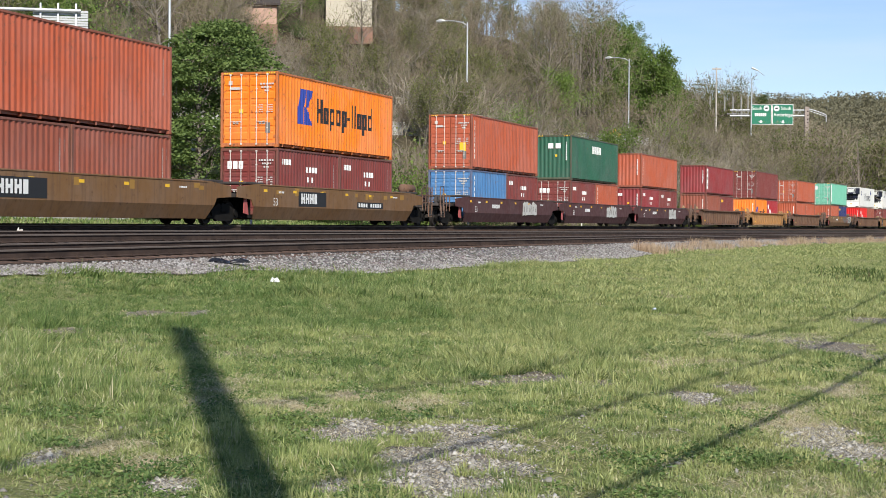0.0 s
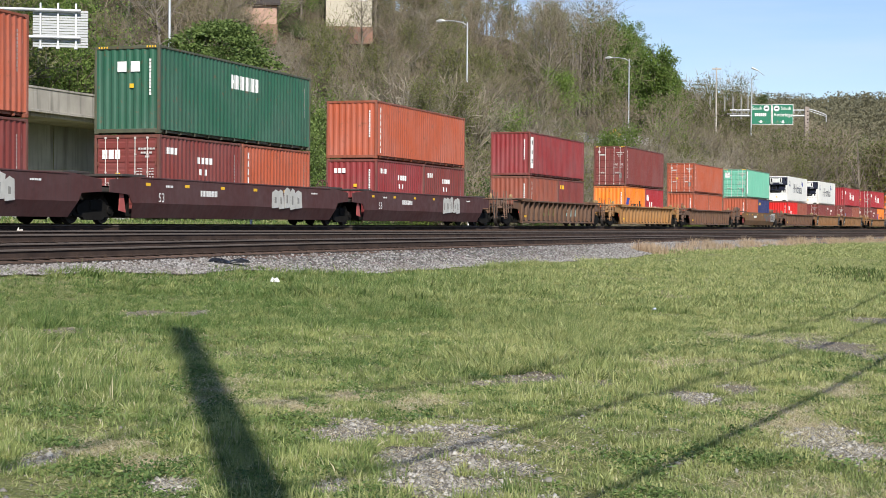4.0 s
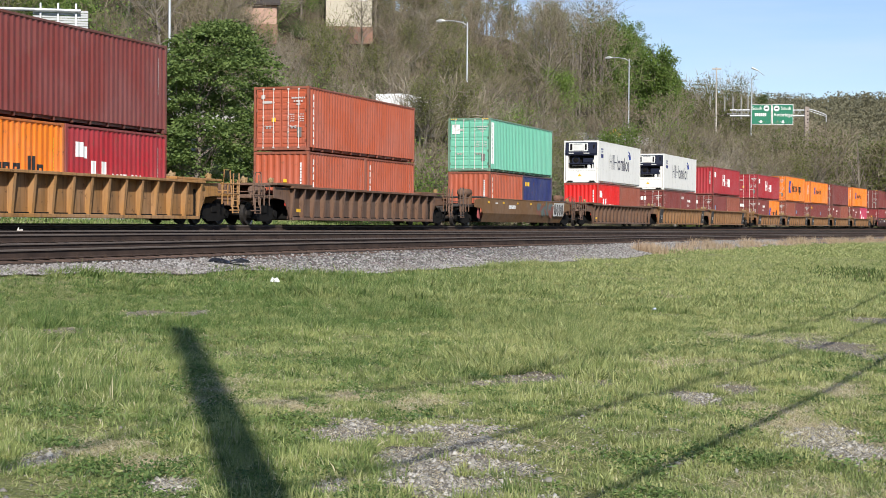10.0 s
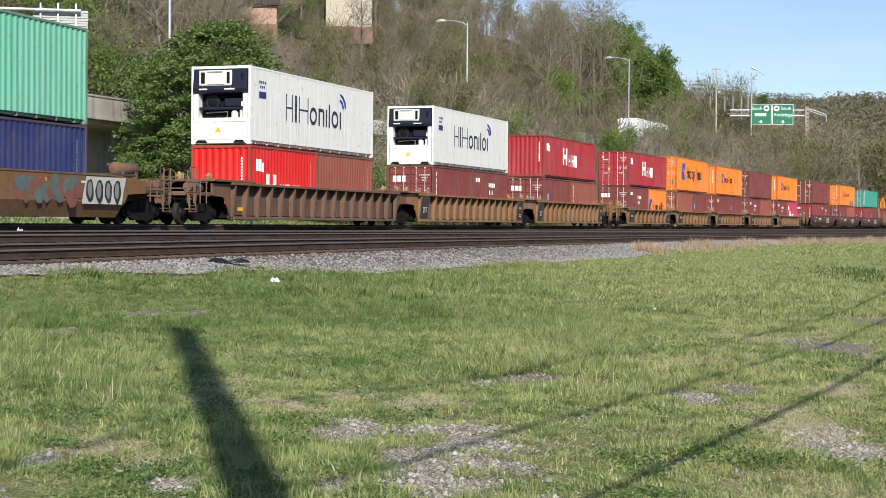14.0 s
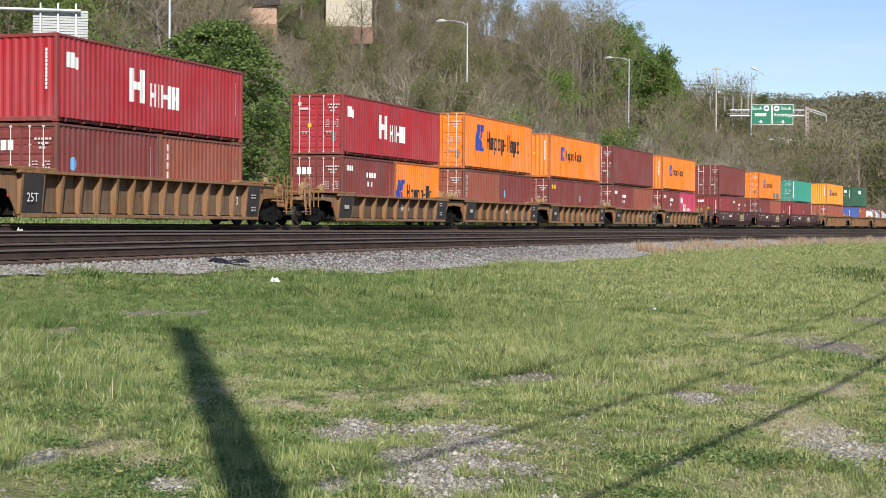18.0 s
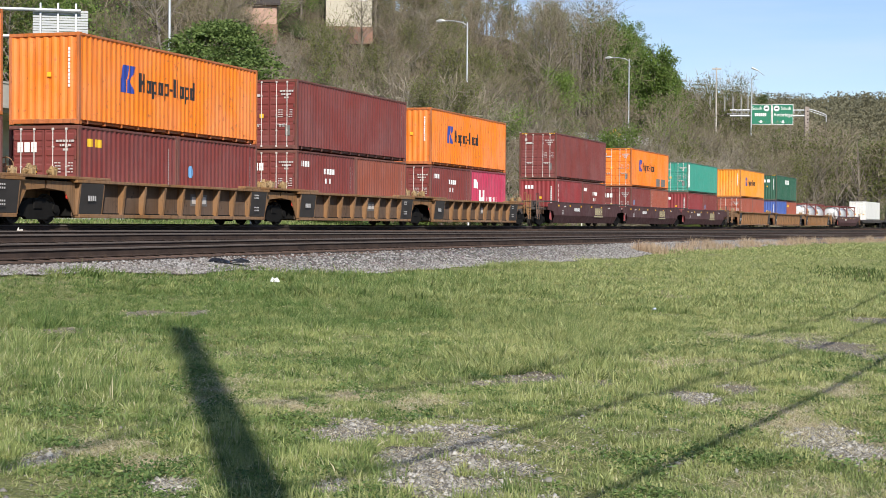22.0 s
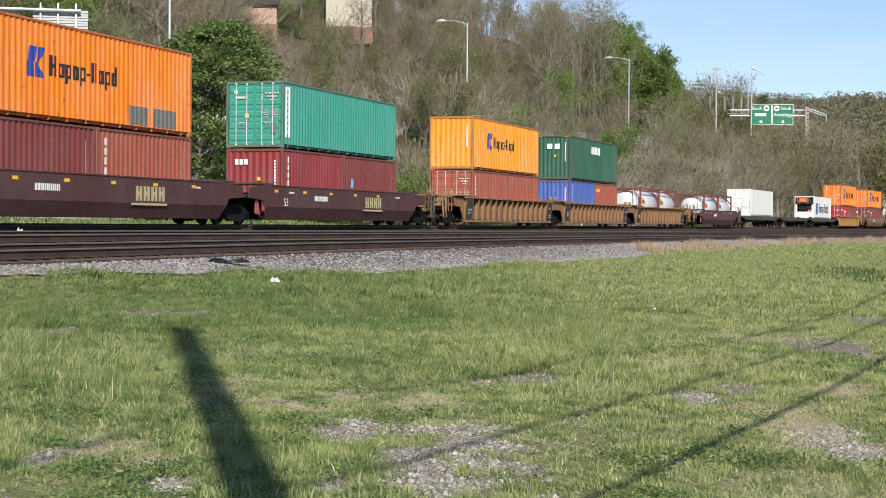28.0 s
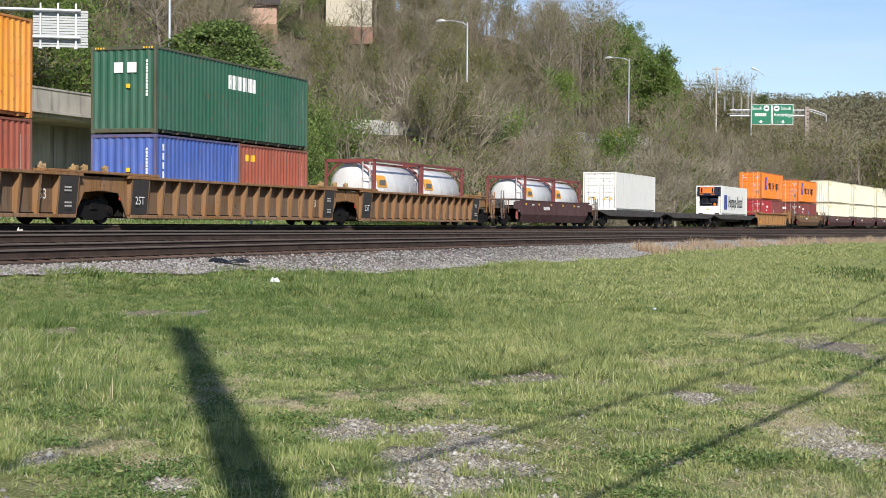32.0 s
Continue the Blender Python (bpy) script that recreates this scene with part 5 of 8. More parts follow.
    if "num" in marks:
        if not smooth:
            bay = end_plates(car, w0, w1, 1.02, 1.4)
        if smooth:
            lettering(car, "53", w0 + 1.7, y - 0.004, 0.72, 0.42)
        else:
            lettering(car, "25T", w0 + 0.22, -1.529, 0.62, 0.36)
            lettering(car, "53", w1 - 0.8 - bay, y - 0.004, 0.72, 0.42)


def lettering(parent, word, x, y, z, size, ink=None):
    key = ("lettering", word, size)
    if key not in SHARED:
        cu = bpy.data.curves.new("lettering", "FONT")
        cu.body, cu.size = word, size
        ob = bpy.data.objects.new("lettering", cu)
        SHARED[key] = bpy.data.meshes.new_from_object(ob)
        bpy.data.objects.remove(ob)
    return part("lettering", SHARED[key], ink or ink_white, parent, at=pose(x, y, z, 90, 0, 0))


def spray_paint(car, x0, y, rnd, kind=0):
    """Sprayed shapes: crooked pale blocks with dark outlines."""
    inks = ((plain("pale_spray", (0.55, 0.54, 0.50), 0.7, 0, 0.4), plain("grey_spray", (0.25, 0.24, 0.22), 0.7)),
            (plain("black_spray", (0.03, 0.03, 0.03), 0.7), plain("pale_spray", (0.55, 0.54, 0.50))),
            (plain("turquoise_spray", (0.12, 0.30, 0.30), 0.7, 0, 0.5, 2.0), plain("red_spray", (0.35, 0.10, 0.08), 0.7, 0, 0.5, 2.0)),
            (plain("olive_spray", (0.16, 0.15, 0.05), 0.7, 0, 0.4), plain("rust_spray", (0.12, 0.06, 0.035), 0.7)),
            (plain("pale_turquoise_spray", (0.35, 0.52, 0.50), 0.7, 0, 0.4), plain("rust_spray", (0.12, 0.06, 0.035), 0.7)))[kind]
    x = x0
    for i in range(5):
        w = rnd.uniform(0.4, 0.65)
        lean = rnd.uniform(-0.12, 0.15)
        lo, hi = 0.56 + rnd.uniform(0.0, 0.08), 1.22 + rnd.uniform(0.0, 0.15)
        ring = [(x, lo), (x + w, lo + 0.04), (x + w + lean, hi), (x + w * 0.5 + lean, hi + 0.08), (x + lean, hi - 0.05)]
        part("spray_letter", Mesh().prism(ring, y - 0.004 - 0.001 * i, y - 0.001), inks[i % 2 if kind == 2 else 0], car)
        q = [(x + w * 0.35 + lean * 0.4, lo + 0.2), (x + w * 0.62 + lean * 0.4, lo + 0.2), (x + w * 0.62 + lean * 0.6, hi - 0.22), (x + w * 0.35 + lean * 0.6, hi - 0.2)]
        part("spray_stroke", Mesh().prism(q, y - 0.012, y - 0.006), inks[1], car)
        x += w + 0.02


def blob(x, z, rx, rz, y, rnd, n=11):
    """A rounded uneven patch of spray on the side."""
    ring = [(x + rx * math.cos(2 * math.pi * i / n) * rnd.uniform(0.8, 1.12), z + rz * math.sin(2 * math.pi * i / n) * rnd.uniform(0.85, 1.1)) for i in range(n)]
    return Mesh().prism(ring, y - 0.002, y)


def mural(car, w0, w1, y, rnd):
    """Sprayed pictures: turquoise and red scrawls, then dark bubble shapes on a pale ground."""
    pale = plain("pale_spray", (0.55, 0.54, 0.50), 0.7, 0, 0.4)
    black = plain("black_spray", (0.03, 0.03, 0.03), 0.7)
    grey = plain("grey_spray", (0.25, 0.24, 0.22), 0.7)
    tones = (plain("dull_turquoise_spray", (0.12, 0.155, 0.145), 0.7, 0, 0.6, 3.0), plain("dull_red_spray", (0.22, 0.085, 0.06), 0.7, 0, 0.5, 2.0))
    for i in range(16):
        x = w1 - 5.9 + 0.21 * i
        part("spray_scrawl", blob(x, 0.98 + 0.2 * math.sin(i * 2.3), 0.17 + 0.2 * rnd.random(), rnd.uniform(0.2, 0.36), y - 0.001 - 0.0012 * i, rnd, 7), tones[rnd.random() < 0.55], car)
    part("spray_ground", Mesh().prism([(w1 - 2.6, 0.6), (w1 - 0.3, 0.6), (w1 - 0.2, 1.0), (w1 - 0.05, 1.42), (w1 - 2.35, 1.42), (w1 - 2.5, 1.0)], y - 0.024, y - 0.021), pale, car, "pale sprayed ground")
    for i in range(4):
        x = w1 - 2.15 + 0.52 * i
        part("spray_letter", blob(x, 0.99, 0.23, 0.37, y - 0.026, rnd, 14), black, car)
        part("spray_fill", blob(x - 0.02, 1.02, 0.13, 0.25, y - 0.03, rnd, 12), grey, car)


def flat_car(s0, s1, seed):
    mid = (s0 + s1) / 2
    a = (s1 - s0) / 2
    car = thing("flat_car", "sooty black spine flat wagon with low side sills", "rail wagon", "wagons of the freight train")
    part("deck", Mesh().box(-a + 0.4, a - 0.4, -1.35, 1.35, 1.02, 1.14, 0.02), CAR["dark"], car)
    part("spine", Mesh().prism([(-a + 3.0, 0.5), (a - 3.0, 0.5), (a - 2.2, 0.95), (a - 0.4, 1.02), (-a + 0.4, 1.02), (-a + 2.2, 0.95)], -0.4, 0.4), CAR["dark"], car)
    for y in (-1.36, 1.3):
        part("side_sill", Mesh().prism([(-a + 2.6, 0.72), (a - 2.6, 0.72), (a - 0.4, 0.98), (a - 0.4, 1.12), (-a + 0.4, 1.12), (-a + 0.4, 0.98)], y, y + 0.06), CAR["dark"], car)
    for x in (-a * 0.55, 0, a * 0.55):
        part("bolster", Mesh().box(x - 0.12, x + 0.12, -1.4, 1.4, 0.86, 1.16, 0.02), CAR["dark"], car)
    for k in (-1, 1):
        truck(car, k * (a - 2.0))
        part("coupler", Mesh().box(*sorted((k * (a - 0.4), k * a)), -0.12, 0.12, 0.72, 0.94, 0.03), black_iron, car)
    return load(car, mid, RAIL)


# ---------------------------------------------------------------- the train, from its leading end
LOW, DECK = RAIL + 0.355, RAIL + 2.975
# start, upper (colour, leading end, style, height), two lower (colour, leading end, style), wagon, marks
UNITS = [
    (34.5, ("vermilion", "front", "small", 2.9), (("brownred", "front", "small"), ("brownred", "front", "small")), "brown", "plate patch num"),
    (54.97, ("orange", "door", "emblem", 2.9), (("maroon", "door", "codes"), ("maroon", "front", "codes")), "brown", "plate2 patch num"),
    (78.57, ("vermilion", "door", "column", 2.9), (("blue", "door", "column"), ("maroon", "front", "codes")), "wine", "spray num"),
    (98.23, ("green", "front", "capital", 2.9), (("maroon", "door", "codes"), ("vermilion", "front", "column")), "wine", "spray num"),
    (117.6, ("vermilion", "front", "column", 2.59), (("darkred", "front", "codes"), ("maroon", "front", "codes")), "wine", "spray num"),
    (141.5, ("darkred", "front", "label", 2.59), (("brownred", "front", "column"), ("maroon", "front", "gold")), "rust", "tags"),
    (165.1, ("maroon", "door", "column", 2.9), (("orange", "front", "emblem"), ("crimson", "front", "kline")), "yellow", ""),
    (188.8, ("vermilion", "door", "column", 2.59), (("vermilion", "front", "column"), ("vermilion", "front", "column")), "rust", ""),
    (212.6, ("mint", "door", "strip", 2.9), (("vermilion", "front", "column"), ("navy", "front", "gold")), "brown", "mural"),
    (235.9, "monitor", (("scarlet", "front", "kline"), ("brownred", "front", "small")), "rust", ""),
    (255.96, "monitor", (("maroon", "door", "column"), ("maroon", "front", "codes")), "tan", "num"),
    (275.47, ("crimson", "front", "kline", 2.59), (("maroon", "door", "small"), ("brownred", "front", "column")), "tan", "num"),
    (297.07, ("crimson", "door", "kline", 2.59), (("maroon", "door", "codes"), ("orange", "front", "emblem")), "tan", "ends"),
    (313.0, ("orange", "door", "emblem", 2.9), (("brownred", "door", "column"), ("maroon", "front", "small")), "tan", "ends"),
    (329.05, ("orange", "front", "emblem2", 2.75), (("maroon", "door", "gold"), ("maroon", "front", "small")), "tan", "ends"),
    (344.8, ("maroon", "door", "small", 2.77), (("maroon", "door", "codes"), ("brownred", "front", "small")), "tan", "ends"),
    (360.36, ("orange", "front", "emblem2", 2.79), (("maroon", "door", "codes"), ("rose", "front", "kline")), "tan", "ends"),
    (382.85, ("maroon", "door", "small", 2.85), (("darkred", "front", "column"), ("maroon", "front", "codes")), "wine", "gold num"),
    (402.49, ("orange", "door", "emblem2", 2.85), (("maroon", "door", "small"), ("russet", "front", "column")), "wine", "gold num"),
    (422.05, ("teal", "door", "strip", 2.59), (("darkred", "front", "column"), ("maroon", "front", "small")), "wine", "gold num"),
    (445.35, ("amber", "front", "emblem2", 2.8), (("russet", "door", "column"), ("russet", "front", "small")), "tan", "num"),
    (464.6, ("green", "front", "capital", 2.85), (("royal", "front", "column"), ("russet", "front", "gold")), "tan", "num"),
    (484.0, "tanks", None, "tan", "num"),
    (507.3, "tanks", None, "wine", ""),
    (528.9, "white", None, "flat", ""),
    (567.2, "reefer", None, "flat", ""),
    (587.0, ("orange", "door", "emblem", 2.9), (("crimson", "door", "codes"), ("maroon", "front", "small")), "yellow", ""),
    (609.0, ("orange", "door", "emblem", 2.7), (("maroon", "door", "codes"), ("maroon", "front", "small")), "brown", ""),
    (630.2, "domestic", None, "wine", ""),
    (650.0, "domestic", None, "wine", ""),
    (669.8, "domestic", None, "wine", ""),
]


def build_train():
    grp = "containers on the train"
    size = lambda u: 16.15 if u[1] == "domestic" else 12.19
    for i, (s, up, low, kind, marks) in enumerate(UNITS):
        l = size(UNITS[i])
        prev = (UNITS[i - 1][0] + size(UNITS[i - 1])) if i else s - 8.3
        nxt = UNITS[i + 1][0] if i + 1 < len(UNITS) else s + l + 6
        b0, b1 = (prev + s) / 2, (s + l + nxt) / 2
        j0, j1 = s - prev > 9, nxt - s - l > 9
        if kind == "flat":
            if up == "white":
                flat_car(524.0, 544.5, i)
                flat_car(544.5, 563.6, i)
            else:
                flat_car(563.6, 583.4, i)
            reefer(s, RAIL + 1.14, 12.19, 2.75, "name" if up == "reefer" else "", i, "unit" if up == "reefer" else "door")
            continue
        if UNITS[i - 1][3] == "flat":
            b0 = 583.4
        if i + 1 < len(UNITS) and UNITS[i + 1][3] == "flat":
            b1 = 524.0
        well_car(b0, b1, j0, j1, kind, s + l / 2, i + 5, marks)
        if up == "tanks":
            for k in (0, 1):
                tank_container(s + k * 6.12, LOW, i)
            continue
        if up == "domestic":
            container(s, LOW, l, 2.9, "offwhite", "front", "gold", i, grp)
            container(s, LOW + 2.93, l, 2.9, "offwhite", "front", "gold", i + 50, grp)
            continue
        for k, (col, lead, style) in enumerate(low):
            container(s + k * 6.12, LOW, 6.058, 2.591, col, lead, style, i * 3 + k, grp)
        if isinstance(up, str):
            reefer(s, DECK, 12.19, 2.9, up, i)
        else:
            col, lead, style, h = up
            container(s, DECK, 12.19, h, col, lead, style, i * 7 + 100, grp)


build_train()


# ---------------------------------------------------------------- trees
def fast_mesh(name, verts, tris, which=None, mats=()):
    """Mesh data from arrays: verts n x 3, tris m x 3, and a material number for each triangle."""
    verts, tris = np.asarray(verts, np.float32), np.asarray(tris, np.int32)
    me = bpy.data.meshes.new(name)
    me.vertices.add(len(verts))
    me.vertices.foreach_set("co", verts.ravel())
    me.loops.add(tris.size)
    me.loops.foreach_set("vertex_index", tris.ravel())
    me.polygons.add(len(tris))
    me.polygons.foreach_set("loop_start", np.arange(0, tris.size, 3, dtype=np.int32))
    for m in mats:
        me.materials.append(m)
    if which is not None:
        me.polygons.foreach_set("material_index", np.asarray(which, np.int32))
    me.update(calc_edges=True)
    return me


def leaf_cards(rng, centres, size, flat=0.3):
    """Small four-cornered leaf sprays, folded along the middle, at the given places."""
    n = len(centres)
    a = rng.normal(size=(n, 3))
    a[:, 2] *= flat + 0.4
    a /= np.linalg.norm(a, axis=1)[:, None]
    b = np.cross(a, rng.normal(size=(n, 3)))
    b /= np.linalg.norm(b, axis=1)[:, None]
    k = size * rng.uniform(0.55, 1.25, (n, 1))
    c = np.cross(a, b)
    v = np.stack([centres - a * k, centres + b * k * 0.55 + c * k * 0.18, centres + a * k, centres - b * k * 0.55 + c * k * 0.18], 1).reshape(-1, 3)
    i = np.arange(n)[:, None] * 4
    t = np.concatenate([i + [[0, 1, 2]], i + [[0, 2, 3]]], 1).reshape(-1, 3)
    return v, t


def leaf_chips(rng, centres, size):
    """Leaves too far off to show their fold: one small triangle each."""
    n = len(centres)
    a = rng.normal(size=(n, 3))
    a /= np.linalg.norm(a, axis=1)[:, None]
    b = np.cross(a, rng.normal(size=(n, 3)))
    b /= np.linalg.norm(b, axis=1)[:, None]
    k = size * rng.uniform(0.55, 1.3, (n, 1))
    v = np.stack([centres - a * k, centres + a * k * 0.6 + b * k * 0.75, centres + a * k * 0.6 - b * k * 0.75], 1).reshape(-1, 3)
    return v, np.arange(3 * n).reshape(-1, 3)


def twig_cards(rng, starts, dirs, length, width):
    """Thin pointed twigs, slightly bent, three sided at the root."""
    n = len(starts)
    d = dirs / np.linalg.norm(dirs, axis=1)[:, None]
    a = np.cross(d, rng.normal(size=(n, 3)))
    a /= np.linalg.norm(a, axis=1)[:, None]
    b = np.cross(d, a)
    l = length * rng.uniform(0.5, 1.3, (n, 1))
    mid = starts + d * l * 0.55 + a * l * 0.06
    tip = starts + d * l + a * l * rng.uniform(-0.1, 0.25, (n, 1)) + [0, 0, 0.05]
    v = np.stack([starts, mid - b * width * 1.2, mid + (b + a) * width * 0.9, tip], 1).reshape(-1, 3)
    i = np.arange(n)[:, None] * 4
    t = np.concatenate([i + [[0, 1, 2]], i + [[1, 3, 2]]], 1).reshape(-1, 3)
    return v, t


def skeleton(rng, tall, spread, limbs, lean=0.08, low=0.25):
    """Trunk and limbs as tubes; returns the mesh and the points and directions along the outer branches."""
    m = Mesh()
    pts, p = [], np.zeros(3)
    d = np.array([rng.normal(0, lean), rng.normal(0, lean), 1.0])
    n = 7
    for i in range(n + 1):
        pts.append(p.copy())
        p = p + d / np.linalg.norm(d) * tall * 0.86 / n
        d = d + rng.normal(0, 0.09, 3) * [1, 1, 0.2]
    r0 = 0.018 * tall + 0.03
    radii = [r0 * (1.25 if i == 0 else 1) * (1 - 0.86 * i / n) for i in range(n + 1)]
    m.tube(pts, radii, 6)
    ends = []
    for k in range(limbs):
        f = low + (1 - low) * (k + rng.uniform(0.1, 0.9)) / limbs
        i = min(n - 1, int(f * n))
        u = f * n - i
        base = pts[i] * (1 - u) + pts[i + 1] * u
        w = k * 2.4 + rng.uniform(-0.5, 0.5)
        up = rng.uniform(0.35, 0.95) + 0.5 * f
        d = np.array([math.cos(w), math.sin(w), up])
        l = spread * tall * rng.uniform(0.65, 1.15) * (1.15 - 0.65 * f)
        q, r = [base], radii[i] * 0.55
        for j in range(3):
            d = d + rng.normal(0, 0.16, 3) + [0, 0, 0.1]
            q.append(q[-1] + d / np.linalg.norm(d) * l / 3)
        m.tube(q, [r, r * 0.7, r * 0.45, r * 0.15], 3, False)
        for j in range(1, 4):
            for _ in range(2 if j < 3 else 3):
                e = d / np.linalg.norm(d) + rng.normal(0, 0.6, 3) + [0, 0, 0.15]
                e /= np.linalg.norm(e)
                l2 = l * rng.uniform(0.28, 0.55)
                q2 = [q[j], q[j] + e * l2 * 0.5, q[j] + (e + rng.normal(0, 0.25, 3) + [0, 0, 0.12]) * l2]
                m.tube(q2, [r * 0.42, r * 0.28, 0.012], 3, False)
                for f2 in (0.35, 0.6, 0.8, 1.0):
                    c = q2[0] + (q2[2] - q2[0]) * f2
                    ends.append((c, e))
        ends.append((q[3], d / np.linalg.norm(d)))
    return m, np.array([e[0] for e in ends]), np.array([e[1] for e in ends])


bark_grey = bark("grey_bark", (0.215, 0.185, 0.155))
bark_pale = bark("pale_bark", (0.27, 0.245, 0.21))
twig_brown = bark("brown_twigs", (0.228, 0.19, 0.135))
twig_pale = bark("pale_twigs", (0.285, 0.248, 0.19))
leaf_olive = leaf("opening_olive_leaves", (0.115, 0.132, 0.038), (0.25, 0.265, 0.085), 0.35)
leaf_bright = leaf("fresh_green_leaves", (0.105, 0.18, 0.034), (0.30, 0.40, 0.10), 0.42)
leaf_deep = leaf("deep_green_leaves", (0.055, 0.105, 0.028), (0.13, 0.19, 0.055), 0.35)
leaf_fresh = leaf("mid_green_leaves", (0.095, 0.155, 0.04), (0.26, 0.345, 0.10), 0.35)
leaf_rusty = leaf("reddish_buds", (0.14, 0.10, 0.06), (0.24, 0.17, 0.10), 0.3)
TREES, FAR, PLANTED = {}, {}, []


def tree_kind(key, seed, tall, spread, limbs, twigs, twig_len, leaves, leaf_size, leaf_mat, bark_mat, scatter=0.5, low=0.25, twig_mat=None, twig_wide=0.014):
    rng = np.random.default_rng(seed)
    twig_mat = twig_mat or twig_brown
    m, at, way = skeleton(rng, tall, spread, limbs, low=low)
    pick = rng.integers(0, len(at), twigs)
    v1, t1 = twig_cards(rng, at[pick], way[pick] + rng.normal(0, 0.5, (twigs, 3)) + [0, 0, 0.2], twig_len, twig_wide)
    pick = rng.integers(0, len(at), leaves)
    v2, t2 = leaf_chips(rng, at[pick] + rng.normal(0, scatter, (leaves, 3)), leaf_size)
    crown = fast_mesh("crown", np.concatenate([v1, v2]), np.concatenate([t1, t2 + len(v1)]), [0] * len(t1) + [1] * len(t2), (twig_mat, leaf_mat))
    wood = m.data("trunk")
    wood.materials.append(bark_mat)
    TREES[key] = (wood, crown)
    # a lighter one for the far slopes
    few = rng.integers(0, len(at), 320)
    v3, t3 = twig_cards(rng, at[few], way[few] + rng.normal(0, 0.7, (320, 3)), twig_len, 0.022)
    n2 = max(300, leaves // 3)
    few = rng.integers(0, len(at), n2)
    v4, t4 = leaf_chips(rng, at[few] + rng.normal(0, scatter * 0.6, (n2, 3)), leaf_size * 1.3)
    st = Mesh().tube([(0, 0, 0), (0.1, 0, tall * 0.4), (0, 0.1, tall * 0.8)], [0.17, 0.12, 0.04], 3, False)
    for _ in range(12):
        b = at[rng.integers(0, len(at))]
        st.tube([(0, 0, b[2] * 0.55), tuple(b * [0.6, 0.6, 0.85]), tuple(b)], [0.075, 0.05, 0.02], 3, False)
    v5 = np.array(st.v)
    t5 = np.array([q for a in st.f for q in ((a[0], a[1], a[2]), (a[0], a[2], a[3]))])
    FAR[key] = (np.concatenate([v3, v4, v5]), np.concatenate([t3, t4 + len(v3), t5 + len(v3) + len(v4)]),
                [twig_mat] * len(t3) + [leaf_mat] * len(t4) + [bark_mat] * len(t5))


for k in range(3):
    tree_kind(("bare", k), 10 + k, 10.5, 0.34, 16, 900, 1.3, 700, 0.085, leaf_olive, bark_grey)
    tree_kind(("olive", k), 20 + k, 9.5, 0.36, 15, 600, 1.1, 2700, 0.105, leaf_olive, bark_grey, 0.6)
tree_kind(("rusty", 0), 31, 9.0, 0.36, 16, 1000, 1.1, 900, 0.09, leaf_rusty, bark_grey)
for k in range(3):
    tree_kind(("green", k), 40 + k, 11.0, 0.36, 16, 150, 0.8, 11000, 0.105, leaf_bright, bark_grey, 0.5, 0.12)
tree_kind(("deep", 0), 51, 11.0, 0.30, 16, 150, 0.8, 10000, 0.105, leaf_deep, bark_grey, 0.5, 0.12)
for k in range(2):
    tree_kind(("high_green", k), 45 + k, 18.0, 0.30, 24, 200, 1.2, 14000, 0.17, leaf_bright, bark_grey, 0.65, 0.12)
    tree_kind(("high_bare", k), 15 + k, 18.0, 0.30, 24, 1600, 1.8, 1500, 0.10, leaf_olive, bark_grey, 0.5)
tree_kind(("pale", 0), 61, 12.0, 0.36, 18, 1100, 1.3, 250, 0.09, leaf_olive, bark_pale, twig_mat=twig_pale, twig_wide=0.02)
tree_kind(("pale", 1), 62, 9.0, 0.44, 20, 1200, 1.2, 350, 0.09, leaf_olive, bark_pale, low=0.12, twig_mat=twig_pale, twig_wide=0.02)
LABELS = dict(high_green="tall broadleaf tree with fresh bright green leaves", high_bare="tall bare tree with grey bark and fine twigs", bare="bare spring tree with grey bark and fine brown twigs", olive="half-leafed tree with small olive-green spring leaves",
              rusty="bare tree with reddish-brown buds", green="broadleaf tree with fresh bright green leaves", deep="tree with dense dark green leaves",
              pale="tall pale-barked tree still bare of leaves")


def plant(key, x, y, z, size, turn, tilt=0.0, free=False):
    # clearings below the two houses on the hill
    for ux, uy, r, low in ((-0.126, 175, 0.0125, 0.131), (-0.0633, 203, 0.0145, 0.125)):
        if abs(x / y - ux) < r and y < uy and (key[0] not in ("bare", "rusty") or int(abs(x) * 7) % 3):
            size = min(size, (EYE + low * y - z) / 11.5)
    # the skyline comes down where the hill falls away
    if 0.09 < x / y < 0.2 and not free:
        lim = float(np.interp(x / y, (0.09, 0.125, 0.138, 0.149, 0.156, 0.175, 0.2), (0.150, 0.124, 0.111, 0.097, 0.088, 0.078, 0.07)))
        size = min(size, (EYE + lim * y - z) / (18.0 if key[0].startswith("high") else 11.0))
    # the yellow sign by the barrier stands clear
    if 0.1095 < x / y < 0.1165 and 110 < y < 188:
        size = min(size, (EYE + 0.05 * y - z) / 11.0)
    if size < 0.22:
        return
    PLANTED.append((key, x, y, z, size, turn, tilt))


def set_tree(key, x, y, z, size, turn, tilt):
    wood, crown = TREES[key]
    t = thing("tree", LABELS[key[0]], "tree", "trees on the hillside", pose(x, y, z - 0.15, tilt, 0, turn))
    for name, me in (("trunk", wood), ("crown", crown)):
        o = part(name, me, None, t)
        o.scale = (size, size, size)
    return t


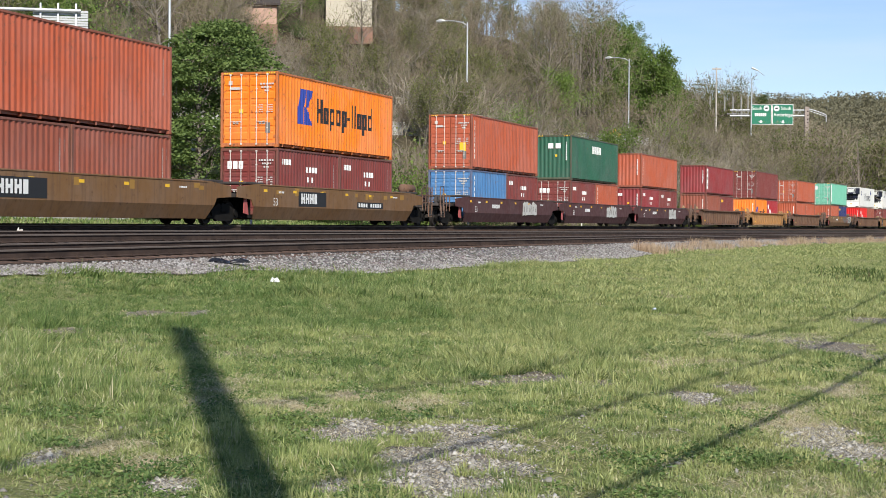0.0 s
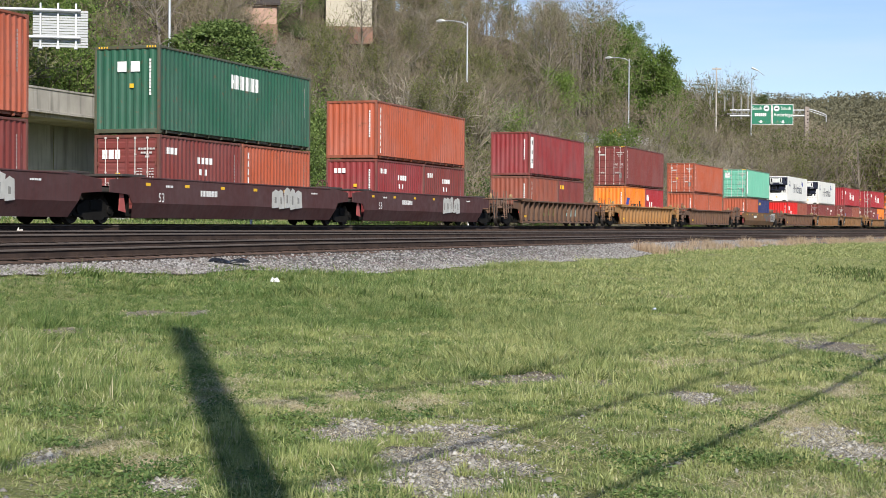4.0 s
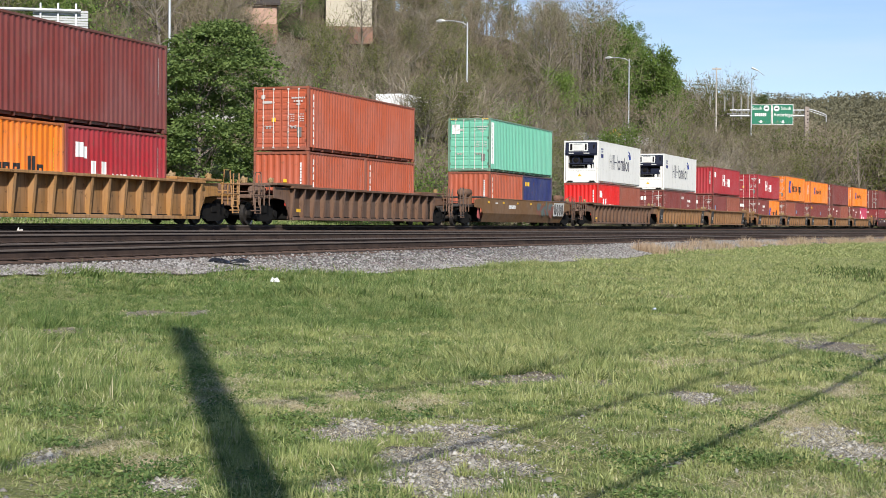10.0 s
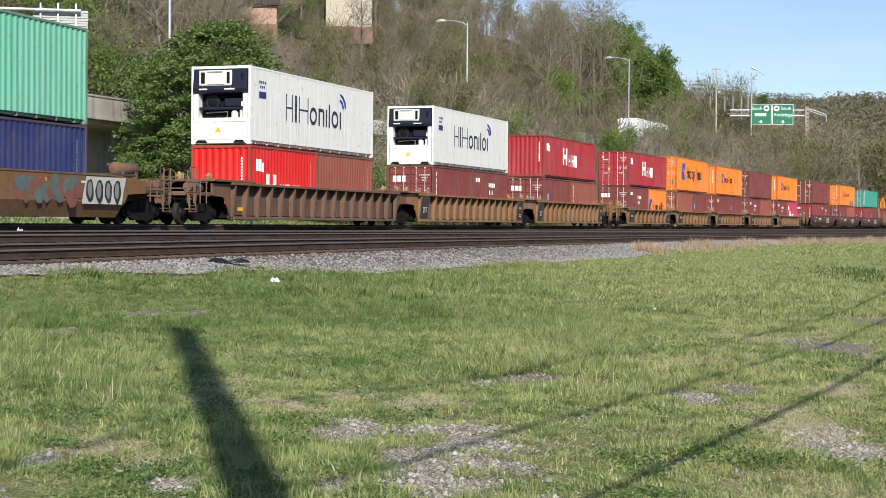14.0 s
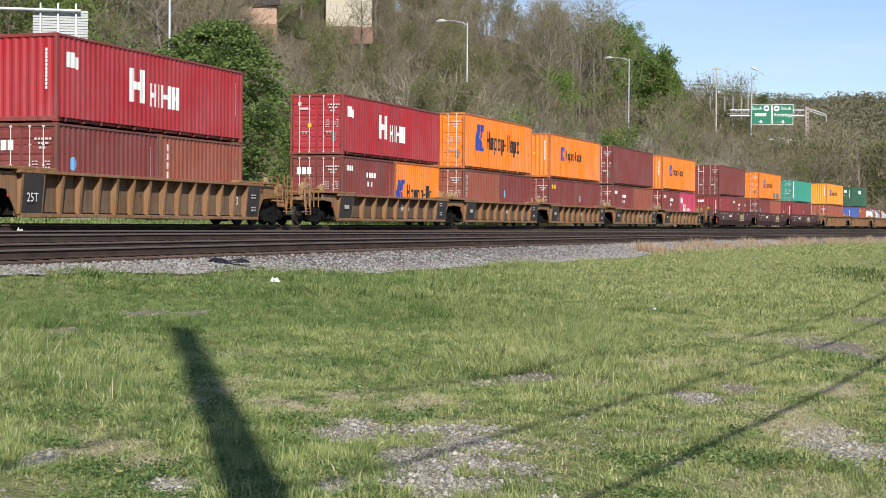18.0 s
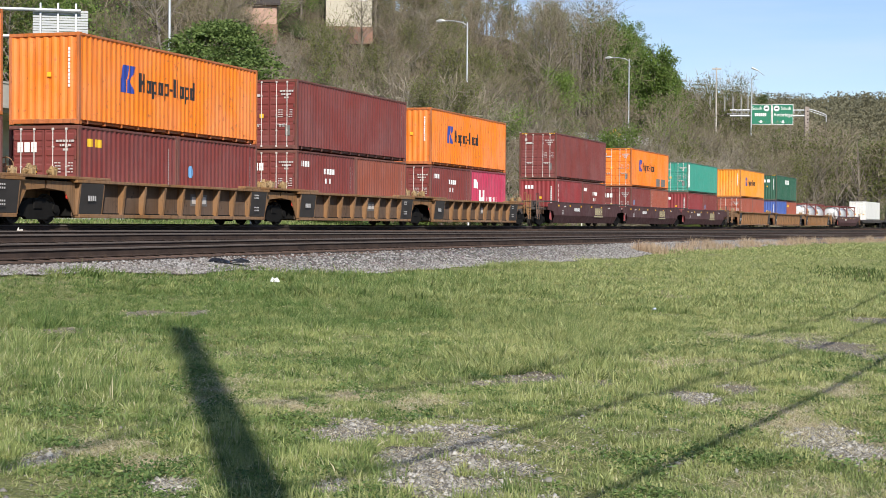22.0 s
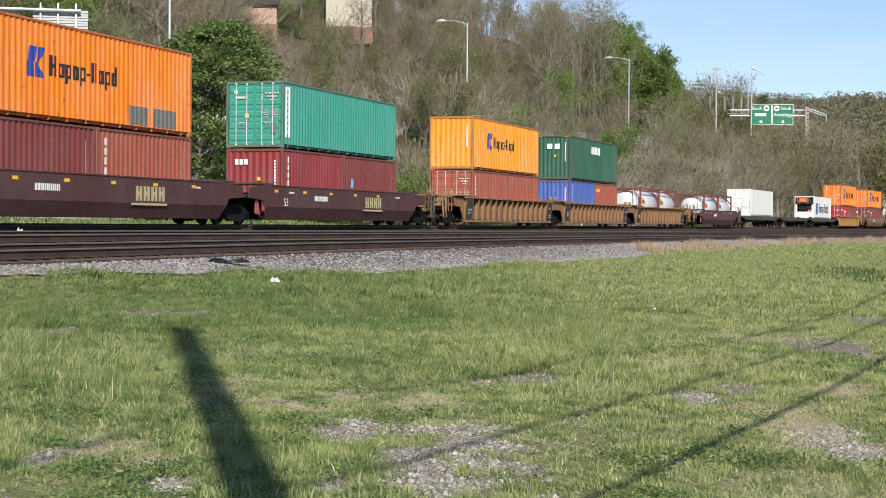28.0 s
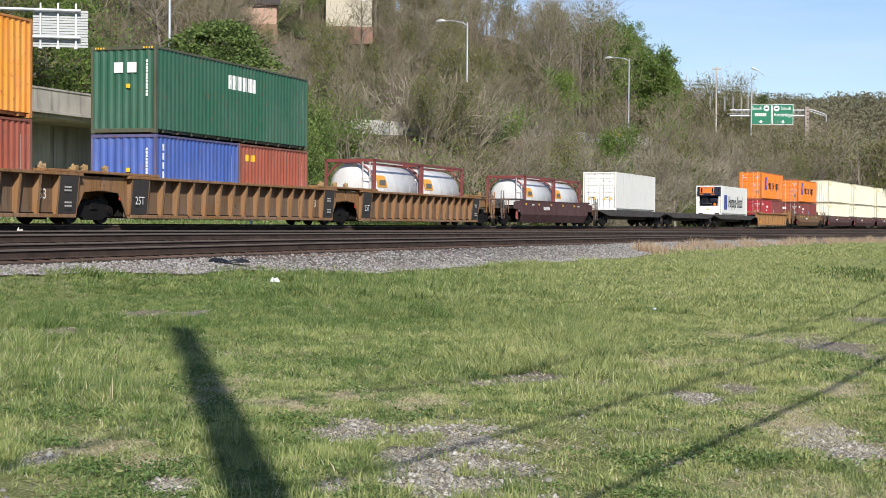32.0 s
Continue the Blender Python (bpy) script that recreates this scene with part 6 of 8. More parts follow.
def hill_trees():
    """Mixed woods on the slope: mostly bare and half-leafed, with a bright green stand where the hill falls away."""
    rnd = random.Random(7)
    s = 74.0
    while s < 440:
        step = 6.2 + s * 0.006
        off = -36.5
        while off > -104:
            u, o = s + rnd.uniform(-2.4, 2.4), off + rnd.uniform(-2.2, 2.2)
            off -= step * rnd.uniform(0.8, 1.1)
            x, y = along(u, o)
            turn = math.degrees(math.atan2(x, y))
            z = land_z(u, o)
            high = math.degrees(math.atan2(z, y))
            if not (-18.5 < turn < 17.5 and high < 11.0):
                continue
            if math.hypot(x + 12.9, y - 206) < 8 or math.hypot(x + 22.1, y - 178) < 7:
                continue
            # the bright stand, a green gully, scattered green near the bridge
            green = 0.85 * ease(turn, 6.1, 6.6) * (1 - ease(turn, 9.6, 10.2)) * ease(-o, 40, 50)
            green = max(green, 0.3 if 3.9 < turn < 4.6 else 0.2 if turn < -9.5 else 0.02)
            r = rnd.random()
            if r < green:
                key = ("green", rnd.randrange(3)) if rnd.random() < 0.8 else ("deep", 0)
            elif r < green + (1 - green) * 0.40:
                key = ("bare", rnd.randrange(3))
            elif r < green + (1 - green) * 0.80:
                key = ("olive", rnd.randrange(3))
            elif r < green + (1 - green) * 0.955:
                key = ("rusty", 0)
            else:
                key = ("pale", rnd.randrange(2))
            size = rnd.uniform(0.68, 1.15) * (1 - 0.25 * ease(u, 370, 430))
            plant(key, x, y, z, size, rnd.uniform(0, 360), rnd.uniform(-4, 4))
        s += step


hill_trees()


def bank_trees():
    """Scrub and small trees between the railway and the highway: a pale bare thicket below the barrier."""
    rnd = random.Random(17)
    s = 98.0
    while s < 400:
        step = 3.4 + s * 0.012
        for off in (-8.5, -12.0, -15.5, -18.5, -19.2, -35.5):
            u, o = s + rnd.uniform(-1.8, 1.8), off + rnd.uniform(-1.4, 1.4)
            if rnd.random() < (0.3 if s < 112 else 0.06):
                continue
            x, y = along(u, o)
            if math.degrees(math.atan2(x, y)) > 17.5:
                continue
            r = rnd.random()
            pale = 0.4 * ease(u, 122, 130) * (1 - ease(u, 185, 215)) + 0.08
            if o < -25:
                pale = 0.1
            if r < pale:
                key = ("pale", 1)
            else:
                r = (r - pale) / (1 - pale)
                key = ("bare", rnd.randrange(3)) if r < 0.46 else ("olive", rnd.randrange(3)) if r < 0.84 else ("rusty", 0) if r < 0.93 else ("green", rnd.randrange(3)) if u < 118 or rnd.random() < 0.3 else ("olive", 0)
            top = road_z(u) - 0.2 + ease(u, 112, 120) * ease(-o, 11, 14) * rnd.uniform(-0.6 + 1.2 * ease(u, 150, 175), 1.0 + 2.4 * ease(u, 148, 175)) if o > -25 else road_z(u) + rnd.uniform(5, 8)
            z = land_z(u, o)
            size = max(0.28, min(1.15, (top - z) / 10.5)) * rnd.uniform(0.75, 1.1)
            if u < 117 and o > -25:
                size *= 0.85
            plant(key, x, y, z, size, rnd.uniform(0, 360), rnd.uniform(-6, 6))
        s += step


bank_trees()


def gantry_trees():
    """Olive trees below the sign gantry."""
    rnd = random.Random(29)
    for k in range(26):
        y = rnd.uniform(240, 262)
        x = y * (0.17 + 0.115 * k / 25)
        s, off = to_line(x, y)
        z = land_z(s, off)
        top = EYE + 0.0645 * y + rnd.uniform(-1.2, 0.2)
        plant(("olive", rnd.randrange(3)) if rnd.random() < 0.7 else ("bare", rnd.randrange(3)), x, y, z, max(0.3, (top - z) / 10.5), rnd.uniform(0, 360))


gantry_trees()


def crest_trees():
    """Tall trees along the crest, lower where the hill falls away."""
    rnd = random.Random(41)
    for k in range(44):
        u = k / 43
        slope = 0.058 + 0.096 * u
        y = rnd.uniform(225, 285)
        s, off = to_line(slope * y, y)
        z = land_z(s, off)
        high = 0.1475 - 0.047 * max(0.0, u - 0.45) / 0.55 + rnd.uniform(-0.012, 0.003)
        size = (EYE + high * y - z) / 11.2
        if off < -40 and 0.5 < size < 2.6:
            key = ("bare", rnd.randrange(3)) if u < 0.4 and rnd.random() < 0.5 else ("green", rnd.randrange(3)) if u > 0.5 and rnd.random() < 0.8 else ("olive", rnd.randrange(3))
            if size > 1.15:
                key, size = (("high_green", k % 2) if key[0] == "green" else ("high_bare", k % 2)), size * 0.62
            plant(key, slope * y, y, z, min(size, 1.3), rnd.uniform(0, 360))


crest_trees()


def bare_crest():
    """Bare trees along the top of the slope beside the cream house, thin against the sky."""
    rnd = random.Random(63)
    for k in range(70):
        slope = rnd.uniform(-0.047, 0.06)
        y = rnd.uniform(196, 268)
        s, off = to_line(slope * y, y)
        z = land_z(s, off)
        if off > -44 or (z - EYE) / y < 0.085:
            continue
        r = rnd.random()
        key = ("bare", rnd.randrange(3)) if r < 0.5 else ("olive", rnd.randrange(3)) if r < 0.8 else ("rusty", 0)
        plant(key, slope * y, y, z, rnd.uniform(0.5, 0.95), rnd.uniform(0, 360), rnd.uniform(-5, 5))


bare_crest()


def ridge_clump():
    """Pale half-bare trees behind the gantry, standing above the far ridge."""
    rnd = random.Random(52)
    for k in range(26):
        slope = 0.155 + 0.045 * rnd.random()
        y = rnd.uniform(292, 318)
        s, off = to_line(slope * y, y)
        z = land_z(s, off)
        top = EYE + (0.101 - 0.45 * abs(slope - 0.176) - rnd.uniform(0, 0.016)) * y
        plant(("olive", rnd.randrange(3)) if rnd.random() < 0.75 else ("pale", 0), slope * y, y, z, min(2.0, (top - z) / 10.8), rnd.uniform(0, 360), 0.0, True)


ridge_clump()
for s, off in ((119.5, -17.5), (121.5, -18.6), (124.0, -17.0), (127.0, -18.4), (130.5, -17.2)):
    plant(("olive", int(s) % 3), *along(s, off), land_z(s, off), (road_z(s) + 4.6 - land_z(s, off)) / 9.8, s * 31)


# the full green tree by the bridge end, and low growth round it
def big_tree():
    rng = np.random.default_rng(71)
    tall, right = 11.3, np.array([0.987, 0.158, 0.0])
    wood, at, way = skeleton(rng, tall, 0.32, 26, low=0.1)
    # flat sprays of leaves in layers, wider below the middle, leaning to one side at the top
    heights, reach = (0.0, 0.1, 0.3, 0.55, 0.75, 0.9, 1.0), (2.7, 3.8, 4.4, 4.5, 4.0, 2.9, 1.2)
    leaves = []
    for k in range(430):
        h = rng.uniform(0.05, 1.0) ** 0.85
        big = np.interp(h, heights, reach)
        w, r = rng.uniform(0, 2 * math.pi), big * math.sqrt(rng.uniform(0.12, 1.0)) * rng.uniform(0.88, 1.08)
        c = np.array([math.cos(w) * r, math.sin(w) * r, h * tall]) + right * (1.6 * h - 0.4)
        n = int(rng.uniform(75, 150))
        d = rng.normal(0, 1, (n, 3)) * [0.40, 0.40, 0.11] * rng.uniform(0.7, 1.35)
        d[:, 2] -= 0.22 * (d[:, 0] ** 2 + d[:, 1] ** 2) + 0.18 * (d[:, 0] * math.cos(w) + d[:, 1] * math.sin(w))
        leaves.append(c + d)
    v, t = leaf_cards(rng, np.concatenate(leaves), 0.115, 0.0)
    wood = wood.data("trunk")
    wood.materials.append(bark_grey)
    TREES["big", 0] = (wood, fast_mesh("crown", v, t, None, (leaf_fresh,)))
    tree_kind(("big", 1), 72, 8.0, 0.38, 24, 120, 0.7, 13000, 0.12, leaf_fresh, bark_pale, 0.42, 0.08)
    LABELS["big"] = "full broadleaf tree with fresh green leaves beside the tracks"
    for key, x, y, size, turn in ((("big", 0), -13.95, 88.0, 1.0, 0), (("big", 1), -9.3, 97.0, 0.62, 120), (("big", 1), -8.6, 104.0, 0.55, 260)):
        plant(key, x, y, land_z(*to_line(x, y)), size, turn)


big_tree()


def raise_woods(single=290):
    """The nearer trees as things of their own, the far slopes joined."""
    PLANTED.sort(key=lambda p: p[2] - (60 if p[0][0] == "big" else 0))
    for p in PLANTED[:single]:
        set_tree(*p)
    mats = [twig_brown, twig_pale, leaf_fresh, leaf_olive, leaf_bright, leaf_deep, leaf_rusty, bark_grey, bark_pale]
    vs, ts, ms, n = [], [], [], 0
    for key, x, y, z, size, turn, tilt in PLANTED[single:]:
        v, t, m = FAR[key]
        c, d = math.cos(radians(turn)), math.sin(radians(turn))
        vs.append(np.stack([v[:, 0] * c - v[:, 1] * d, v[:, 0] * d + v[:, 1] * c, v[:, 2]], 1) * size + [x, y, z - 0.15])
        ts.append(t + n)
        n += len(v)
        ms += [mats.index(q) for q in m]
    ob = new("hillside_woods", fast_mesh("hillside_woods", np.concatenate(vs), np.concatenate(ts), ms, mats))
    tagged(ob, "mixed bare and green spring woods on the far hillside", "woods", kind="stuff")


raise_woods()


# ---------------------------------------------------------------- scrub
def scrub_kind(seed, stems, leaves, mat, tall, twig_mat=None):
    rng = np.random.default_rng(seed)
    a = rng.uniform(0, 2 * math.pi, stems)
    r = np.sqrt(rng.uniform(0, 1, stems)) * 0.9
    st = np.stack([r * np.cos(a), r * np.sin(a), np.zeros(stems)], 1)
    d = np.stack([np.cos(a) * 0.5, np.sin(a) * 0.5, np.ones(stems)], 1) + rng.normal(0, 0.35, (stems, 3))
    v1, t1 = twig_cards(rng, st, d, tall * 0.7, 0.02)
    twigs = stems * 3
    k = rng.uniform(0.25, 0.7, (twigs, 1))
    pick = rng.integers(0, stems, twigs)
    v3, t3 = twig_cards(rng, st[pick] + d[pick] * tall * k, d[pick] + rng.normal(0, 0.95, (twigs, 3)), tall * 0.36, 0.013)
    pick = rng.integers(0, stems, leaves)
    c = st[pick] + d[pick] * tall * rng.uniform(0.1, 0.95, (leaves, 1)) + rng.normal(0, 0.22, (leaves, 3))
    c[:, 2] = np.abs(c[:, 2])
    v2, t2 = leaf_chips(rng, c, 0.055)
    wood = fast_mesh("brushwood", np.concatenate([v1, v3]), np.concatenate([t1, t3 + len(v1)]), None, (twig_mat or twig_brown,))
    return wood, fast_mesh("foliage", v2, t2, None, (mat,))


SCRUB = [(scrub_kind(80, 90, 420, leaf_olive, 2.2), "bare twiggy bush with a few olive leaves"), (scrub_kind(81, 60, 3800, leaf_bright, 1.7), "low bush with fresh green leaves"),
         (scrub_kind(82, 150, 60, leaf_rusty, 2.4, twig_pale), "bare pale thicket of thin stems"), (scrub_kind(83, 50, 3800, leaf_deep, 1.6), "low bush with dark green leaves")]


def bush(k, s, off, size, turn):
    x, y = along(s, off)
    (wood, green), label = SCRUB[k]
    t = thing("bush", label, "bush", "bushes on the banks", pose(x, y, land_z(s, off) - 0.05, 0, 0, turn))
    for name, me in (("brushwood", wood), ("foliage", green)):
        part(name, me, None, t).scale = (size, size, size)


def scrub():
    rnd = random.Random(23)
    for _ in range(190):
        s = 94 + 300 * rnd.random() ** 1.6
        off = rnd.choice((-6.5, -8, -10, -12, -14, -17, -19.0, -19.5)) + rnd.uniform(-0.8, 0.8)
        x, y = along(s, off)
        if math.degrees(math.atan2(x, y)) < 17.5:
            bush(rnd.choices((0, 1, 2, 3), (5, 1, 3, 1))[0], s, off, rnd.uniform(1.0, 2.1) * (0.8 if s < 118 and off < -13 else 1.0), rnd.uniform(0, 360))
    for _ in range(75):
        s, off = rnd.uniform(52, 112), rnd.uniform(-47, -34.5)
        x, y = along(s, off)
        if -19 < math.degrees(math.atan2(x, y)) < 0:
            bush(rnd.choices((0, 1, 3), (1, 5, 3))[0], s, off, rnd.uniform(1.4, 2.8), rnd.uniform(0, 360))
    for _ in range(60):
        s, off = rnd.uniform(110, 300), rnd.uniform(-62, -35)
        bush(rnd.choices((0, 1, 2, 3), (4, 3, 3, 1))[0], s, off, rnd.uniform(1.0, 2.0), rnd.uniform(0, 360))
    # thicket on the slope below the houses
    for _ in range(60):
        y = rnd.uniform(135, 208)
        s, off = to_line(y * rnd.uniform(-0.155, -0.04), y)
        if off < -36:
            bush(rnd.choices((0, 1, 2, 3), (5, 1, 5, 1))[0], s, off, rnd.uniform(1.0, 1.9), rnd.uniform(0, 360))
    for _ in range(14):
        s = rnd.uniform(84, 100)
        bush(rnd.choice((1, 3)), s, rnd.uniform(-19, -9), rnd.uniform(0.8, 1.4), rnd.uniform(0, 360))


scrub()


def far_woods():
    """Woods on the distant ridge: crowns of many leaf clumps, too many and too far to count."""
    rng = np.random.default_rng(5)
    at = []
    for _ in range(1500):
        y = rng.uniform(430, 900)
        x = y * math.tan(radians(rng.uniform(6.5, 17.5)))
        at.append((x, y))
    centres = []
    for x, y in at:
        h = math.hypot(x - (-AWAY * math.cos(HEAD) + math.cos(HEAD) / CURVE), y - (AWAY * math.sin(HEAD) - math.sin(HEAD) / CURVE))
        cx, cy = -AWAY * math.cos(HEAD) + math.cos(HEAD) / CURVE, AWAY * math.sin(HEAD) - math.sin(HEAD) / CURVE
        off, s = 1 / CURVE - h, (math.atan2(y - cy, -(x - cx)) - HEAD) / CURVE
        if off > -8 or (y < 600 and -36 < off < -18):
            continue
        z = land_z(s, off)
        tall = rng.uniform(6, 12)
        c = np.clip(rng.normal(0, 1, (110, 3)), -1.7, 1.7) * [2.0, 2.0, tall * 0.23] + [x, y, z + tall * 0.55]
        centres.append(c)
    c = np.concatenate(centres)
    v, t = leaf_chips(rng, c, 0.62)
    ob = new("far_woods", fast_mesh("far_woods", v, t, None, (leaf("distant_spring_woods", (0.155, 0.145, 0.085), (0.285, 0.265, 0.165), 0.3),)))
    tagged(ob, "distant wooded ridge in brownish early spring leaf", "woods", kind="stuff")


far_woods()


# ---------------------------------------------------------------- grass
def blades(rng, x, y, z, height, width, lean, way=None):
    n = len(x)
    a = rng.uniform(0, 2 * math.pi, n)
    ux, uy = np.cos(a), np.sin(a)
    b = rng.uniform(0, 2 * math.pi, n) if way is None else way
    k = np.abs(rng.normal(0, lean, n)) * height
    h2 = height * np.sqrt(np.maximum(0.25, 1 - (k / height) ** 2 * 0.6))
    w = width
    base = np.stack([x, y, z], 1)
    side = np.stack([ux * w, uy * w, np.zeros(n)], 1)
    mid = base + np.stack([np.cos(b) * k * 0.35, np.sin(b) * k * 0.35, h2 * 0.55], 1)
    tip = base + np.stack([np.cos(b) * k, np.sin(b) * k, h2], 1)
    v = np.stack([base - side, base + side, mid - side * 0.75, mid + side * 0.75, tip], 1).reshape(-1, 3)
    i = np.arange(n)[:, None] * 5
    t = np.concatenate([i + [[0, 1, 3]], i + [[0, 3, 2]], i + [[2, 3, 4]]], 1).reshape(-1, 3)
    return v, t


def grass_mat(name, dark, light, dry, dryness, fresh=None):
    n = Nodes(name)
    v = n.coords()
    r = n.island()
    c = n.mix(r, dark, light)
    patch = n.ramp(n.noise(v, 0.35, 4), 0.38, 0.66)
    c = n.mix(patch, c, tuple(min(1, a * b) for a, b in zip(light, (1.08, 1.02, 1.0))))
    d = n.ramp(n.math("FRACT", n.math("MULTIPLY", r, 7.31), 0.0), 1 - dryness, 1 - dryness + 0.02)
    c = n.mix(d, c, dry)
    if fresh is not None:
        sep = n.add("ShaderNodeSeparateXYZ")
        n.link(v, sep.inputs[0])
        where = n.math("ADD", n.ramp(sep.outputs["Y"], 12.5, 24.0, -0.1, 1.0), n.ramp(n.noise(v, 0.3, 3), 0.35, 0.65, -0.45, 0.45))
        where = n.math("SUBTRACT", where, n.ramp(sep.outputs["X"], -3.0, 8.0, -0.25, 0.75))
        c = n.mix(n.ramp(where, 0.2, 0.9, 0, 0.85), c, n.mix(r, *fresh))
    if fresh is not None:
        # drier, paler turf towards the open field
        worn = n.math("ADD", n.ramp(sep.outputs["X"], -1.6, 2.4, 0.0, 0.68), n.ramp(n.noise(v, 0.8, 5), 0.3, 0.7, -0.35, 0.35))
        c = n.mix(n.ramp(worn, 0.0, 0.9, 0, 0.8), c, n.mix(r, (0.29, 0.295, 0.105), (0.62, 0.615, 0.285)))
    if fresh is not None:
        # tuft by tuft: some rank and dark, some yellowed
        cell = n.add("ShaderNodeTexVoronoi", Scale=6.5)
        n.link(v, cell.inputs["Vector"])
        tone = n.add("ShaderNodeSeparateXYZ")
        n.link(cell.outputs["Color"], tone.inputs[0])
        c = n.mix(n.ramp(tone.outputs["X"], 0.5, 0.85, 0, 0.75), c, n.mix(r, (0.045, 0.092, 0.02), (0.145, 0.225, 0.06)))
        c = n.mix(n.ramp(tone.outputs["Y"], 0.6, 0.95, 0, 0.6), c, n.mix(r, (0.30, 0.315, 0.10), (0.60, 0.60, 0.28)))
    if fresh is not None:
        # clumps of darker clover
        c = n.mix(n.ramp(n.noise(v, 1.7, 5, 0.6), 0.5, 0.64, 0, 0.6), c, n.mix(r, (0.05, 0.115, 0.022), (0.14, 0.24, 0.06)))
    n.done(c, 0.55, 0.0, 0.35)
    t = n.add("ShaderNodeBsdfTranslucent")
    n.link(c, t.inputs["Color"])
    x = n.add("ShaderNodeMixShader", Fac=0.35)
    n.link(n.b.outputs[0], x.inputs[1]).link(t.outputs[0], x.inputs[2]).link(x.outputs[0], n.t.nodes["Material Output"].inputs["Surface"])
    return n.m


def lush(x, y):
    """Taller, greener growth in soft patches, most of it away from the open field."""
    g = ease(noise.noise((x / 3.5, y / 5.5, 9.0)) + 0.6 * noise.noise((x / 1.1, y / 1.6, 4.0)), -0.2, 0.55)
    return g * (1 - 0.75 * ease(x, 0.04 * y, 0.16 * y))


def thick(x, y):
    """Tussocks with thin places between them."""
    return 0.14 + 0.86 * ease(noise.noise((x / 0.42, y / 0.5, 6.0)) + 0.7 * noise.noise((x / 0.15, y / 0.18, 8.0)) + 0.5 * noise.noise((x / 1.6, y / 1.9, 1.0)), -0.5, 0.35)


def spikes(rng, x, y, z, height, width, lean, way=None):
    """Blades too far off to show their bend: one leaning triangle each."""
    n = len(x)
    a, b = rng.uniform(0, 2 * math.pi, n), rng.uniform(0, 2 * math.pi, n) if way is None else way
    k = np.minimum(np.abs(rng.normal(0, lean, n)), 2.0) * height
    base = np.stack([x, y, z], 1)
    side = np.stack([np.cos(a) * width, np.sin(a) * width, np.zeros(n)], 1)
    tip = base + np.stack([np.cos(b) * k, np.sin(b) * k, height], 1)
    return np.stack([base - side, base + side, tip], 1).reshape(-1, 3), np.arange(3 * n).reshape(-1, 3)


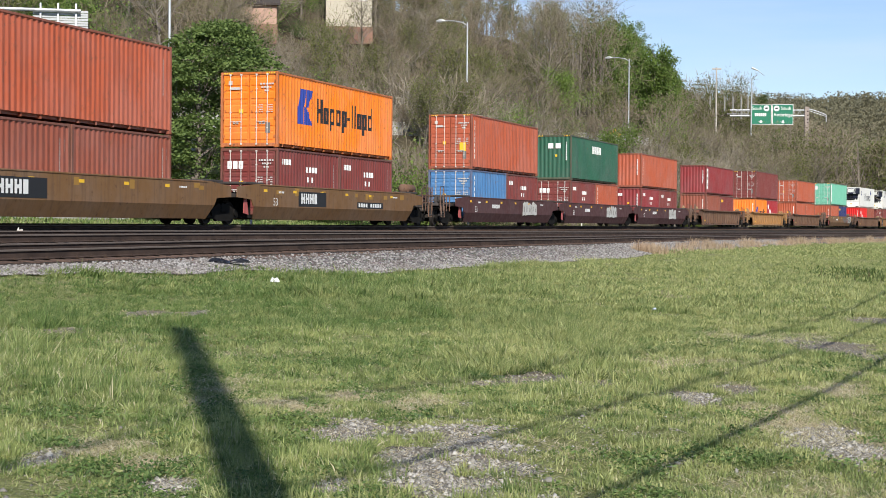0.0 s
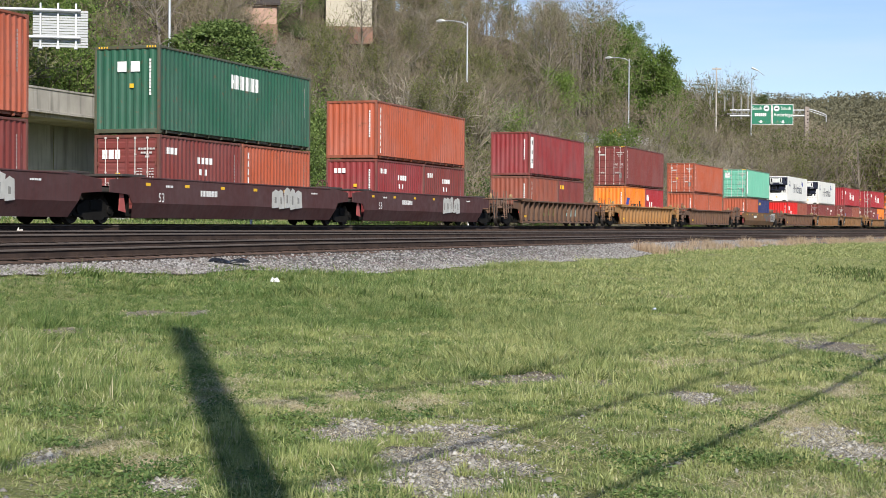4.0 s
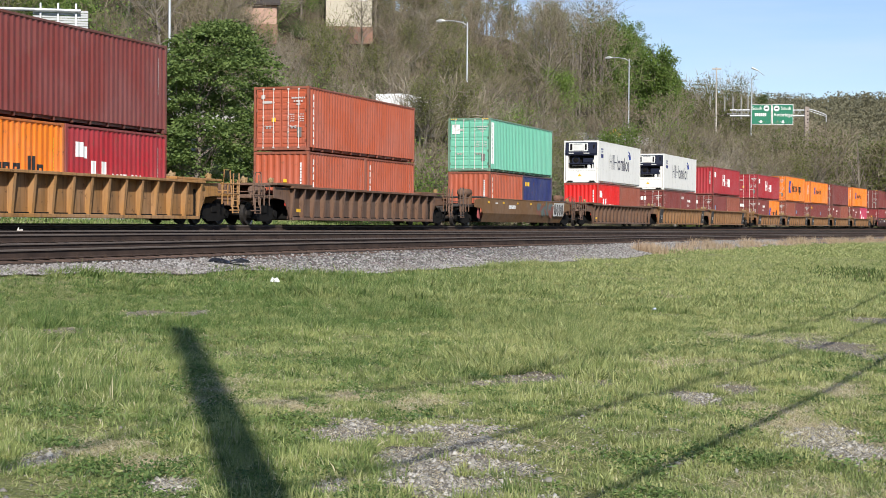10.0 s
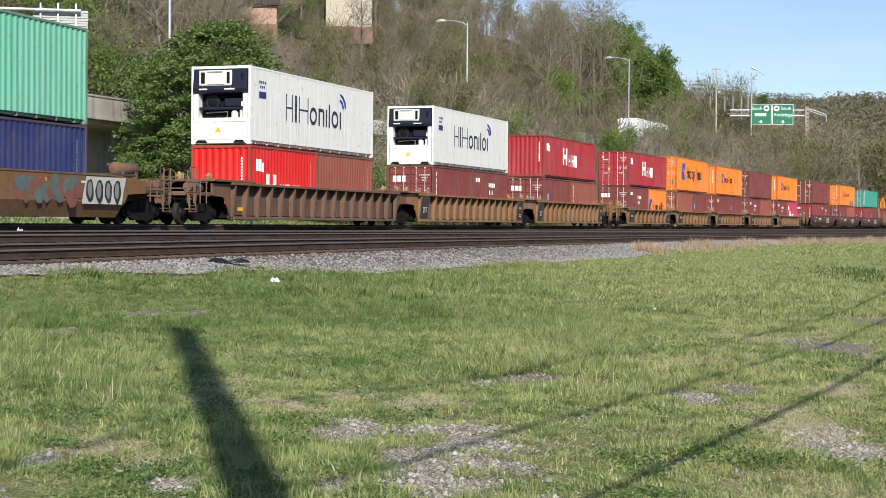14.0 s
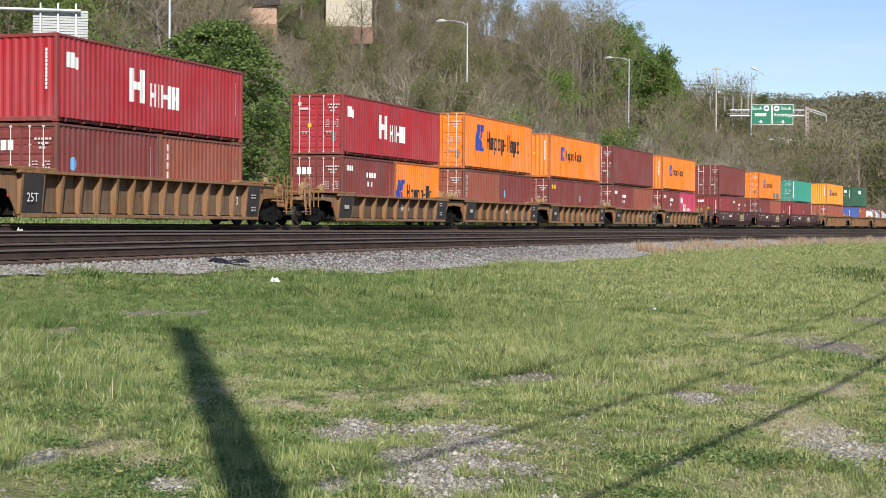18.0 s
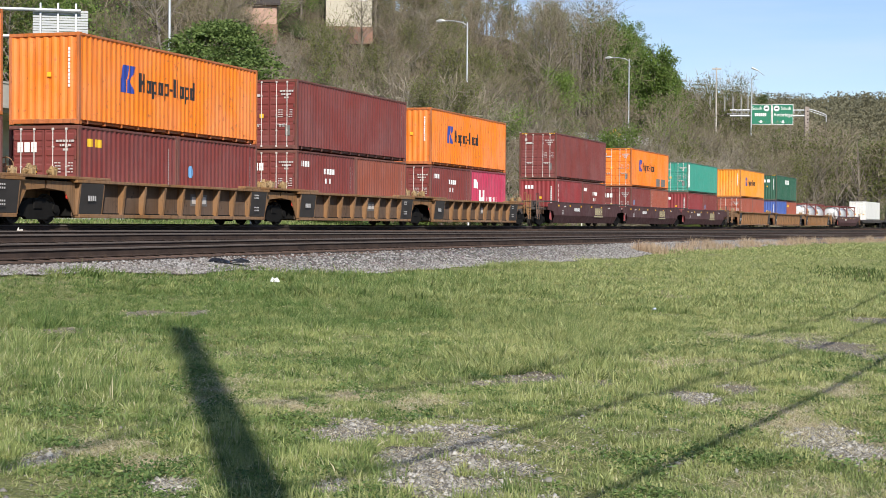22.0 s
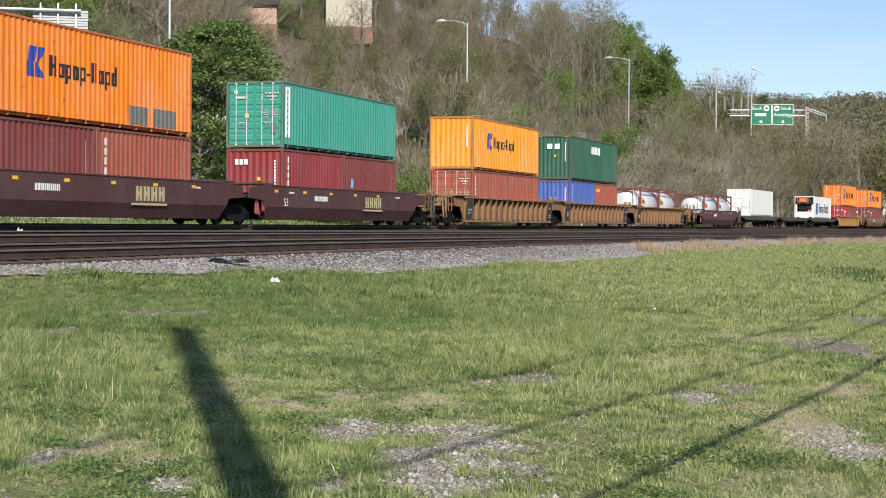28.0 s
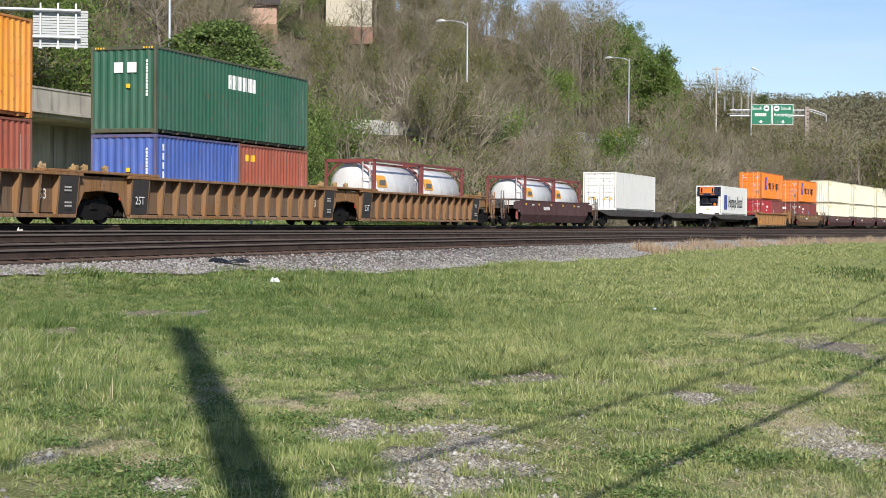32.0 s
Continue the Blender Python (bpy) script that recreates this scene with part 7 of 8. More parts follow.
def grass():
    rng = np.random.default_rng(3)
    turf = grass_mat("meadow_grass", (0.115, 0.18, 0.046), (0.365, 0.43, 0.16), (0.62, 0.56, 0.36), 0.1, ((0.058, 0.112, 0.025), (0.18, 0.26, 0.075)))
    for name, y0, y1, count, tall, wide in (("near_grass", 8.0, 14.5, 215000, 0.04, 0.0048), ("middle_grass", 14.5, 27, 260000, 0.05, 0.008), ("far_grass", 27, 76, 200000, 0.065, 0.015), ("distant_grass", 76, 150, 30000, 0.08, 0.05)):
        xs, ys, zs, hs, ws = [], [], [], [], []
        tries = 0
        while len(xs) < count and tries < count * 2:
            tries += 1
            # tufts of blades
            f = rng.uniform()
            y = math.sqrt(y0 * y0 + f * (y1 * y1 - y0 * y0)) if y1 < 60 else y0 + f ** 1.4 * (y1 - y0)
            x = rng.uniform(-0.315, 0.315) * (y + 0.4)
            s, off = to_line(x, y)
            if off < ballast_edge(s) - 0.15:
                continue
            b = gravel_at(x, y) if y < 40 else 0.0
            dry = straw_at(x, y) if y < 40 else 0.2
            b *= 1 - 0.7 * ease(noise.noise((x / 0.22, y / 0.3, 5.0)), 0.28, 0.5)
            if rng.uniform() < b * 0.97 or rng.uniform() < 0.42 * dry or rng.uniform() > thick(x, y):
                continue
            g = lush(x, y)
            z = land_z(s, off)
            # a tuft: blades that spread from one crown, some tufts far bolder than the rest
            bold = rng.uniform() ** 3
            n = 6 + int(7 * g + 12 * bold)
            r = (0.022 if y < 15 else 0.034 if y < 27 else 0.09 if y < 76 else 0.3) * (0.7 + bold)
            h = tall * (0.5 + 0.4 * thick(x, y) + 1.6 * g + 0.9 * bold) * rng.uniform(0.7, 1.3) * (1 - 0.5 * b) * (1 - 0.4 * dry)
            if rng.uniform() < 0.02 + 0.05 * g:
                h *= 1.7
            for _ in range(n):
                dx, dy = rng.normal(0, r), rng.normal(0, r)
                xs.append(x + dx)
                ys.append(y + dy)
                zs.append(z - 0.008)
                hs.append(h * rng.uniform(0.5, 1.2))
                ws.append(math.atan2(dy, dx) + rng.normal(0, 0.6))
        xs, ys, zs, hs, ws = (np.array(q) for q in (xs, ys, zs, hs, ws))
        w = wide * rng.uniform(0.6, 1.3, len(xs))
        v, t = blades(rng, xs, ys, zs, hs, w, 1.5, ws) if y0 < 10 else spikes(rng, xs, ys, zs, hs, w, 0.9, ws)
        tagged(new(name, fast_mesh(name, v, t, None, (turf,))), "rough green spring grass with yellowed blades among it", "grass", kind="stuff")
    # broad-leaved weeds and clover in low rosettes among the turf
    at = []
    while len(at) < 44000:
        y = 8 + 20 * rng.uniform() ** 1.5
        x = rng.uniform(-0.31, 0.31) * y
        if noise.noise((x / 0.5, y / 0.7, 12.0)) + 0.5 * noise.noise((x / 1.9, y / 2.4, 2.0)) < 0.12 + 0.12 * ease(x, -1, 3) or gravel_at(x, y) > 0.6:
            continue
        s, off = to_line(x, y)
        if off < ballast_edge(s) + 0.2:
            continue
        z = land_z(s, off)
        at += [(x + rng.normal(0, 0.05), y + rng.normal(0, 0.06), z + rng.uniform(0.005, 0.045)) for _ in range(8)]
    v, t = leaf_cards(rng, np.array(at), 0.016, 0.0)
    clover = grass_mat("clover_leaves", (0.05, 0.105, 0.028), (0.165, 0.25, 0.075), (0.35, 0.36, 0.15), 0.08)
    tagged(new("clover", fast_mesh("clover", v, t, None, (clover,))), "low patches of darker clover and weeds in the grass", "clover", kind="stuff")
    # dead stalks lying on the dry and the bare ground
    xs, ys, zs = [], [], []
    while len(xs) < 46000:
        y = rng.uniform(8, 15) if rng.uniform() < 0.65 else rng.uniform(15, 30)
        x = rng.uniform(-0.31, 0.31) * y
        if rng.uniform() > 0.05 + 0.1 * gravel_at(x, y) + 0.9 * straw_at(x, y) * (1 - 0.7 * gravel_at(x, y)):
            continue
        s, off = to_line(x, y)
        if off < ballast_edge(s) + 0.3:
            continue
        xs.append(x), ys.append(y), zs.append(land_z(s, off) + 0.002)
    n = len(xs)
    v, t = spikes(rng, np.array(xs), np.array(ys), np.array(zs), rng.uniform(0.01, 0.035, n), np.where(np.array(ys) < 15, 0.003, 0.006), 3.2)
    v[2::3, :2] += (v[2::3, :2] - v[0::3, :2]) * rng.uniform(0.4, 1.8, (n, 1))
    thatch = grass_mat("dead_thatch", (0.36, 0.315, 0.17), (0.68, 0.61, 0.40), (0.74, 0.69, 0.52), 0.2)
    tagged(new("dead_stalks", fast_mesh("dead_stalks", v, t, None, (thatch,))), "dead straw stalks lying on bare ground", "straw", kind="stuff")
    # dark weeds on the far right of the field, coloured as a ditch's shadow line
    xs, ys, zs, hs = [], [], [], []
    for _ in range(190):
        u = rng.uniform()
        x, y = 14.6 - 2.9 * u + rng.normal(0, 0.7), 56 - 13 * u + rng.normal(0, 1.0)
        s, off = to_line(x, y)
        for _ in range(7):
            xs.append(x + rng.normal(0, 0.08)), ys.append(y + rng.normal(0, 0.08)), zs.append(land_z(s, off)), hs.append(rng.uniform(0.05, 0.2))
    v, t = blades(rng, np.array(xs), np.array(ys), np.array(zs), np.array(hs), np.full(len(xs), 0.02), 1.2)
    weed = grass_mat("ditch_shadow_weeds", (0.05, 0.09, 0.02), (0.11, 0.16, 0.045), (0.12, 0.1, 0.05), 0.1)
    tagged(new("weeds", fast_mesh("weeds", v, t, None, (weed,))), "dark green weeds standing in for a ditch's shadow line", "weeds", kind="stuff")
    # grass beyond the train
    xs, ys, zs = [], [], []
    for _ in range(26000):
        s, off = rng.uniform(40, 150), -rng.uniform(3.2, 12)
        x, y = along(s, off)
        xs.append(x), ys.append(y), zs.append(land_z(s, off))
    n = len(xs)
    v, t = blades(rng, np.array(xs), np.array(ys), np.array(zs), rng.uniform(0.06, 0.22, n), np.full(n, 0.03), 0.8)
    tagged(new("verge_grass", fast_mesh("verge_grass", v, t, None, (turf,))), "green grass verge behind the railway", "grass", kind="stuff")
    # dry reeds on the shoulder
    straw = grass_mat("dry_straw", (0.34, 0.25, 0.16), (0.52, 0.41, 0.28), (0.3, 0.2, 0.12), 0.15)
    xs, ys, zs, hs = [], [], [], []
    while len(xs) < 8400:
        s = 71 + 190 * rng.uniform() ** 1.25
        off = 11.6 + abs(rng.normal(0, 0.55)) + 0.5 * noise.noise((s / 9, 1, 1))
        d = noise.noise((s / 5.0, off / 1.5, 2.0)) + 0.25
        if rng.uniform() > ease(d, -0.1, 0.5):
            continue
        x, y = along(s, off)
        z = land_z(s, off)
        for _ in range(6):
            xs.append(x + rng.normal(0, 0.12)), ys.append(y + rng.normal(0, 0.12)), zs.append(z), hs.append(rng.uniform(0.25, 0.58) * (0.7 + 0.6 * ease(d, 0.1, 0.6)))
    v, t = blades(rng, np.array(xs), np.array(ys), np.array(zs), np.array(hs), np.full(len(xs), 0.011), 0.55)
    tagged(new("dry_reeds", fast_mesh("dry_reeds", v, t, None, (straw,))), "dry tan reeds along the edge of the stones", "reeds", kind="stuff")


grass()


def stones():
    """Loose stones: jagged little lumps on the shoulder and on the bare patches."""
    rng = np.random.default_rng(11)
    base = np.array([(1, 0, 0), (-1, 0, 0), (0, 1, 0), (0, -1, 0), (0, 0, 1), (0, 0, -0.6)], float)
    tri = np.array([(0, 2, 4), (2, 1, 4), (1, 3, 4), (3, 0, 4), (2, 0, 5), (1, 2, 5), (3, 1, 5), (0, 3, 5)])

    def heap(places, sizes):
        n = len(places)
        v = base[None] * rng.uniform(0.55, 1.3, (n, 6, 3)) + rng.normal(0, 0.16, (n, 6, 3))
        w = rng.uniform(0, 2 * math.pi, n)
        c, s_ = np.cos(w)[:, None], np.sin(w)[:, None]
        v = np.stack([v[..., 0] * c - v[..., 1] * s_, v[..., 0] * s_ + v[..., 1] * c, v[..., 2] * 0.6], 2)
        v = v * np.asarray(sizes)[:, None, None] + np.asarray(places)[:, None]
        return v.reshape(-1, 3), (tri[None] + np.arange(n)[:, None, None] * 6).reshape(-1, 3)

    n = Nodes("loose_stone")
    c = n.mix(n.island(), (0.10, 0.09, 0.078), (0.54, 0.515, 0.465))
    c = n.mix(n.ramp(n.noise(n.coords(), 30, 4), 0.4, 0.7, 0, 0.5), c, (0.2, 0.185, 0.145))
    grey = n.done(c, 0.9, 0, 0.2)
    pl, sz = [], []
    for _ in range(32000):
        f = rng.uniform()
        s = 22 + 100 * f ** 1.3
        e = ballast_edge(s)
        off = 10.1 + (e + 0.1 - 10.1) * rng.uniform() ** 0.55
        x, y = along(s, off)
        k = rng.uniform(0.018, 0.045) * (1 + 0.6 * f)
        pl.append((x, y, land_z(s, off) + 0.04)), sz.append(k)
    v, t = heap(pl, sz)
    n = Nodes("ballast_stone")
    c = n.mix(n.island(), (0.11, 0.10, 0.092), (0.45, 0.43, 0.405))
    c = n.mix(n.ramp(n.noise(n.coords(), 1.1, 4), 0.45, 0.7, 0, 0.4), c, (0.16, 0.115, 0.085))
    crushed = n.done(c, 0.9, 0, 0.2)
    tagged(new("ballast_stones", fast_mesh("ballast_stones", v, t, None, (crushed,))), "loose pale grey ballast stones on the shoulder", "stones", kind="stuff")
    pl, sz = [], []
    while len(pl) < 24000:
        y = rng.uniform(8, 30) if rng.uniform() < 0.35 else rng.uniform(8, 14)
        x = rng.uniform(-0.31, 0.31) * y
        if rng.uniform() > gravel_at(x, y) + 0.03:
            continue
        s, off = to_line(x, y)
        pl.append((x, y, land_z(s, off) - 0.001)), sz.append(min(0.07, abs(rng.normal(0, 0.006)) + 0.004 + (0.03 * rng.uniform() if rng.uniform() < 0.04 else 0)))
    v, t = heap(pl, sz)
    tagged(new("gravel", fast_mesh("gravel", v, t, None, (grey,))), "loose grey gravel on the bare patches", "gravel", kind="stuff")


stones()


# ---------------------------------------------------------------- pole and wires behind the camera
def utility_pole():
    x, y = 0.96, -1.0
    t = thing("utility_pole", "tall weathered wooden utility pole in the grass", "utility pole", "", pose(x, y, 0))
    wood = bark("weathered_pole_wood", (0.20, 0.15, 0.11))
    part("pole", Mesh().tube([(0, 0, -0.3), (0, 0, 7), (0, 0, 14.1)], [0.20, 0.185, 0.17], 16), wood, t)
    part("pole_cap", Mesh().tube([(0, 0, 14.08), (0, 0, 14.2)], [0.2, 0.19], 12), galvanised, t)
    part("splice_case", Mesh().tube([(0.25, -0.3, 6.1), (0.25, 0.3, 6.12)], 0.09, 10), black_iron, t)
    w = radians(24.8)
    d = Vector((math.sin(w), math.cos(w), 0))
    for h, fall, rise, r in ((4.95, 0.075, 0.0045, 0.028), (6.6, 0.1, 0.004, 0.027), (9.1, 0.21, 0.0062, 0.03)):
        q = []
        for k in range(-18, 19):
            u = k * 1.9
            q.append((x + d.x * u, y + d.y * u, h - fall * abs(u) + rise * u * u))
        c = part("overhead_cable", Mesh().tube(q, r, 8), black_iron)
        tagged(c, "black overhead cable strung from the pole", "cable", "cables on the pole")


utility_pole()


# ---------------------------------------------------------------- signs and houses beyond the railway
def sign_back():
    """Overhead sign seen from behind, on two arms that reach in over the highway."""
    s = 84.0
    depth = 100.0
    t = thing("overhead_sign", "back of an aluminium highway sign on two galvanised arms", "road sign", "", pose(-25.0, depth, 0, 0, 0, 8))
    alu = plain("aluminium_sheet", (0.42, 0.43, 0.43), 0.5, 0.3, 0.15, 2.0)
    x0, x1, z0, z1 = -1.42, 2.05, 12.65, 15.05
    n = 14
    for i in range(n):
        a, b = z0 + (z1 - z0) * i / n, z0 + (z1 - z0) * (i + 1) / n
        part("panel", Mesh().box(x0, x1, -0.03, 0.03, a + 0.014, b - 0.014, 0.012), alu, t)
    for k in (-0.92, 0.18, 1.3):
        part("upright", Mesh().box(k - 0.06, k + 0.06, -0.22, -0.06, z0 - 0.05, z1 + 0.42, 0.01), galvanised, t)
        part("clamp", Mesh().box(k - 0.12, k + 0.12, -0.26, -0.02, z0 - 0.12, z0 + 0.02, 0.02), galvanised, t)
    for z in (13.25, 14.98):
        part("arm", Mesh().tube([(1.6, -0.33, z), (-6, -0.33, z + 0.05), (-14, -0.33, z + 0.1)], 0.11, 10), galvanised, t)
    part("post", Mesh().tube([(-14, -0.33, 5.0), (-14, -0.33, 16)], 0.2, 12), galvanised, t)


sign_back()


def green_sign(t, x0, x1, z0, z1, lines, arrow_x):
    green = plain("sign_green", (0.006, 0.16, 0.085), 0.45, 0.0, 0.12)
    p = part("panel", Mesh().box(x0, x1, -0.04, 0.04, z0, z1, 0.02), green, t, "green road sign panel")
    for a, b, c, d in ((x0, x1, z1 - 0.08, z1), (x0, x1, z0, z0 + 0.08), (x0, x0 + 0.08, z0 + 0.08, z1 - 0.08), (x1 - 0.08, x1, z0 + 0.08, z1 - 0.08)):
        part("border", Mesh().box(a, b, -0.056, -0.046, c, d), ink_white, p)
    for word, x, z, size in lines:
        if word == "#":
            for i in range(6):
                part("letter_bar", Mesh().box(x + i * 0.34, x + i * 0.34 + 0.26, -0.056, -0.046, z, z + size * 0.7), ink_white, p)
        elif word == "o":
            part("route_shield", Mesh().tube([(x, -0.056, z), (x, -0.046, z)], size, 12), ink_white, p)
            part("shield_bar", Mesh().box(x - size * 0.55, x + size * 0.55, -0.068, -0.06, z - size * 0.3, z + size * 0.3), ink_black, p)
        else:
            lettering(p, word, x, -0.058, z, size)
    part("arrow", Mesh().prism([(arrow_x, z0 + 0.18), (arrow_x + 0.42, z0 + 0.52), (arrow_x + 0.12, z0 + 0.48), (arrow_x + 0.12, z0 + 0.72), (arrow_x - 0.12, z0 + 0.72), (arrow_x - 0.12, z0 + 0.48), (arrow_x - 0.42, z0 + 0.52)], -0.056, -0.046), ink_white, p)


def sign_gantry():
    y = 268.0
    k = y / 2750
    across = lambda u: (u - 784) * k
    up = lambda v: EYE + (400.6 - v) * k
    t = thing("sign_gantry", "overhead gantry with two green road signs above the highway", "road sign", "", pose(0, y, 0))
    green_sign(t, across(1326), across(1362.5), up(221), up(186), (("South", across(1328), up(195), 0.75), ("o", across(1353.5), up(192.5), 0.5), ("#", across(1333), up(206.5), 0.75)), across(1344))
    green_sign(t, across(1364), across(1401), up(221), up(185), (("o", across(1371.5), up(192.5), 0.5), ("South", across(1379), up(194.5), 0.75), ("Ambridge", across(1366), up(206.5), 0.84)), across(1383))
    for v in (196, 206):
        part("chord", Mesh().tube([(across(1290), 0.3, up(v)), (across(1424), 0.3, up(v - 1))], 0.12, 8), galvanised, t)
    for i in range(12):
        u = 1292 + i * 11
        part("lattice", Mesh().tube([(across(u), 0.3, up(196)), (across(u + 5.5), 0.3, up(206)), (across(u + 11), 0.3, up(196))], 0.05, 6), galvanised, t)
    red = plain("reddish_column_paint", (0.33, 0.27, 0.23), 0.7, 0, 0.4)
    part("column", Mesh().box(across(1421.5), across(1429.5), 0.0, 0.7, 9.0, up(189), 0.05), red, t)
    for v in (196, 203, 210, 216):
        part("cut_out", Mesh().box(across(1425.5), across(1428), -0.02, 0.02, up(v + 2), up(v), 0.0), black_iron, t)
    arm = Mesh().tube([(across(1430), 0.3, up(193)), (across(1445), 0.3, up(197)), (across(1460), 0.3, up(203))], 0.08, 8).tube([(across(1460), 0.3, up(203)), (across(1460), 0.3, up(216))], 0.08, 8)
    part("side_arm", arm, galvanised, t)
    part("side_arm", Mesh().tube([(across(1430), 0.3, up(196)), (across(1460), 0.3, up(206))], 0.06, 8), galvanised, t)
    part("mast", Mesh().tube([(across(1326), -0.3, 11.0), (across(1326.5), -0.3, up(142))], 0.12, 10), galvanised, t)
    # posts of another gantry behind it
    g = thing("sign_gantry", "row of steel gantry posts behind the trees", "road sign", "", pose(0, y + 14, 0))
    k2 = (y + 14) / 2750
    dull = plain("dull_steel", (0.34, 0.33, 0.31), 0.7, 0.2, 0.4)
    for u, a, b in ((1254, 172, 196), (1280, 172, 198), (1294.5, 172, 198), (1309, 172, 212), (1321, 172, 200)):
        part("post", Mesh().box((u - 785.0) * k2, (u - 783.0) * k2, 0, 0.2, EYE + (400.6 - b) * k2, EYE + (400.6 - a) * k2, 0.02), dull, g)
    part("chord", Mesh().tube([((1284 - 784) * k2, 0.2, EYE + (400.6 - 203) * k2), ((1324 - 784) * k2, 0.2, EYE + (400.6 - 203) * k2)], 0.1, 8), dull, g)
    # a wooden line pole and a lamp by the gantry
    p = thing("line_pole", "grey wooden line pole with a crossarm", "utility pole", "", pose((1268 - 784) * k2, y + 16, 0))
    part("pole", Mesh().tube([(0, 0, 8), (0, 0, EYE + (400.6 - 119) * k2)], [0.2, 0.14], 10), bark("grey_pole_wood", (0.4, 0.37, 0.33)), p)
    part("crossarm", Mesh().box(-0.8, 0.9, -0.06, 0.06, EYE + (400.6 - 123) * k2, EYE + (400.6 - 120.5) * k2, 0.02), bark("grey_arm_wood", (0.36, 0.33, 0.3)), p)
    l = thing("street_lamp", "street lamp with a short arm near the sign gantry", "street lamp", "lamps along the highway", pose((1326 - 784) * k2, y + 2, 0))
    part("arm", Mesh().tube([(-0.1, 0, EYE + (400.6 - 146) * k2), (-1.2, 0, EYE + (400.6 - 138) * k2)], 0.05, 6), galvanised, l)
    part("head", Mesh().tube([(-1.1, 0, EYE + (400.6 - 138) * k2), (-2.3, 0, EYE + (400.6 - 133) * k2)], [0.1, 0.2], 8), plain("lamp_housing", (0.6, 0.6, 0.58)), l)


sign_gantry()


def warning_sign():
    x, y = along(187, -20.75)
    t = thing("warning_sign", "yellow diamond road sign on a post by the barrier", "road sign", "", pose(x, y, road_z(187), 0, 0, -10))
    part("post", Mesh().box(-0.05, 0.05, 0, 0.1, -0.4, 1.8), galvanised, t)
    part("panel", Mesh().prism([(0, -0.05), (0.85, 0.8), (0, 1.65), (-0.85, 0.8)], -0.03, 0.0), plain("sign_yellow", (0.72, 0.36, 0.02), 0.5), t)


warning_sign()


def house(x, y, z, w, d, h, turn, wall, roof, foot, label, panes):
    t = thing("house", label, "house", "houses on the hill", pose(x, y, z, 0, 0, turn))
    body = part("wall", Mesh().box(-w / 2, w / 2, -d / 2, d / 2, 0, h), wall, t)
    part("foundation", Mesh().box(-w / 2 - 0.1, w / 2 + 0.1, -d / 2 - 0.1, d / 2 + 0.1, -2.2, 0.0), foot, t)
    for k in (-1, 1):
        part("roof", Mesh().grow([(-w / 2 - 0.4, k * (d / 2 + 0.5), h - 0.2), (w / 2 + 0.4, k * (d / 2 + 0.5), h - 0.2), (w / 2 + 0.4, 0, h + d * 0.35), (-w / 2 - 0.4, 0, h + d * 0.35),
                                  (-w / 2 - 0.4, k * (d / 2 + 0.5), h), (w / 2 + 0.4, k * (d / 2 + 0.5), h), (w / 2 + 0.4, 0, h + d * 0.35 + 0.2), (-w / 2 - 0.4, 0, h + d * 0.35 + 0.2)],
                                 ((0, 1, 2, 3), (7, 6, 5, 4), (0, 4, 5, 1), (1, 5, 6, 2), (3, 2, 6, 7), (0, 3, 7, 4))), roof, t)
    for e in (-1, 1):
        part("gable", Mesh().grow([(e * w / 2, -d / 2, h), (e * w / 2, d / 2, h), (e * w / 2, 0, h + d * 0.35), (e * (w / 2 - 0.2), -d / 2, h), (e * (w / 2 - 0.2), d / 2, h), (e * (w / 2 - 0.2), 0, h + d * 0.35)],
                                  ((0, 1, 2), (5, 4, 3), (0, 3, 4, 1), (1, 4, 5, 2), (2, 5, 3, 0))), wall, t)
    glass = plain("dark_window_glass", (0.03, 0.035, 0.04), 0.1, 0, 0.1)
    trim = plain("white_trim", (0.75, 0.74, 0.7), 0.6)
    for wx, wz in panes:
        fr = part("window", Mesh().box(wx - 0.5, wx + 0.5, -d / 2 - 0.06, -d / 2 + 0.02, wz, wz + 1.5, 0.02), trim, t)
        part("pane", Mesh().box(wx - 0.4, wx + 0.4, -d / 2 - 0.08, -d / 2 - 0.065, wz + 0.1, wz + 1.4), glass, fr)
    part("chimney", Mesh().box(w * 0.2, w * 0.2 + 0.6, -0.3, 0.3, h + d * 0.2, h + d * 0.35 + 1.2), foot, t)


def hill_pole():
    x, y = -24.2, 173.0
    p = thing("line_pole", "pale weathered pole beside the brick house", "utility pole", "", pose(x, y, land_z(*to_line(x, y)) - 0.3))
    part("pole", Mesh().tube([(0, 0, 0), (0, 0, 5.0), (0, 0, 9.0)], [0.15, 0.13, 0.11], 10), bark("bleached_pole_wood", (0.62, 0.59, 0.53)), p)
    part("crossarm", Mesh().box(-0.9, 0.9, -0.06, 0.06, 8.3, 8.42, 0.02), bark("bleached_arm_wood", (0.5, 0.47, 0.42)), p)


hill_pole()
brickwork = plain("reddish_brick", (0.29, 0.165, 0.12), 0.85, 0, 0.5, 1.5)
house(-12.9, 206.7, 27.1, 6.0, 7.5, 5.6, 6, plain("cream_siding", (0.52, 0.47, 0.37), 0.8, 0, 0.3), plain("grey_shingles", (0.10, 0.095, 0.09), 0.9), brickwork,
      "cream house with a brick foundation among bare trees", ((-1.6, 3.4), (1.8, 3.4)))
house(-22.1, 178.5, 23.9, 5.4, 6.0, 2.3, 8, plain("salmon_brick", (0.48, 0.31, 0.235), 0.85, 0, 0.35, 1.2), plain("dark_shingles", (0.06, 0.05, 0.045), 0.9), brickwork,
      "salmon brick house with a dark roof on the hillside", ())


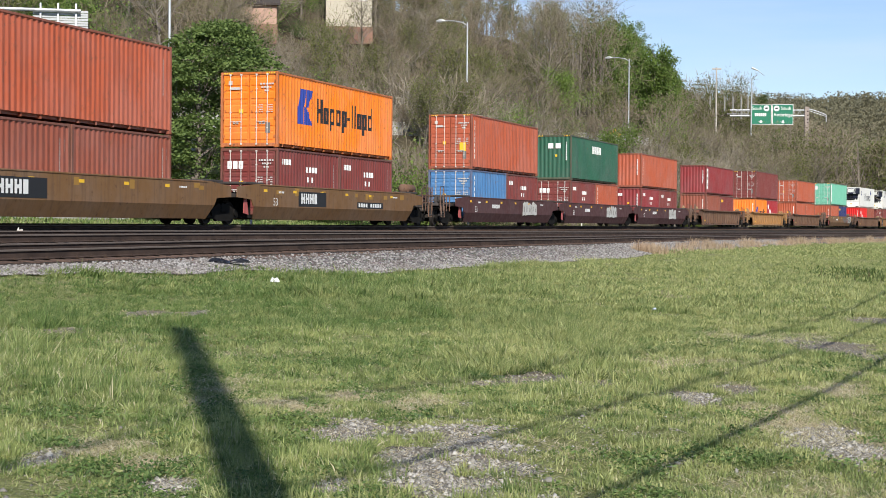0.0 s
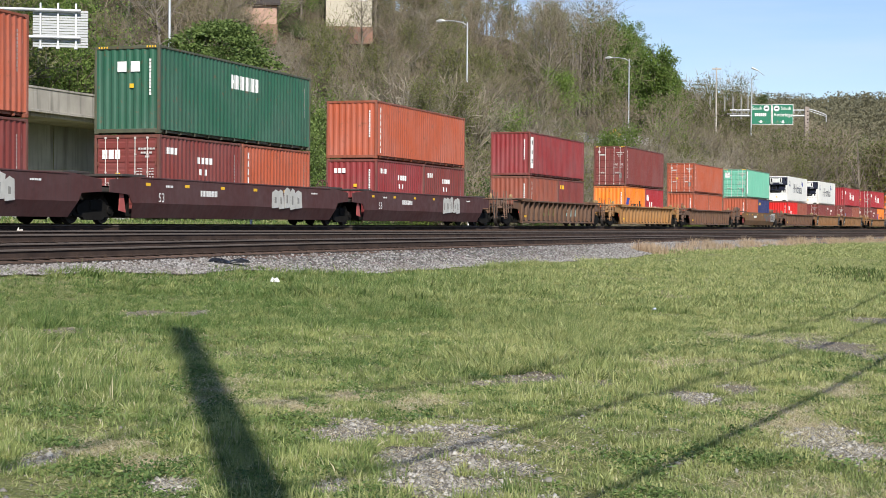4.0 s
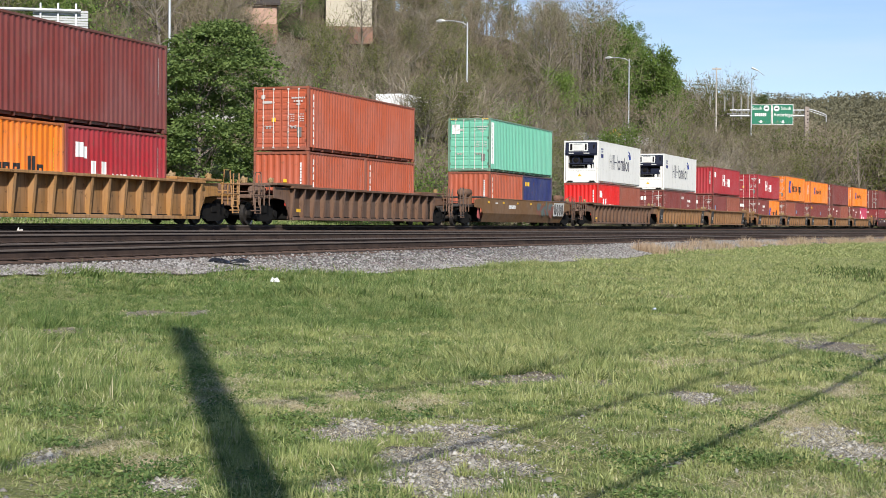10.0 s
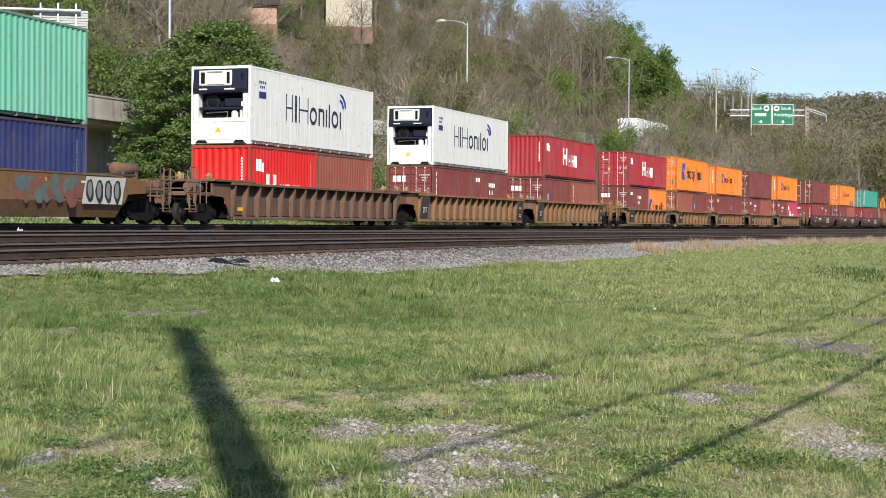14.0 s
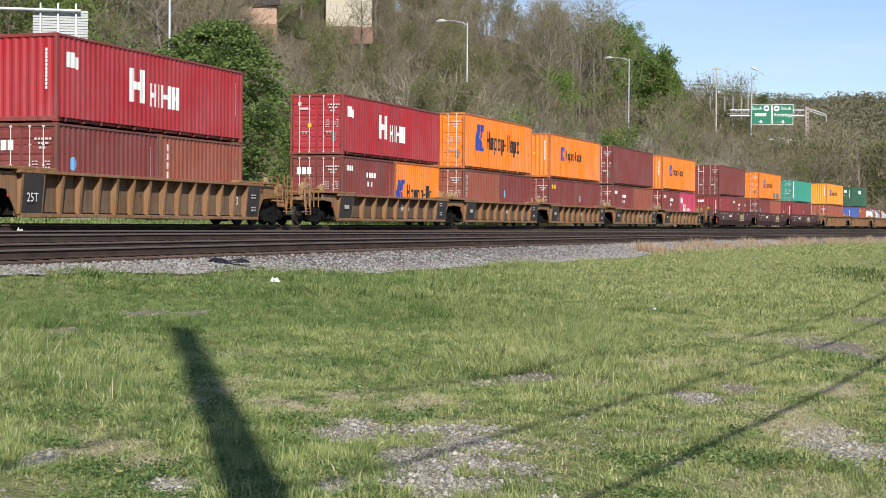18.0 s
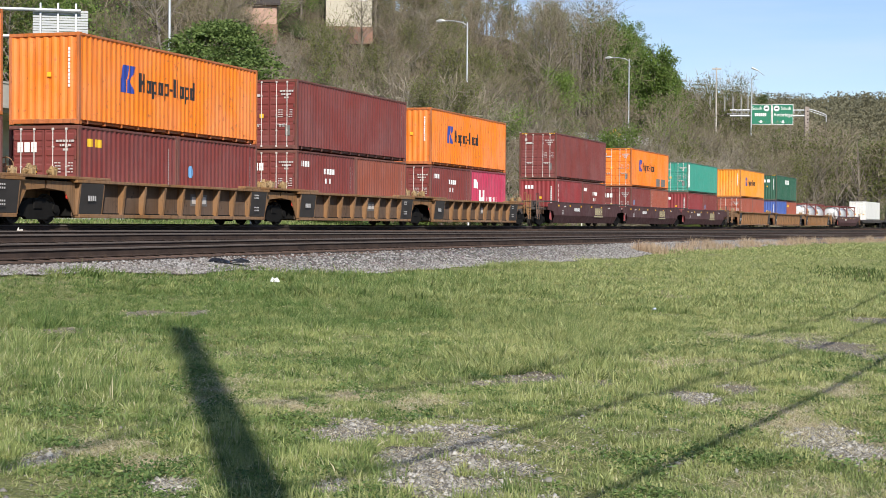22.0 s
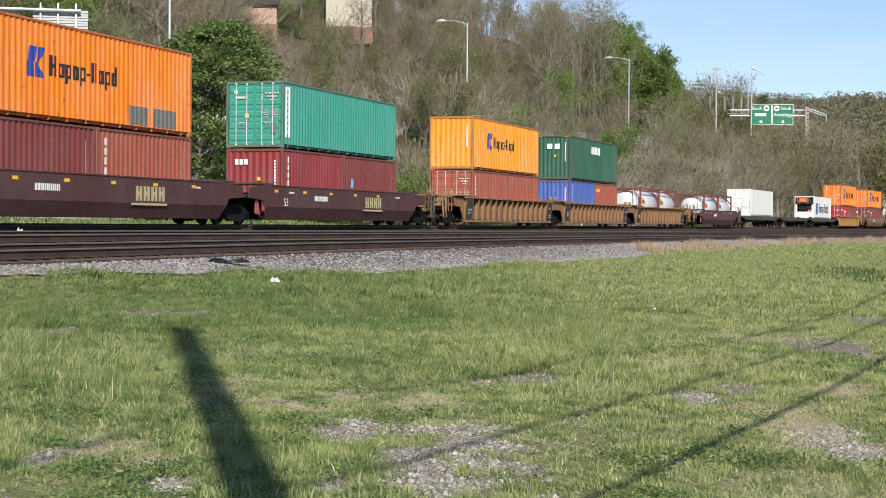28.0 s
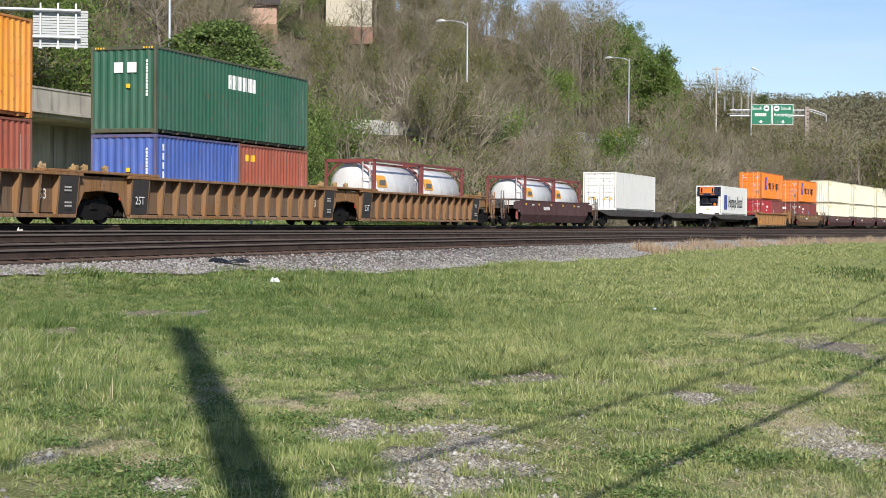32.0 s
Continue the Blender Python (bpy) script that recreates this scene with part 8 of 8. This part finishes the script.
# ---------------------------------------------------------------- litter by the track
def litter():
    rnd = random.Random(4)

    def lump(name, label, cat, x, y, z, size, flat, mat, pieces):
        m = Mesh()
        for _ in range(pieces):
            c = Vector((rnd.uniform(-1, 1) * size, rnd.uniform(-0.4, 0.4) * size, 0))
            n, v = 11, []
            for r, up in ((1.0, 0.0), (0.92, 0.4), (0.62, 0.8), (0.25, 1.0)):
                v += [(c.x + math.cos(2 * math.pi * i / n) * size * r * rnd.uniform(0.62, 0.95), c.y + math.sin(2 * math.pi * i / n) * size * r * rnd.uniform(0.45, 0.75), flat * (up * rnd.uniform(0.45, 1.1))) for i in range(n)]
            f = [(q * n + i, q * n + (i + 1) % n, (q + 1) * n + (i + 1) % n, (q + 1) * n + i) for q in range(3) for i in range(n)]
            m.grow(v, f + [tuple(3 * n + i for i in range(n))])
        tagged(part(name, m, mat, at=pose(x, y, z)), label, cat)

    lump("plastic_sheet", "crumpled black plastic sheet on the ballast edge", "litter", -4.7, 33.9, 0.66, 0.3, 0.1, plain("black_plastic", (0.012, 0.012, 0.014), 0.35), 4)
    lump("plastic_bag", "crumpled white plastic bag in the grass", "litter", -3.38, 30.9, 0.36, 0.08, 0.09, plain("white_plastic", (0.8, 0.8, 0.8), 0.5), 2)
    s, off = 35.3, 3.0
    x, y = along(s, off)
    lump("pale_stone", "pale lump of limestone between the rails", "stone", x, y, rail_z(s, off) - 0.2, 0.14, 0.25, plain("limestone", (0.6, 0.56, 0.5), 0.9), 1)
    lump("paper_scrap", "small pale blue scrap lying in the grass", "litter", 3.55, 26.2, 0.13, 0.045, 0.03, plain("pale_blue_paper", (0.45, 0.5, 0.62), 0.7), 1)
    x, y = along(51, -3.4)
    for k, (s, off) in enumerate(((62.5, -3.6), (92.0, -3.6), (118.0, -3.6))):
        x, y = along(s, off)
        m = thing("marker_post", "short white marker post behind the track", "marker post", "marker posts", pose(x, y, land_z(s, off)))
        part("stake", Mesh().box(-0.05, 0.05, -0.05, 0.05, 0, 0.55, 0.015), plain("white_marker", (0.75, 0.74, 0.7), 0.6), m)
        part("cap", Mesh().box(-0.06, 0.06, -0.06, 0.06, 0.55, 0.6, 0.02), plain("white_marker", (0.75, 0.74, 0.7), 0.6), m)


litter()


# ---------------------------------------------------------------- lorry on the highway
def lorry():
    """White box trailer and its tractor, driving away along the highway; x runs ahead."""
    t = thing("lorry", "plain white box trailer lorry driving along the highway", "truck")
    white = paint("clean_white_trailer_paint", (0.80, 0.80, 0.79), 0.12, (0.4, 0.35, 0.3), 0.4)
    body = part("trailer", Mesh().box(0, 13.6, -1.3, 1.3, 0.95, 3.4, 0.04), white, t)
    for y in (-0.65, 0.65):
        part("rear_door", Mesh().box(-0.04, -0.005, y - 0.61, y + 0.61, 1.05, 3.32, 0.02), white, body)
    part("rear_bumper", Mesh().box(-0.05, 0.1, -1.2, 1.2, 0.5, 0.65, 0.02), black_iron, body)
    for y in (-1.05, 1.05):
        part("tail_lamp", Mesh().box(-0.06, -0.045, y - 0.12, y + 0.12, 0.95, 1.08), plain("lamp_red", (0.45, 0.02, 0.02), 0.3), body)
    part("cab", Mesh().prism([(14.1, 0.6), (18.4, 0.6), (18.4, 1.7), (16.9, 1.9), (16.4, 2.9), (15.6, 3.3), (14.1, 3.35)], -1.2, 1.2), white, t)
    part("windscreen", Mesh().box(16.45, 16.8, -1.1, 1.1, 2.0, 2.75, 0.05), plain("dark_window_glass", (0.03, 0.035, 0.04)), t)
    part("chassis", Mesh().box(0.3, 17.5, -0.45, 0.45, 0.75, 1.1, 0.03), black_iron, t)
    for x in (1.4, 2.7, 12.6, 13.9, 17.3):
        for y in (-1.05, 1.05):
            part("wheel", Mesh().lathe_y(x, 0.5, [(y - 0.16, 0.0), (y - 0.16, 0.3), (y - 0.14, 0.48), (y - 0.08, 0.5), (y + 0.08, 0.5), (y + 0.14, 0.48), (y + 0.16, 0.3), (y + 0.16, 0.0)], 20), black_iron, t)
    return t


LORRY = lorry()
LORRY_S, LORRY_V = 80.8, 14.9


def motor_car():
    """White saloon car on the bridge; x runs the way it drives."""
    t = thing("car", "white saloon car driving over the highway bridge", "car")
    white = paint("glossy_white_car_paint", (0.78, 0.78, 0.78), 0.05, (0.4, 0.35, 0.3), 0.25)
    glass = plain("dark_window_glass", (0.03, 0.035, 0.04))
    b = part("body", Mesh().prism([(-2.25, 0.32), (2.25, 0.32), (2.3, 0.62), (2.05, 0.82), (1.15, 0.95), (-1.75, 0.98), (-2.25, 0.9), (-2.3, 0.6)], -0.88, 0.88), white, t)
    part("roof", Mesh().grow([(-1.75, -0.82, 0.96), (1.15, -0.82, 0.94), (1.15, 0.82, 0.94), (-1.75, 0.82, 0.96), (-1.0, -0.62, 1.42), (0.25, -0.62, 1.44), (0.25, 0.62, 1.44), (-1.0, 0.62, 1.42)],
                             ((0, 3, 2, 1), (4, 5, 6, 7), (0, 1, 5, 4), (1, 2, 6, 5), (2, 3, 7, 6), (3, 0, 4, 7))), white, b)
    part("windscreen", Mesh().grow([(1.08, -0.7, 1.0), (1.08, 0.7, 1.0), (0.36, 0.58, 1.4), (0.36, -0.58, 1.4)], ((0, 1, 2, 3),)), glass, b)
    part("rear_window", Mesh().grow([(-1.68, -0.7, 1.02), (-1.12, -0.58, 1.38), (-1.12, 0.58, 1.38), (-1.68, 0.7, 1.02)], ((0, 1, 2, 3),)), glass, b)
    for k in (-1, 1):
        part("side_window", Mesh().grow([(-1.35, k * 0.795, 1.03), (0.8, k * 0.795, 1.02), (0.2, k * 0.66, 1.36), (-0.95, k * 0.66, 1.36)], ((0, 1, 2, 3),)), glass, b)
        part("headlight", Mesh().box(2.1, 2.27, k * 0.7 - 0.15, k * 0.7 + 0.15, 0.62, 0.76, 0.03), plain("lamp_lens", (0.7, 0.7, 0.66)), b)
        part("tail_lamp", Mesh().box(-2.3, -2.2, k * 0.7 - 0.15, k * 0.7 + 0.15, 0.7, 0.86, 0.02), plain("lamp_red", (0.45, 0.02, 0.02)), b)
        for x in (-1.4, 1.4):
            w = part("wheel", Mesh().lathe_y(x, 0.32, [(k * 0.72, 0.0), (k * 0.72, 0.3), (k * 0.76, 0.32), (k * 0.88, 0.32), (k * 0.9, 0.28), (k * 0.9, 0.0)], 20), black_iron, t)
    return t


MOTOR_CAR = motor_car()


# ---------------------------------------------------------------- what moves
def motions():
    for ob, s, z in TRAIN:
        walk(ob, [(t, on_line(s - SPEED * t, 0, z)) for t in range(0, 33, 2)])
    way = lambda t: LORRY_S + LORRY_V * (t - 7.0) + 0.64 * max(0.0, min(t, 14) - 9.0) ** 2 + 6.4 * max(0.0, t - 14)
    walk(LORRY, [(t, on_line(way(t), -23.4, road_z(way(t)) + 0.06)) for t in range(0, 33)])
    # the car comes the other way over the bridge
    back = Matrix.Rotation(math.pi, 4, "Z")
    drive = lambda t: 79.5 - 21.0 * (t - 2.0)
    walk(MOTOR_CAR, [(t, on_line(drive(t), -22.6, road_z(drive(t)) + 0.06) @ back) for t in range(0, 33)])
    # wheels turn as the train rolls: one turning, used by every wheelset
    first = SPINNERS[0]
    turn = SPEED / 0.425 / FPS
    walk(first, [(i / FPS, Matrix.Rotation(-turn * i, 4, "Y")) for i in range(0, 32 * FPS + 1)])
    act, slot = first.animation_data.action, first.animation_data.action_slot
    for w in SPINNERS[1:]:
        w.rotation_mode = "QUATERNION"
        ad = w.animation_data_create()
        ad.action = act
        ad.action_slot = slot


motions()
